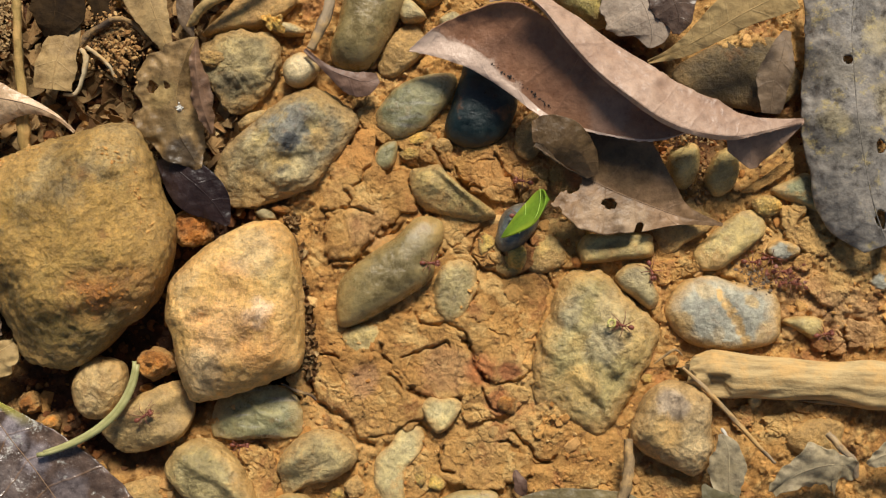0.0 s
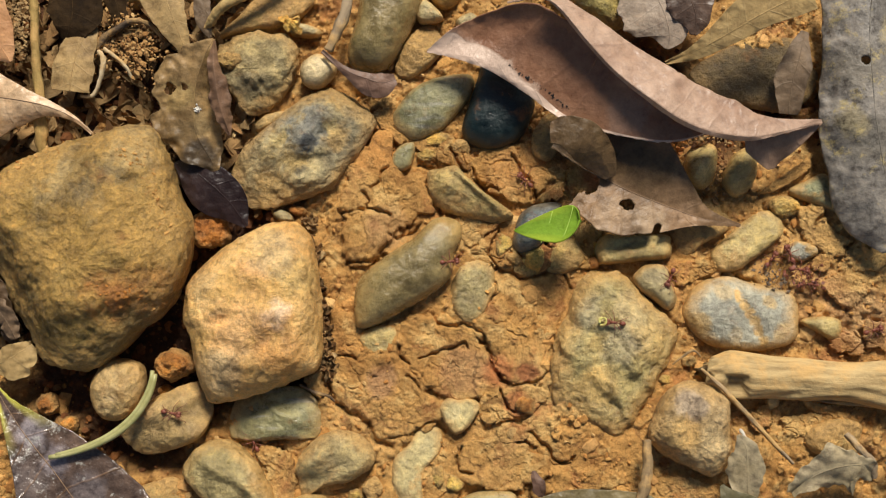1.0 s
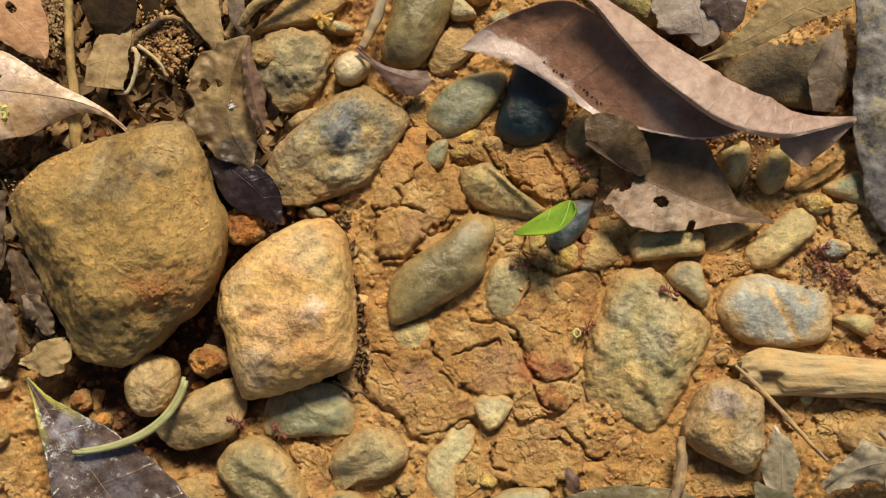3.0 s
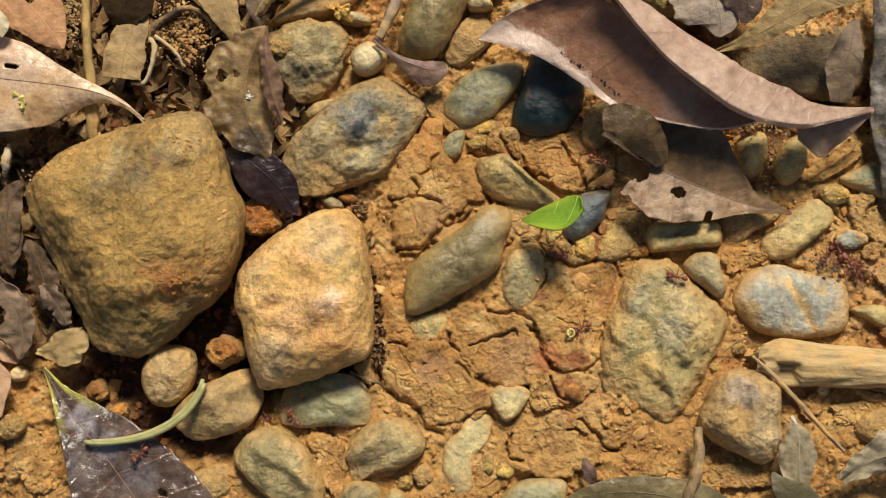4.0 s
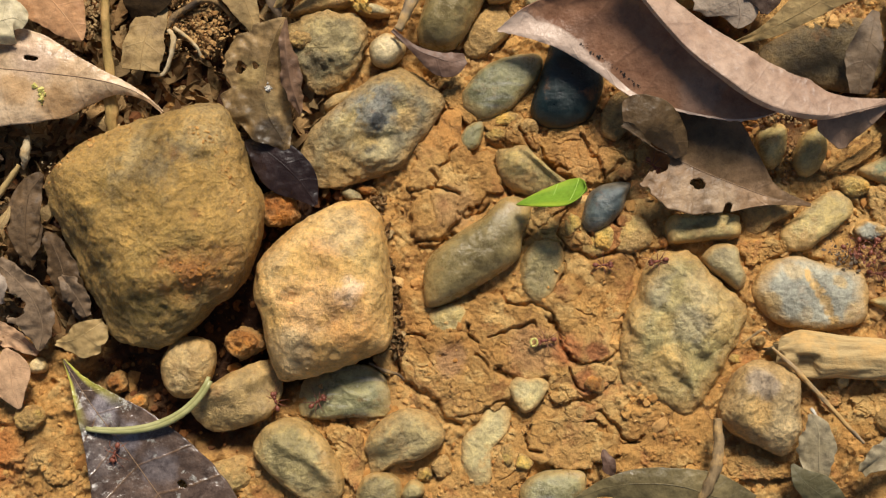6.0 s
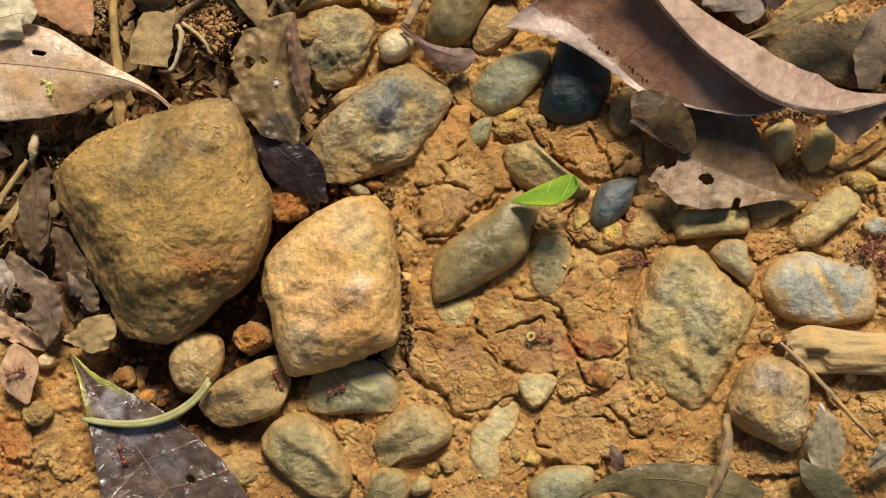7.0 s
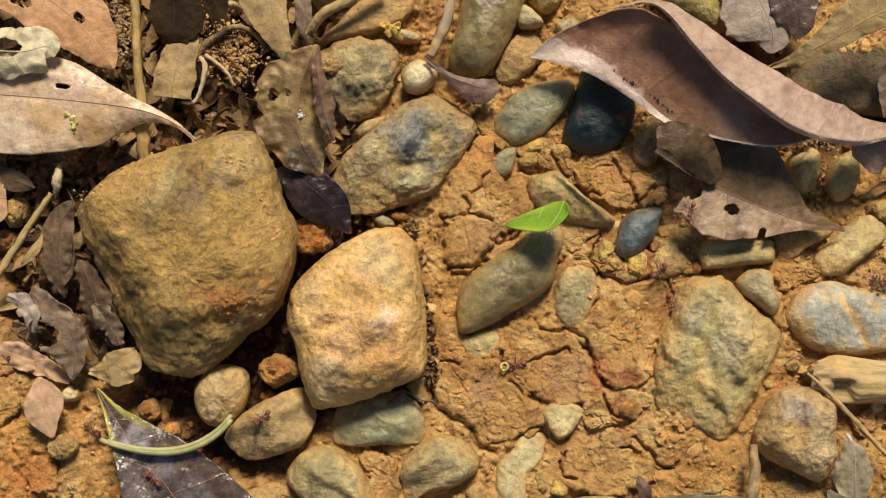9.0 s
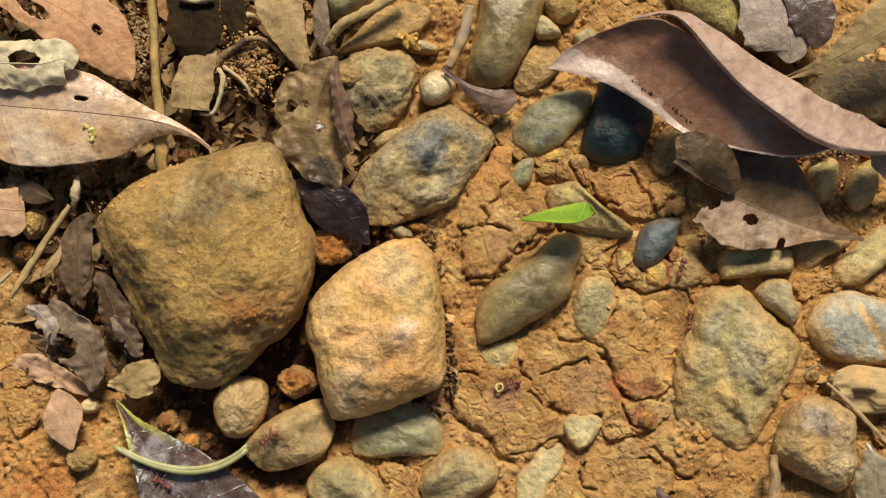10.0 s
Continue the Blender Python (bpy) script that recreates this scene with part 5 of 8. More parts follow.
stone("pebble", (104.2, 19.7, -3), 1.6, [(-2.5, -0.2), (-0.7, 1.8), (2.0, 2.3), (2.4, -0.2), (0.4, -2.0), (-1.6, -1.7)], M_BLUE, "pale blue-grey pebble sunk in clay", 44, power=2.5, rough=0.3)
stone("pebble", (89.5, 11.1, -2.5), 2.2, [(-4.4, 1.0), (-1.5, 1.9), (2.8, 1.4), (3.2, -1.0), (1.3, -2.4), (-1.5, -0.9)], M_PALEOL, "pale stone sunk in clay", 45, power=2.6, rough=0.3)
stone("stone", (91.0, -10.1, -2.5), 3, [(-5.8, 0.2), (-3.6, 2.5), (0.7, 3.7), (4.5, 3.0), (5.1, 0.6), (3.8, -3.7), (-0.5, -3.6), (-4.2, -2.7)], M_CLAYST, "round greenish clay-coated stone", 46, power=2.6, rough=0.3)
stone("stone", (-16.8, 74.0, -2), 4, [(-10.4, -4.6), (-6.9, -1.1), (-2.4, 3.2), (2.9, 5.3), (7.7, 4.3), (8.6, 2.0), (5.0, -1.4), (0.6, -3.3), (-5.1, -4.3)], M_CLAYST, "tan clay-dusted stone with a straight edge", 47, power=3, rough=0.35, facets=3)
stone("stone", (-24.6, 79.8, -2), 5, [(-4.8, 3.5), (3.7, 3.7), (4.9, 0.5), (1.8, -2.1), (-1.7, -3.8), (-3.9, -1.9)], M_GREEN, "dark green smooth stone at the leaf litter", 48, power=2.4, rough=0.12)
stone("stone", (46.3, 75.7, -2), 5, [(-7.0, 6.2), (7.1, 6.6), (7.5, -3.4), (4.5, -6.3), (-0.6, -3.9), (-4.3, -1.5), (-7.1, 2.4)], M_MOSS, "olive rounded stone behind the curled leaf", 49, power=2.4, rough=0.2)
stone("stone", (78.1, 60.3, -3.5), 3, [(-12.6, 0.8), (-6.5, 5.2), (0.2, 7.3), (9.8, 6.3), (12.3, -2.1), (6.9, -7.2), (-1.1, -6.3), (-9.1, -3.9)], M_BROWNST_SHADED, "large dark olive-brown stone shaded by dry leaves", 50, power=2.6, rough=0.25)
stone("pebble", (19.3, -5.1, -2.5), 2.2, [(-3.7, 1.3), (-2.1, 3.3), (0.4, 3.0), (2.8, 3.0), (4.2, 1.4), (2.2, -2.0), (-0.5, -3.7), (-2.5, -1.6)], M_CREAM, "pale yellowish stone chip in clay", 51, power=4, rough=0.22, soft=0.3, cuts=[(10, 0.05, 0.7), (190, 0.3, 0.6), (280, 0.5, 0.8)])
stone("clay_lump", (-77.4, -9.2, -2), 3, [(-2.9, 0.5), (-1.3, 2.5), (2.6, 2.0), (3.1, -0.8), (0.7, -2.4), (-2.2, -1.7)], M_YCLAY, "yellow-ochre crumb of hard clay", 52, power=2.8, rough=0.6)
stone("clay_lump", (-34.6, 4.9, -1), 5, [(-4.3, 0.7), (-1.1, 3.2), (2.7, 1.9), (3.7, -0.6), (0.8, -2.5), (-1.7, -2.8)], M_RUST, "rusty orange crumbly clay lump between stones", 53, power=2.2, rough=1.0)
stone("clay_lump", (-28.4, 30.8, -3), 4, [(-3.3, 2.6), (1.9, 3.7), (3.5, -0.9), (0.5, -3.1), (-2.5, -2.3)], M_RUST, "rusty brown clay lump under a dark leaf", 54, power=2.4, rough=0.9)
stone("pebble", (-17.2, 52.5, -3), 2.6, [(-2.7, -0.4), (-0.3, 1.4), (3.1, 2.1), (2.7, 0.5), (-0.3, -1.6), (-2.4, -2.0)], M_TAN, "small flat ochre pebble", 55, power=2.6, rough=0.2)
stone("pebble", (-10.4, 70.5, -2.5), 2.2, [(-2.9, 1.2), (0.5, 1.4), (3.5, -0.1), (2.7, -1.2), (-1.0, -0.9), (-2.7, -0.4)], M_GREY, "small grey-brown pebble beside crusted stone", 56, power=2.5, rough=0.2)
stone("pebble", (-14.5, 33.9, -3), 2, [(-2.1, 0.4), (-0.7, 1.5), (1.5, 0.4), (1.9, -1.1), (-0.7, -1.2)], M_GREY, "tiny grey pebble in soil", 57, power=2.4, rough=0.2)
stone("clay_lump", (-11.9, 34.9, -3), 2, [(-2.0, 0.4), (-0.3, 1.2), (2.1, 0.2), (1.2, -1.1), (-1.0, -0.7)], M_RUST, "tiny orange clay crumb", 58, power=2.4, rough=0.4)
stone("stone", (-38.4, -20.3, -3.5), 3, [(-4.8, 1.3), (1.6, 3.6), (4.1, 1.9), (3.5, -1.9), (-0.9, -3.7), (-3.5, -1.2)], M_CLAYST, "tan stone slab at the edge of a dark leaf", 59, power=3, rough=0.35)
stone("clay_lump", (-60.7, -2.6, -4), 3, [(-2.1, 0.7), (0.5, 2.3), (1.8, 0.0), (1.2, -1.6), (-1.4, -1.4)], M_RUST, "brown clay lump in dark soil", 60, power=2.2, rough=0.8)
stone("clay_lump", (-56.3, -6.7, -4), 3, [(-1.9, 0.9), (1.0, 1.7), (1.4, -0.7), (-0.5, -1.9)], M_RUST, "brown clay crumb in dark soil", 61, power=2.2, rough=0.8)
stone("pebble", (22.3, 71.0, -2), 2.6, [(-2.4, 0.6), (0.3, 2.3), (2.1, 0.9), (1.3, -1.7), (-1.3, -2.1)], M_GREY, "grey pebble at the leaf base", 62, power=2.4, rough=0.2)
stone("pebble", (17.3, 77.6, -2.5), 3.5, [(-3.2, 2.0), (2.5, 3.4), (3.1, -1.2), (0.1, -3.1), (-2.5, -1.1)], M_BROWNST, "brown pebble among litter", 63, power=2.4, rough=0.3)
stone("clay_lump", (-87.9, 37.1, -3), 4, [(-2.2, 0.7), (-1.0, 2.7), (1.4, 2.8), (2.6, 0.7), (1.8, -2.1), (-0.6, -3.2), (-2.0, -1.6)], M_YCLAY, "yellow ochre clay lump in dark litter", 64, power=2.4, rough=0.7)
stone("clay_lump", (-90.0, 31.6, -4), 3, [(-2.0, 0.8), (-0.0, 2.0), (2.0, 0.8), (1.2, -1.6), (-1.2, -2.0)], M_RUST, "rusty clay crumb in dark litter", 65, power=2.3, rough=0.8)
stone("pebble", (-44.4, 77.3, -3), 3.5, [(-1.4, 0.5), (-0.3, 1.2), (1.3, 0.6), (1.5, -0.5), (-0.0, -1.2), (-1.2, -0.7)], M_GREY, "round dark pebble among litter", 66, power=2.4, rough=0.2)
stone("pebble", (-76.2, 0.9, -2.5), 2.2, [(-1.6, 0.5), (-0.0, 1.7), (1.7, 0.8), (1.6, -0.8), (-0.3, -1.4), (-1.5, -0.8)], M_PALE, "cream pebble beside a fallen leaf", 67, power=2.4, rough=0.2)
stone("clay_lump", (-23.8, 64.0, 1.4), 1.4, [(-3.2, 0.0), (-1.7, 1.3), (1.8, 1.0), (3.4, -0.1), (1.4, -1.2), (-1.7, -1.0)], M_YCLAY, "yellow clay crust on a grey stone", 68, power=2.2, rough=0.6)

stone("clay_lump", (32.3, -2.9, -2.2), 2.2, [(2.4, 0.3), (1.3, 1.2), (-0.5, 1.7), (-1.9, 0.5), (-2.0, -0.8), (-0.0, -1.8), (1.3, -1.7)], M_RUST, "reddish-brown clay lump on the plates", 70, power=2.4, rough=0.45, facets=2)
stone("clay_lump", (29.3, -8.5, -2.2), 1.4, [(2.6, -0.3), (1.1, 0.9), (-0.5, 1.2), (-2.4, 0.5), (-1.8, -0.2), (-0.1, -1.2), (1.3, -0.7)], M_CLAYST, "flat tan clay lump in a crack", 71, power=2.4, rough=0.45, facets=2)
stone("clay_lump", (18.6, -18.1, -2.2), 2.0, [(2.1, 0.4), (1.2, 0.8), (-0.8, 1.6), (-1.6, 0.5), (-1.7, -0.8), (-0.3, -1.4), (1.0, -1.2)], M_YCLAY, "crumbly yellow clay lump", 72, power=2.4, rough=0.45, facets=2)
stone("clay_lump", (15.4, -16.7, -2.2), 1.6, [(1.3, -0.3), (0.9, 1.8), (-0.3, 1.8), (-1.2, 1.7), (-1.1, -0.7), (0.0, -2.3), (1.0, -1.5)], M_YCLAY, "slender yellow clay lump", 73, power=2.4, rough=0.45, facets=2)
stone("pebble", (3.0, -19.1, -2.2), 1.8, [(1.6, -0.3), (1.1, 1.6), (-0.0, 2.4), (-2.1, 0.7), (-1.4, -1.2), (-0.4, -2.2), (0.8, -1.8)], M_CLAYST, "small tan pebble among clay crumbs", 74, power=2.4, rough=0.45, facets=2)
stone("clay_lump", (-0.8, -20.5, -2.2), 1.8, [(1.8, 0.1), (1.0, 1.5), (-0.6, 1.6), (-1.2, 0.9), (-1.3, -0.9), (-0.0, -1.2), (0.9, -1.0)], M_YCLAY, "ochre clay lump beside a grey pebble", 75, power=2.4, rough=0.45, facets=2)
stone("clay_lump", (15.6, 48.8, -2.2), 1.5, [(3.2, 0.3), (1.6, 1.1), (0.1, 1.6), (-2.8, 0.8), (-2.9, -0.6), (-1.1, -1.6), (1.9, -1.0)], M_YCLAY, "ochre clay lump beside a green stone", 76, power=2.4, rough=0.45, facets=2)
stone("clay_lump", (20.5, 46.7, -2.2), 1.5, [(1.6, -0.1), (0.9, 1.1), (-0.4, 1.5), (-1.5, 1.0), (-1.8, -0.3), (-0.7, -1.2), (1.3, -1.5)], M_CLAYST, "tan clay lump under a dark stone", 77, power=2.4, rough=0.45, facets=2)
stone("clay_lump", (13.6, 45.5, -2.2), 1.3, [(2.0, -0.2), (1.4, 0.8), (-0.0, 1.0), (-1.5, 0.2), (-1.5, -0.6), (-0.4, -1.1), (1.0, -1.1)], M_YCLAY, "small ochre clay lump beside a pebble", 78, power=2.4, rough=0.45, facets=2)
stone("clay_lump", (36.6, 26.1, -2.2), 1.4, [(1.6, -0.0), (1.5, 1.1), (0.0, 1.4), (-1.4, 0.3), (-1.6, -0.7), (-0.7, -1.2), (1.2, -1.0)], M_CLAYST, "clay lump below a blue pebble", 79, power=2.4, rough=0.45, facets=2)
stone("clay_lump", (28.5, 27.8, -2.2), 1.5, [(1.8, 0.1), (1.0, 1.6), (-0.8, 2.4), (-1.5, 0.7), (-1.6, -0.9), (-0.8, -2.6), (1.2, -1.1)], M_YCLAY, "cracked ochre clay lump in a shaded gap", 80, power=2.4, rough=0.45, facets=2)
stone("clay_lump", (32.8, 23.4, -2.2), 1.3, [(2.5, -0.0), (1.1, 1.7), (-0.6, 1.9), (-2.0, 1.1), (-2.4, -1.0), (-0.9, -1.6), (1.3, -1.9)], M_YCLAY, "ochre clay lump between cracks", 81, power=2.4, rough=0.45, facets=2)
stone("clay_lump", (59.3, 1.5, -2.2), 1.5, [(1.8, -0.0), (0.8, 0.7), (0.0, 1.0), (-1.6, 0.6), (-1.5, -0.6), (-0.4, -1.1), (0.8, -0.9)], M_YCLAY, "mossy yellow crumb of clay at the broken stick", 82, power=2.4, rough=0.45, facets=2)
stone("clay_lump", (63.6, 4.7, -2.2), 1.6, [(1.6, -0.1), (1.0, 1.1), (-0.1, 1.0), (-1.1, 0.6), (-1.1, -0.5), (-0.3, -1.0), (0.8, -0.9)], M_CLAYST, "tan crumb at the end of the stick", 83, power=2.4, rough=0.45, facets=2)
stone("pebble", (79.4, -2.9, -2.2), 1.4, [(1.1, -0.4), (0.7, 1.7), (-0.1, 1.5), (-1.1, 0.6), (-1.1, -0.6), (-0.3, -1.8), (0.4, -1.3)], M_CREAM, "pale chip on the clay below the stick", 84, power=2.4, rough=0.45, facets=2)
stone("clay_lump", (-28.6, 6.4, -2.2), 2.4, [(1.3, 0.3), (0.8, 1.4), (-0.6, 1.4), (-1.8, 0.5), (-1.7, -1.4), (-0.6, -1.7), (1.1, -1.2)], M_RUST, "rusty clay lump in dark humus", 85, power=2.4, rough=0.45, facets=2)
stone("clay_lump", (-37.4, -0.0, -2.2), 2.0, [(1.4, -0.1), (0.9, 0.9), (-0.3, 1.3), (-1.3, 0.7), (-1.3, -0.2), (-0.4, -1.0), (0.9, -0.8)], M_RUST, "small rusty crumb in dark humus", 86, power=2.4, rough=0.45, facets=2)
stone("clay_lump", (-19.8, -3.4, -2.2), 1.6, [(1.3, 0.0), (0.4, 0.7), (-0.4, 0.9), (-0.9, 0.3), (-1.1, -0.2), (-0.1, -0.8), (0.7, -0.6)], M_CLAYST, "tan crumb by the grey-green stone", 87, power=2.4, rough=0.45, facets=2)

# ---- dead leaves ----
leaf("dry_leaf", (40.4, 55.7), [(-26.1, 8.6, 5.0, 0.1, 0.1, 20, 20, 10, 20), (-21.1, 7.7, 6.0, 5.3, 0.7, -8, 45, 5, 0), (-16.0, 6.4, 7.0, 9.6, 1.3, -8, 62, -5, -30), (-11.7, 4.5, 7.2, 13.3, 1.5, 2, 60, -10, -40), (-5.3, -0.1, 7.2, 13.6, 1.5, 14, 52, -10, -40), (0.3, -4.9, 7.6, 13.4, 1.0, 20, 44, 10, 30), (8.6, -8.2, 9.0, 9.8, 0.4, 18, 36, 0, 0), (16.9, -10.0, 9.8, 6.4, 0.3, 15, 30, 0, 0), (22.4, -9.7, 10.5, 3.2, 0.2, 8, 15, 0, 0), (25.5, -8.8, 10.5, 0.2, 0.1, 0, 0, 0, 0)], L_PINK, "large curled pinkish-brown dry leaf with torn edge", 301, veins=8, rim=2.2, rib=False, wing_material=L_PALE, wing=[(-10.9, 15.1, 14.5, 0.3, 0.2, -50, -60, -60, -60), (-5.4, 15.7, 15.5, 0.7, 0.2, -50, -60, -60, -60), (-1.7, 13.7, 16.3, 2.5, 0.3, -32, -40, -60, -60), (3.4, 7.3, 16.3, 5.4, 0.4, -26, -38, -60, -60), (8.8, 1.3, 16.0, 7.2, 0.4, -24, -38, -60, -60), (15.5, -4.3, 16.4, 8.2, 0.5, -20, -34, -60, -60), (20.4, -7.3, 15.0, 8.4, 0.6, -16, -32, -50, -50), (26.0, -9.3, 13.8, 7.9, 0.7, -12, -30, -40, -50), (33.1, -10.0, 12.2, 6.4, 0.7, -10, -26, -40, -50), (39.5, -8.8, 10.0, 2.9, 0.4, -10, -20, -30, -30), (47.8, -6.4, 6.5, 0.4, 0.3, 0, 0, 0, 0)])
leaf("dry_leaf", (85.3, 60.2), [(1.2, 7.2, 3.0, 0.7, 0.7, 0, 0, 0, 0), (-0.3, 1.8, 4.0, 2.2, 2.9, 5, 0, -5, -20), (-1.7, -3.1, 3.5, 2.9, 3.3, 5, 0, -5, -20), (-2.3, -8.7, 2.0, 1.8, 1.8, 0, 0, 0, 0)], L_BROWN, "brown leaf scrap shaded between leaves", 302, veins=4, nib=0.12)
leaf("dry_leaf", (53.3, 38.2), [(-15.5, 7.8, 3.0, 5.0, 0.3, -5, -45, 5, 5), (-9.9, 3.8, 2.8, 12.1, 0.3, 10, 20, 5, 5), (-8.9, 3.1, 2.8, 13.0, 7.2, 12, 20, 14, 14), (-6.8, 2.0, 3.0, 13.7, 8.2, 12, 20, 14, 12), (-4.2, 0.6, 3.1, 13.9, 9.3, 12, 18, 14, 10), (0.5, -1.7, 3.2, 12.5, 8.5, 12, 18, 14, 8), (6.3, -4.1, 3.0, 7.8, 5.4, 12, 15, 14, 6), (12.6, -6.4, 2.6, 2.6, 1.5, 8, 5, 5, 0), (20.2, -7.8, 1.8, 0.2, 0.2, 0, 0, 0, 0)], L_BROWN2, "flat brown dead leaf with a dark hole and torn edge", 303, holes=[(0.19, -0.52, 0.1, 0.7), (0.3, -0.26, 0.13, 0.3), (0.605, -0.3, 0.028, 0.1), (0.74, -0.86, 0.012, 0.22)], nib=0.05, veins=8, wing=[(-16.2, 9.0, 10.4, 1.9, 1.7, 0, -15, 0, -20), (-13.0, 9.0, 10.9, 3.3, 3.0, 0, -10, -5, -20), (-9.5, 7.6, 10.6, 3.6, 4.0, 0, -10, -10, -30), (-6.3, 4.5, 8.0, 3.0, 3.6, -5, -20, -15, -35), (-4.5, 1.3, 5.0, 1.0, 1.2, -10, -20, -10, -20)], wing_material=L_BROWN2)
leaf("dry_leaf", (81.8, 48.8), [(-8.7, -3.1, 9.0, 0.4, 2.2, 0, 0, -20, -30), (-4.7, -2.0, 8.5, 0.7, 6.2, 0, 0, -20, -40), (-0.2, -0.8, 7.5, 0.9, 5.1, 0, 0, -25, -45), (6.6, 0.7, 5.5, 0.3, 0.4, 0, 0, 0, 0)], L_PINKD, "folded lower half of a pinkish dead leaf", 304, veins=5)
leaf("dry_leaf", (59.0, 73.1), [(-6.1, 8.1, 4.0, 4.4, 4.4, 5, -5, -5, -15), (-2.2, 3.3, 5.0, 6.9, 6.9, 5, -15, -5, -25), (0.5, -2.0, 5.0, 6.2, 8.0, 5, -15, -5, -25), (1.6, -6.2, 4.0, 3.7, 5.5, 0, -10, -5, -20), (1.1, -8.7, 3.0, 0.3, 0.4, 0, 0, 0, 0)], L_GREY, "grey-pink broken leaf end with a notched tip", 305, nib=0.12, veins=6)
leaf("dry_leaf", (65.0, 74.0), [(-4.9, 5.2, 5.0, 1.5, 2.2, 0, 0, 10, 0), (-1.2, 0.6, 5.5, 4.4, 4.4, 0, 0, 10, -10), (0.5, -3.8, 5.0, 3.3, 4.0, 0, 0, 5, -10), (0.3, -7.2, 4.0, 0.4, 0.7, 0, 0, 0, 0)], L_SPECK, "dark brown leaf half with pale specks", 306, nib=0.1, veins=5)
leaf("dry_leaf", (74.3, 68.5), [(-14.4, -6.9, 3.0, 0.2, 0.2, 0, 0, 0, 0), (-9.3, -5.5, 7.0, 1.3, 1.6, 15, 5, -10, -20), (-3.7, -3.0, 10.0, 3.3, 2.2, 15, 5, -10, -20), (2.0, -0.0, 12.0, 5.1, 2.6, 15, 5, -10, -25), (10.8, 4.1, 13.0, 5.1, 3.7, 15, 5, -10, -25)], L_BEIGE, "slender beige dry leaf with a fine point", 307, veins=7)
leaf("dry_leaf", (101.3, 51.4), [(-2.5, 23.9, 6.0, 7.3, 9.5, -10, -30, -10, -45), (-3.8, 16.3, 7.0, 9.5, 8.0, -8, -28, -8, -45), (-3.9, 7.5, 7.5, 10.2, 8.6, -8, -25, -8, -50), (-3.5, -1.1, 7.5, 10.2, 9.5, -8, -25, -8, -50), (-2.3, -10.3, 7.0, 10.2, 9.5, -8, -25, -8, -50), (-0.5, -18.8, 6.0, 8.8, 8.8, -8, -25, -8, -50), (2.3, -25.4, 4.0, 2.2, 4.4, -8, -25, -8, -40)], L_SLATE, "large grey weathered leaf with moss specks and holes", 308, holes=[(0.62, 0.35, 0.022, 0.1), (0.3, -0.1, 0.012, 0.09), (0.88, 0.1, 0.035, 0.14)], veins=6, thick=0.5, rib=2, crinkle=1.2)
leaf("dry_leaf", (-75.2, 57.1), [(-28.7, 1.5, 5.0, 1.4, 2.7, 10, 5, 4, -4), (-20.9, 2.5, 6.0, 6.8, 8.1, 10, -5, 4, -6), (-11.4, 1.5, 6.5, 9.0, 11.5, 10, -10, 4, -8), (-2.3, 0.6, 6.5, 8.4, 10.6, 8, -15, 3, -14), (5.4, -0.3, 6.2, 5.6, 8.6, 5, -20, 0, -24), (11.2, -1.1, 5.8, 2.8, 5.0, 0, -20, -10, -40), (16.5, -2.3, 5.0, 1.3, 1.8, -10, -30, -20, -50), (21.3, -4.5, 4.0, 0.5, 0.6, -10, -30, -20, -40), (24.5, -7.4, 3.2, 0.2, 0.2, 0, 0, 0, 0)], L_TAN, "broad pale tan dry leaf with a tapering stalk", 309, holes=[(0.4, 0.32, 0.025, 0.035)], veins=8)
leaf("dry_leaf", (-78.8, 75.7), [(-14.0, 9.9, 6.0, 2.7, 4.5, 0, 0, 0, -10), (-5.8, 4.9, 6.5, 5.4, 6.3, 0, 0, 0, -10), (1.3, 0.9, 7.0, 6.8, 6.8, 0, 0, 0, -10), (7.3, -4.4, 7.0, 6.3, 5.9, 0, 0, 0, -15), (11.3, -9.4, 6.5, 3.2, 3.2, 0, 0, 0, -15), (13.0, -12.3, 6.0, 0.4, 0.4, 0, 0, 0, 0)], L_ORANGE, "orange-brown dead leaf with an insect hole", 310, holes=[(0.55, 0.12, 0.03, 0.12), (0.22, -0.42, 0.08, 0.2)], nib=0.1, veins=7, rib=2)
leaf("dry_leaf", (-86.7, 68.8), [(-6.3, -2.0, 9.0, 4.1, 4.5, 0, -20, 0, -30), (-0.5, -2.4, 10.0, 5.0, 5.0, 0, -30, 0, -35), (5.0, -2.6, 10.0, 5.0, 4.5, 0, -30, 0, -35), (8.9, -1.6, 9.5, 3.6, 4.1, 0, -20, 0, -30), (10.8, -2.8, 8.5, 0.7, 0.9, 0, 0, 0, 0)], L_CREAM, "pale grey-green curled leaf scrap with a round hole", 311, holes=[(0.33, 0.15, 0.13, 0.35)], nib=0.12, veins=4, rib=2, crinkle=1.5)
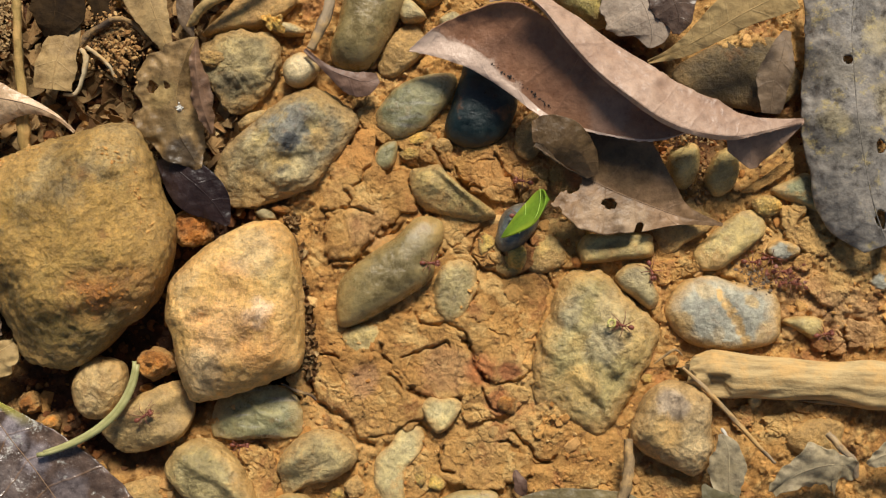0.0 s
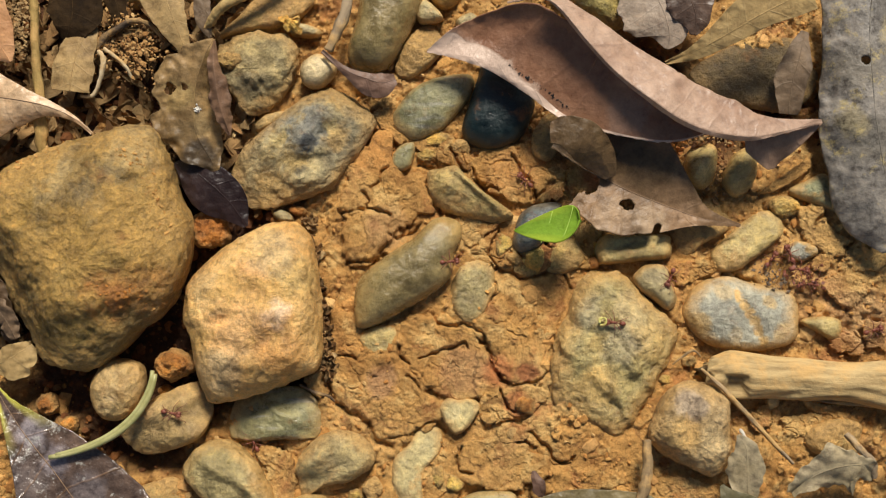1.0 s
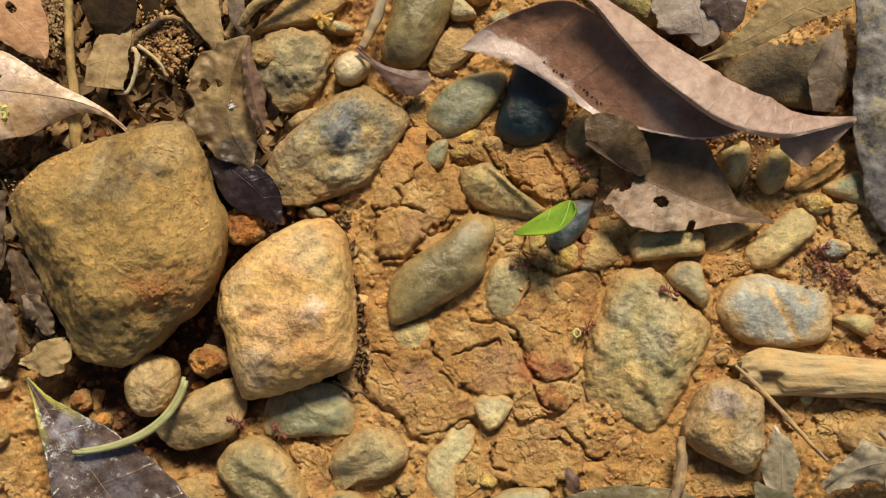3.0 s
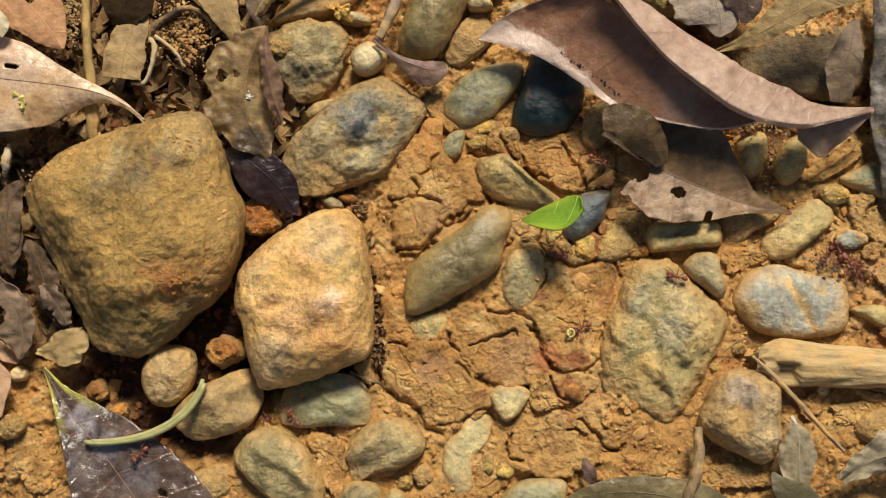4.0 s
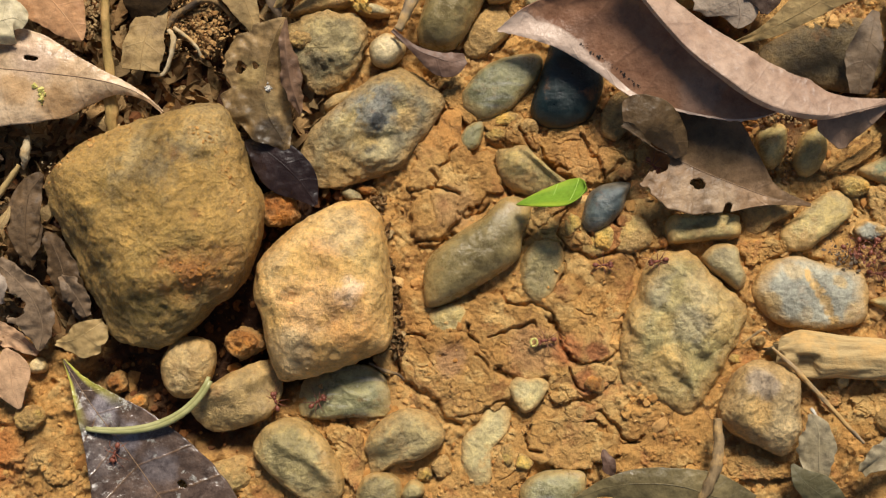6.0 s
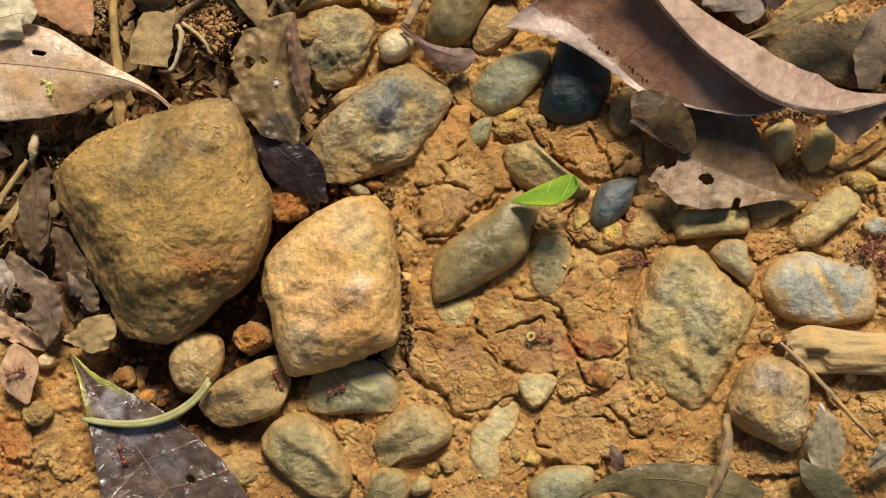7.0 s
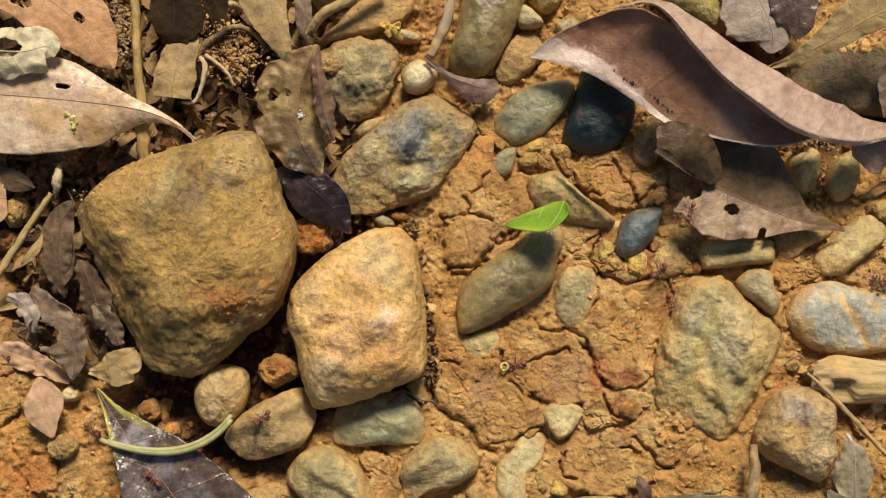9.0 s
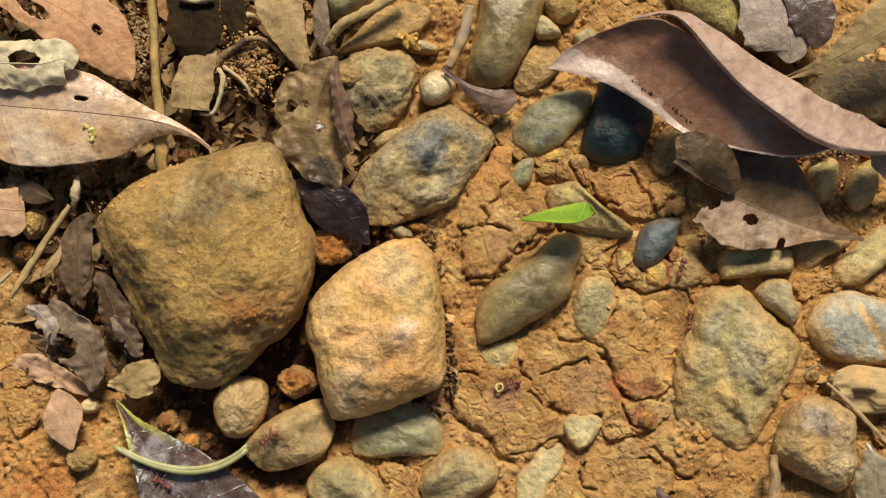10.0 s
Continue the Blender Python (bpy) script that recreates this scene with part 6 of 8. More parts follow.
leaf("dry_leaf", (-29.0, 55.3), [(3.0, 11.4, 8.0, 0.2, 0.2, 0, 0, 0, 0), (1.3, 8.3, 8.0, 2.1, 5.1, -20, -40, -10, -20), (-0.6, 3.4, 7.0, 4.0, 8.1, -20, -50, -5, -15), (-1.2, -1.1, 6.0, 4.7, 7.7, -25, -60, -5, -10), (-1.0, -6.1, 5.0, 4.3, 6.4, -25, -60, -5, -10), (1.4, -10.7, 4.0, 3.0, 3.4, -20, -50, -5, 0), (2.6, -13.1, 3.0, 0.4, 0.4, 0, 0, 0, 0)], L_OLIVEB, "ragged olive-brown leaf curled round a stone", 312, holes=[(0.4, -0.62, 0.035, 0.1), (0.38, -0.25, 0.022, 0.06)], nib=0.2, veins=6, wing_material=L_RED, crinkle=1.6, wing=[(3.2, 11.0, 8.6, 0.2, 0.3, 0, 0, 0, 0), (3.1, 7.1, 9.2, 0.9, 1.2, -40, -60, -20, -10), (3.6, 2.8, 9.2, 1.8, 1.5, -40, -60, -25, -10), (4.2, -1.3, 8.6, 2.0, 1.7, -40, -60, -25, -10), (5.1, -4.5, 7.5, 1.3, 1.3, -40, -60, -25, -10), (5.7, -6.8, 6.0, 0.2, 0.3, 0, 0, 0, 0)])
leaf("dry_leaf", (-27.9, 38.8), [(-7.0, 5.1, 2.0, 0.4, 0.4, 0, 0, 0, 0), (-3.6, 3.8, 3.0, 2.6, 3.7, 5, 0, -5, -10), (0.8, 0.4, 3.0, 4.0, 5.5, 5, -10, -5, -15), (4.3, -3.3, 2.0, 3.3, 4.0, 0, -10, -5, -15), (6.8, -7.3, 1.0, 0.4, 0.4, 0, 0, 0, 0)], L_DARK, "small dark purple-black rotten leaf", 313, veins=5, rib=2)
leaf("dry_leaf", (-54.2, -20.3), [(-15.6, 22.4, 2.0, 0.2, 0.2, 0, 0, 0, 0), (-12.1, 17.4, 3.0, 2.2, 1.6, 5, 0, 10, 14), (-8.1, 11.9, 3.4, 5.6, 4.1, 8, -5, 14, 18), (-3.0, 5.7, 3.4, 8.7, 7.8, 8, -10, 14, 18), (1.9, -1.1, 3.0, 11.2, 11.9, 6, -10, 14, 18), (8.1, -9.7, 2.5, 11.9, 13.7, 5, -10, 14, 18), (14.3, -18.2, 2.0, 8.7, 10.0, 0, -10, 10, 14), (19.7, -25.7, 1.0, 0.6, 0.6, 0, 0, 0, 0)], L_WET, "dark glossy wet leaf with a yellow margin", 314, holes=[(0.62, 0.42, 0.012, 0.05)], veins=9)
leaf("dry_leaf", (-80.5, -1.4), [(-1.1, 5.8, 1.0, 0.4, 0.6, 0, 0, 0, 0), (0.2, 2.0, 1.5, 3.7, 4.0, 5, 0, -5, -5), (0.6, -1.6, 1.5, 3.3, 3.8, 5, 0, -5, -5), (2.0, -5.9, 1.0, 0.3, 0.3, 0, 0, 0, 0)], L_PINKT, "small pale pink-brown leaf on clay", 315, veins=5)
leaf("dry_leaf", (-77.5, 12.0), [(-5.2, 8.8, 3.0, 1.7, 1.5, 10, 0, -5, -15), (-1.1, 5.5, 3.8, 2.6, 6.5, 10, 0, -5, -15), (2.2, 1.7, 3.8, 3.0, 7.4, 10, 0, -5, -18), (3.8, -2.4, 3.2, 2.4, 4.6, 10, 0, -5, -15), (3.7, -5.4, 2.6, 1.6, 4.3, 5, 0, -5, -10), (2.8, -8.2, 2.0, 0.3, 0.3, 0, 0, 0, 0)], L_DUST, "pinkish-brown decayed leaf with a large hole", 316, holes=[(0.33, -0.62, 0.16, 0.36)], nib=0.2, veins=5, crinkle=1.5)
leaf("dry_leaf", (-85.2, 17.1), [(-2.0, 3.1, 3.0, 0.7, 0.9, 0, 0, 0, 0), (1.1, 1.8, 3.8, 1.7, 1.7, 15, 5, -10, -25), (2.7, -0.8, 3.6, 1.7, 1.5, 15, 5, -10, -25), (3.1, -4.3, 2.5, 0.7, 0.7, 0, 0, 0, 0)], L_GREY, "pale grey torn flake of leaf in the litter", 317, veins=3, nib=0.35, rib=2, crinkle=1.5)
leaf("dry_leaf", (-68.4, 14.5), [(-1.7, 3.7, 3.0, 0.5, 0.5, 0, 0, 0, 0), (0.3, 1.5, 4.0, 2.4, 2.0, 15, 5, -10, -30), (2.2, -1.2, 4.0, 2.2, 2.2, 15, 5, -10, -30), (3.4, -4.2, 3.0, 0.7, 0.9, 0, 0, 0, 0)], L_DUST, "grey-tan curled flake beside the boulder", 318, veins=3, nib=0.35, rib=2, crinkle=1.5)
leaf("dry_leaf", (-82.9, 7.0), [(-8.8, 2.8, -1.8, 0.7, 1.1, 0, 0, 0, 0), (-4.1, 1.9, -1.2, 2.6, 2.4, 5, 0, -5, -5), (-0.1, 0.5, -1.0, 1.8, 2.6, 5, 0, -5, -5), (3.8, -1.5, -1.2, 1.3, 2.0, 0, 0, -5, -5), (6.7, -3.8, -1.8, 0.3, 0.4, 0, 0, 0, 0)], L_PINKT, "flat pinkish leaf dusted with clay", 319, veins=3, nib=0.15, crinkle=1.5)
leaf("dry_leaf", (-67.1, 7.1), [(-4.3, -1.7, 1.5, 0.4, 0.4, 0, 0, 0, 0), (-0.5, -1.2, 3.0, 1.8, 3.3, 15, 5, -10, -20), (2.8, 0.7, 3.0, 2.2, 4.0, 15, 5, -10, -20), (4.9, 2.3, 2.0, 0.4, 1.5, 0, 0, 0, 0)], L_BEIGE, "small beige leaf scrap beside the boulder", 320, veins=3, nib=0.25, crinkle=1.5)
leaf("dry_leaf", (-77.2, 28.6), [(3.4, 9.2, 3.5, 0.2, 1.1, 0, -10, -10, -20), (0.9, 6.0, 3.5, 2.3, 3.4, 0, -10, -10, -30), (0.2, 1.8, 3.5, 2.8, 4.2, 0, -10, -10, -30), (0.0, -2.7, 3.0, 2.3, 3.4, 0, -10, -10, -30), (0.5, -6.5, 2.0, 1.1, 1.7, 0, -10, -10, -20), (0.6, -9.1, 1.0, 0.2, 0.2, 0, 0, 0, 0)], L_MURK, "dark brown folded leaf beside the boulder", 321, veins=6, crinkle=1.5)
leaf("dry_leaf", (-83.3, 29.0), [(2.8, 2.9, 3.0, 0.2, 0.2, 0, 0, 0, 0), (2.2, 0.7, 3.4, 0.8, 1.0, 10, 0, -10, -20), (0.6, -1.5, 3.2, 0.8, 1.1, 10, 0, -10, -20), (-1.4, -2.9, 2.0, 0.2, 0.2, 0, 0, 0, 0)], L_TANB, "small tan leaf scrap on a twig", 322, veins=3, nib=0.1, rib=2)
leaf("dry_leaf", (-87.5, 43.3), [(-4.3, 2.3, 1.0, 0.8, 1.1, 0, 0, 0, 0), (-0.7, 0.1, 2.0, 1.9, 2.3, 5, 0, -5, -10), (2.4, -1.1, 2.0, 1.7, 1.9, 5, 0, -5, -10), (4.8, -2.2, 1.0, 0.3, 0.3, 0, 0, 0, 0)], L_MURK, "grey-brown leaf half hidden in litter", 323, veins=4, nib=0.1)
leaf("dry_leaf", (-70.0, 17.5), [(-4.3, 9.4, 1.0, 0.6, 0.7, 0, 0, 0, 0), (-1.2, 4.9, 2.5, 2.6, 2.9, 20, 5, -15, -30), (0.7, -0.3, 2.5, 2.9, 3.3, 20, 5, -15, -30), (3.0, -5.8, 1.5, 1.5, 1.8, 10, 0, -10, -20), (4.2, -8.4, 0.5, 0.3, 0.3, 0, 0, 0, 0)], L_MURK, "crumpled dark leaf bits beside the boulder", 324, veins=4, nib=0.25, crinkle=1.5)
leaf("dry_leaf", (-78.2, 26.0), [(0.1, 6.3, 1.0, 0.7, 0.7, 0, 0, 0, 0), (1.6, 1.7, 2.0, 2.6, 2.6, 10, 0, -10, -20), (0.9, -2.7, 2.0, 1.8, 2.2, 10, 0, -10, -20), (-0.5, -5.6, 1.0, 0.4, 0.4, 0, 0, 0, 0)], L_MURK, "brown leaf scrap in the litter", 325, veins=4, nib=0.15, rib=2)
leaf("dry_leaf", (-93.3, 39.8), [(-5.0, 0.2, 3.0, 2.3, 2.3, 0, 0, 0, 0), (0.1, -0.2, 3.0, 4.2, 4.9, 0, -10, 0, -15), (4.0, -0.7, 3.0, 4.4, 4.9, 0, -10, 0, -15), (5.4, -0.6, 2.0, 2.7, 3.0, 0, 0, 0, 0)], L_PINKT, "pinkish dead leaf at the edge of the litter", 326, veins=4, nib=0.1)
leaf("dry_leaf", (-54.2, 66.3), [(2.8, 7.0, 1.0, 0.9, 2.3, 0, 0, 0, 0), (1.6, 3.5, 2.0, 2.5, 3.4, 0, 0, -5, -10), (0.2, -0.4, 2.6, 3.6, 4.0, 0, 0, -5, -10), (-0.8, -4.5, 2.6, 4.2, 4.1, 0, 0, -5, -10), (-1.3, -8.0, 2.2, 4.1, 3.9, 0, 0, -5, -10)], L_TANB, "tan leaf piece torn square in dark litter", 327, veins=4, nib=0.08, rib=2)
leaf("dry_leaf", (-56.2, 75.8), [(0.3, 8.1, 2.0, 2.7, 2.7, 0, 0, 0, 0), (1.0, 3.2, 2.8, 5.4, 5.0, 0, -5, -5, -10), (1.3, -2.1, 3.0, 5.6, 5.2, 0, -5, -5, -10), (0.5, -5.2, 2.6, 4.3, 3.6, 0, -5, -5, -10), (-0.3, -7.2, 1.2, 1.4, 1.4, 0, 0, 0, 0)], L_SOGGY, "soggy dark brown leaf in the litter", 328, veins=5, nib=0.12)
leaf("dry_leaf", (-47.1, 76.6), [(-0.6, 6.5, 1.0, 1.8, 1.8, 0, 0, 0, 0), (0.1, 1.0, 2.0, 2.7, 2.5, 0, -5, -5, -10), (0.9, -3.1, 1.5, 1.8, 1.8, 0, -5, -5, -10), (0.7, -5.7, 0.5, 0.5, 0.5, 0, 0, 0, 0)], L_SOGGY, "dark rotten leaf strip beside litter", 329, veins=4, nib=0.15)
leaf("dry_leaf", (-35.4, 73.0), [(-2.2, 8.7, 4.0, 4.7, 4.7, 0, -10, -5, -15), (-0.9, 3.3, 4.5, 3.8, 5.3, 0, -10, -5, -15), (0.8, -1.6, 4.5, 2.6, 3.8, 0, -10, -5, -20), (2.4, -6.2, 3.5, 1.3, 1.8, 0, -10, -5, -20), (2.9, -9.2, 2.5, 0.3, 0.4, 0, 0, 0, 0)], L_TANB, "upright beige leaf blade among litter", 330, veins=5, nib=0.1)
leaf("dry_leaf", (-29.1, 75.1), [(-0.1, 6.1, 2.0, 0.6, 1.3, 0, 0, 0, 0), (-0.0, 1.4, 3.0, 1.1, 2.1, 0, -10, 0, -10), (0.4, -3.4, 3.0, 1.1, 2.1, 0, -10, 0, -10), (1.1, -6.7, 2.0, 0.3, 0.3, 0, 0, 0, 0)], L_BROWN, "brown leaf edge behind a pale twig", 331, veins=3)
leaf("dry_leaf", (1.4, 61.6), [(-7.4, 3.4, 4.0, 0.3, 0.3, 0, 0, 0, 0), (-3.0, -0.3, 4.0, 0.7, 0.9, -10, -20, -10, -20), (1.3, -2.1, 3.5, 1.3, 2.9, -10, -20, -10, -25), (4.2, -2.8, 3.0, 2.0, 2.8, -5, -15, -5, -20), (6.7, -2.0, 2.5, 0.9, 0.9, 0, 0, 0, 0)], L_PURP, "small purple-brown withered leaf bent on stones", 332, veins=3)
leaf("dry_leaf", (73.5, -15.8), [(-2.1, 7.0, 4.0, 0.2, 0.3, 0, 0, 0, 0), (-0.6, 4.2, 4.0, 2.2, 2.7, 10, 0, -10, -20), (-0.4, 0.5, 3.5, 3.1, 3.6, 10, 0, -10, -20), (-0.4, -3.3, 3.0, 2.4, 2.9, 5, 0, -5, -15), (0.4, -6.8, 1.0, 0.5, 0.5, 0, 0, 0, 0)], L_ASH, "narrow grey-tan leaf scrap standing in soil", 333, veins=3, nib=0.12, crinkle=0.8)
leaf("dry_leaf", (90.0, -17.0), [(-8.7, -2.8, 2.0, 1.0, 1.0, 0, 0, 0, 0), (-5.4, 0.2, 4.0, 2.7, 2.9, 25, 5, -20, -45), (-1.0, 2.1, 5.0, 3.6, 3.9, 25, 5, -20, -45), (3.6, 2.5, 5.0, 2.4, 4.3, 10, 0, -15, -35), (6.4, 0.0, 3.0, 0.5, 1.0, 0, 0, 0, 0)], L_ASH, "folded grey-olive dead leaf at the clay", 334, veins=4, nib=0.35, crinkle=1.6)
leaf("dry_leaf", (104.0, -13.7), [(-5.3, -1.0, 3.0, 0.5, 0.5, 0, 0, 0, 0), (-3.3, 0.5, 4.0, 1.4, 2.4, 10, 0, -15, -35), (-0.0, 1.4, 4.0, 2.4, 4.3, 10, 0, -15, -35), (4.0, 0.4, 3.0, 1.4, 2.9, 0, 0, 0, 0)], L_ASH, "grey leaf fragment with a dark fold", 335, veins=3, nib=0.3, crinkle=1.4)
leaf("dry_leaf", (44.3, -24.0), [(-17.1, -1.2, 2.0, 0.2, 0.2, 0, 0, 0, 0), (-11.2, 1.6, 4.0, 1.6, 1.9, 5, -10, -10, -30), (-4.1, 2.6, 5.0, 2.8, 4.4, 5, -15, -10, -35), (3.1, 2.0, 5.0, 3.4, 5.6, 5, -15, -10, -35), (9.1, 0.1, 4.5, 4.4, 5.6, 5, -15, -10, -35), (16.5, -2.2, 3.0, 2.5, 3.1, 0, 0, 0, 0)], L_OLIVEM, "dark olive dry leaf lying across soil", 336, veins=7)
leaf("dry_leaf", (73.1, -23.1), [(-4.6, 4.9, 2.0, 0.3, 0.3, 0, 0, 0, 0), (-3.1, 2.0, 3.0, 2.5, 1.9, 5, 0, -5, -20), (0.4, -1.0, 3.0, 3.7, 2.5, 5, 0, -5, -20), (4.7, -4.7, 2.0, 1.9, 1.2, 0, 0, 0, 0)], L_OLIVED, "dark green-black leaf tip beside a stone", 337, veins=4)

leaf("dry_leaf", (34.1, -18.1), [(-0.6, 2.6, 0.5, 0.3, 0.3, 0, 0, 0, 0), (-0.2, 0.9, 1.2, 1.3, 1.0, 20, 5, -15, -30), (0.5, -1.0, 1.2, 1.2, 1.1, 20, 5, -15, -30), (1.4, -2.6, 0.2, 0.2, 0.2, 0, 0, 0, 0)], L_PURP, "tiny purple-brown leaf scrap on the clay", 338, veins=3, nib=0.2)


def heights(rows):
    """The height of the place, in mm, under each of the points."""
    deps = bpy.context.evaluated_depsgraph_get()
    res = []
    for _, x, y in rows:
        hit, where, *_ = scene.ray_cast(deps, (x * MM, y * MM, 0.03), (0, 0, -1))
        res.append(where.z / MM if hit else -3.0)
    return res


def specks(name, line, count, size, material, label, seed, category, parent=None, wide=0.3, on=False):
    """Small dark or pale specks strewn along a line (mm), in one mesh."""
    rng, bm = random.Random(seed), bmesh.new()
    pts = curve_points(line, False, 12)
    for _ in range(count):
        p = pts[rng.randrange(len(pts))]
        k = (0.4 + 1.1 * rng.random() ** 3) * size
        x, y, z = p[0] + rng.gauss(0, wide), p[1] + rng.gauss(0, wide), p[2]
        if on:
            z = heights([(0, x, y)])[0] + 0.1 * k
        m = Matrix.LocRotScale(Vector((x, y, z)) * MM, Euler((rng.random(), rng.random(), rng.random() * 6)), Vector((k * rng.uniform(0.7, 1.4), k * rng.uniform(0.5, 1.0), k * rng.uniform(0.4, 0.7))) * MM)
        for q in bmesh.ops.create_icosphere(bm, subdivisions=1, radius=1, matrix=m)["verts"]:
            q.co += Vector((rng.uniform(-1, 1), rng.uniform(-1, 1), rng.uniform(-1, 1))) * (0.3 * k * MM)
    ob = part(name, bm, material, parent, smooth=False)
    return ob if parent else tagged(ob, label, category)


specks("chewed_rim", [(29.9, 60.7, 8.0), (32.5, 58.9, 8.0), (35.4, 56.8, 8.3), (38.2, 54.5, 8.6), (41.3, 51.9, 9.0)], 46, 0.27, GRIT, "black chewed specks along the rim of a curled leaf", 501, "frass", wide=0.14, on=True)
specks("yellow_crumbs", [(-74.0, 54.0, 6.5), (-73.3, 53.1, 6.5), (-73.4, 51.5, 6.4)], 16, 0.6, CURL, "yellow pollen crumbs on the pale tan leaf", 502, "pollen", wide=0.35, on=True)
specks("lichen_spot", [(-29.7, 53.9, 6.1), (-29.5, 53.6, 6.1)], 30, 0.32, LICHEN, "white lichen spot on the ragged leaf", 503, "lichen", wide=0.28, on=True)
specks("yellow_grit", [(-13.7, 72.3, 2.5), (-12.8, 70.7, 2.0), (-11.4, 71.2, 1.5)], 14, 1.1, M_YCLAY, "yellow grit between stones", 504, "grit", wide=0.6)
specks("debris_clump", [(77.5, 22.1, -0.5), (78.8, 20.6, 0.0), (80.3, 19.1, -0.3), (81.9, 20.1, -0.5)], 110, 0.32, GREYD, "grey clump of plant debris tended by ants", 505, "debris", wide=1.0)
specks("red_debris", [(81.9, 22.1, -0.6), (83.7, 20.1, 0.0), (86.1, 19.6, 0.0), (88.3, 21.0, -0.6)], 60, 0.4, ANT_LEG, "dark red clump of ant debris on clay", 506, "debris", wide=1.0)
specks("tan_grit", [(-67.0, 77.6, 2.0), (-65.6, 73.4, 2.0), (-65.8, 69.1, 2.0), (-65.3, 66.4, 1.5)], 220, 0.38, SOILT, "tan grit beside a brown stem", 509, "grit", wide=1.0)
specks("white_bits", [(-74.4, 39.6, 2.5), (-72.8, 39.2, 2.5), (-72.0, 38.1, 2.0)], 8, 0.3, W_PALE, "white fungus bits in dark litter", 510, "fungus", wide=0.5)
specks("soil_crumbs", [(-46.9, 66.9, 1.0), (-43.3, 68.5, 1.5), (-40.8, 65.4, 1.0)], 520, 0.5, HEAP, "brown crumbly soil heap under dry leaves", 511, "soil", wide=3.2)
specks("orange_soil", [(59.2, 46.7, 1.0), (62.7, 47.2, 2.0), (67.0, 47.9, 2.0)], 70, 0.6, M_RUST, "orange soil crumbs under the curled leaf", 512, "soil", wide=0.8)
specks("brown_soil", [(65.3, 47.7, -0.5), (69.0, 45.9, -0.5), (70.6, 42.1, -1.0), (68.9, 36.7, -1.5)], 220, 0.5, SOILB, "brown crumbs of soil under the curled leaf", 513, "soil", wide=1.6)
specks("tan_soil", [(59.5, 47.8, 1.0), (64.9, 48.3, 1.0), (71.4, 47.6, 0.5)], 120, 0.45, SOILT, "tan crumbs of soil under the curled leaf", 514, "soil", wide=0.9)

specks("clay_crust", [(-42.5, 45.5, 13), (-38.0, 41.0, 13), (-35.5, 35.0, 12), (-34.2, 28.0, 11)], 80, 0.36, CRUMB, "ochre clay crumbs stuck to the large stone", 515, "clay crumbs", wide=1.1, on=True)
specks("clay_crust", [(-46.0, 18.5, 13), (-41.0, 17.5, 13), (-36.0, 18.5, 12)], 50, 0.38, M_RUST, "rusty clay crumbs on the face of the large stone", 516, "clay crumbs", wide=1.3, on=True)
specks("clay_crust", [(-70.0, 37.0, 8), (-64.0, 42.0, 10), (-56.0, 45.5, 11)], 60, 0.36, CRUMB, "ochre clay crumbs along the rim of the large stone", 517, "clay crumbs", wide=1.0, on=True)

# ---- twigs and stems ----
twig("twig", [(65.0, 3.5, 3.5, 0.28), (69.0, -0.3, 3.2, 0.40), (73.2, -4.8, 2.5, 0.44), (77.9, -10.0, 1.5, 0.44), (82.4, -14.6, 0.0, 0.3)], W_GREY, "thin straight grey-brown twig across the clay", 401)
twig("twig", [(-0.4, 76.9, 4.0, 0.90), (-2.3, 70.2, 4.0, 1.00), (-4.9, 65.1, 3.5, 0.80)], W_GREY, "grey stalk leaning on a pebble", 402)
twig("twig", [(-13.4, 80.4, 5.0, 0.90), (-17.7, 77.4, 5.0, 1.00), (-22.0, 75.4, 5.0, 1.00), (-25.5, 73.6, 4.5, 1.00), (-27.2, 71.7, 3.5, 0.90), (-28.9, 70.6, 2.0, 0.80)], W_YEL, "curved pale yellow-brown stem over a green stone", 403)
twig("twig", [(-63.1, 82.7, 3.5, 0.80), (-62.4, 76.2, 3.5, 0.85), (-62.3, 70.7, 3.0, 0.90), (-62.1, 64.7, 2.5, 0.95), (-61.6, 59.2, 2.0, 1.00), (-61.4, 50.6, 1.0, 1.20), (-61.5, 45.3, -1.0, 1.20)], W_FLAT, "flat yellow-brown dry stem among leaf litter", 404)
twig("twig", [(-53.7, 57.6, 1.0, 0.25), (-51.0, 57.7, 1.5, 0.40), (-49.5, 61.0, 2.0, 0.45), (-49.0, 64.5, 2.2, 0.55), (-50.0, 66.3, 2.0, 0.40)], W_PALE, "pale forked broken rootlet", 405)
twig("twig", [(-48.9, 66.7, 2.2, 0.35), (-46.3, 64.7, 2.0, 0.38), (-44.5, 62.8, 1.5, 0.40), (-43.6, 60.6, 0.5, 0.25)], W_PALE, "pale bent rootlet end", 406)
twig("twig", [(-51.3, 67.5, 1.0, 0.50), (-46.6, 70.1, 2.5, 0.60), (-43.0, 71.8, 3.0, 0.60), (-40.2, 71.4, 2.0, 0.50), (-37.3, 68.4, 1.0, 0.30)], W_DARK, "dark twig arching over soil", 407)
twig("twig", [(-78.8, 39.9, 3.0, 0.40), (-79.6, 38.5, 3.0, 0.60), (-81.9, 35.1, 3.0, 0.65), (-85.5, 29.9, 2.5, 0.70), (-88.8, 25.0, 2.0, 0.65), (-90.7, 22.1, 1.5, 0.40)], W_YEL, "yellow-brown straw in the leaf litter", 408)
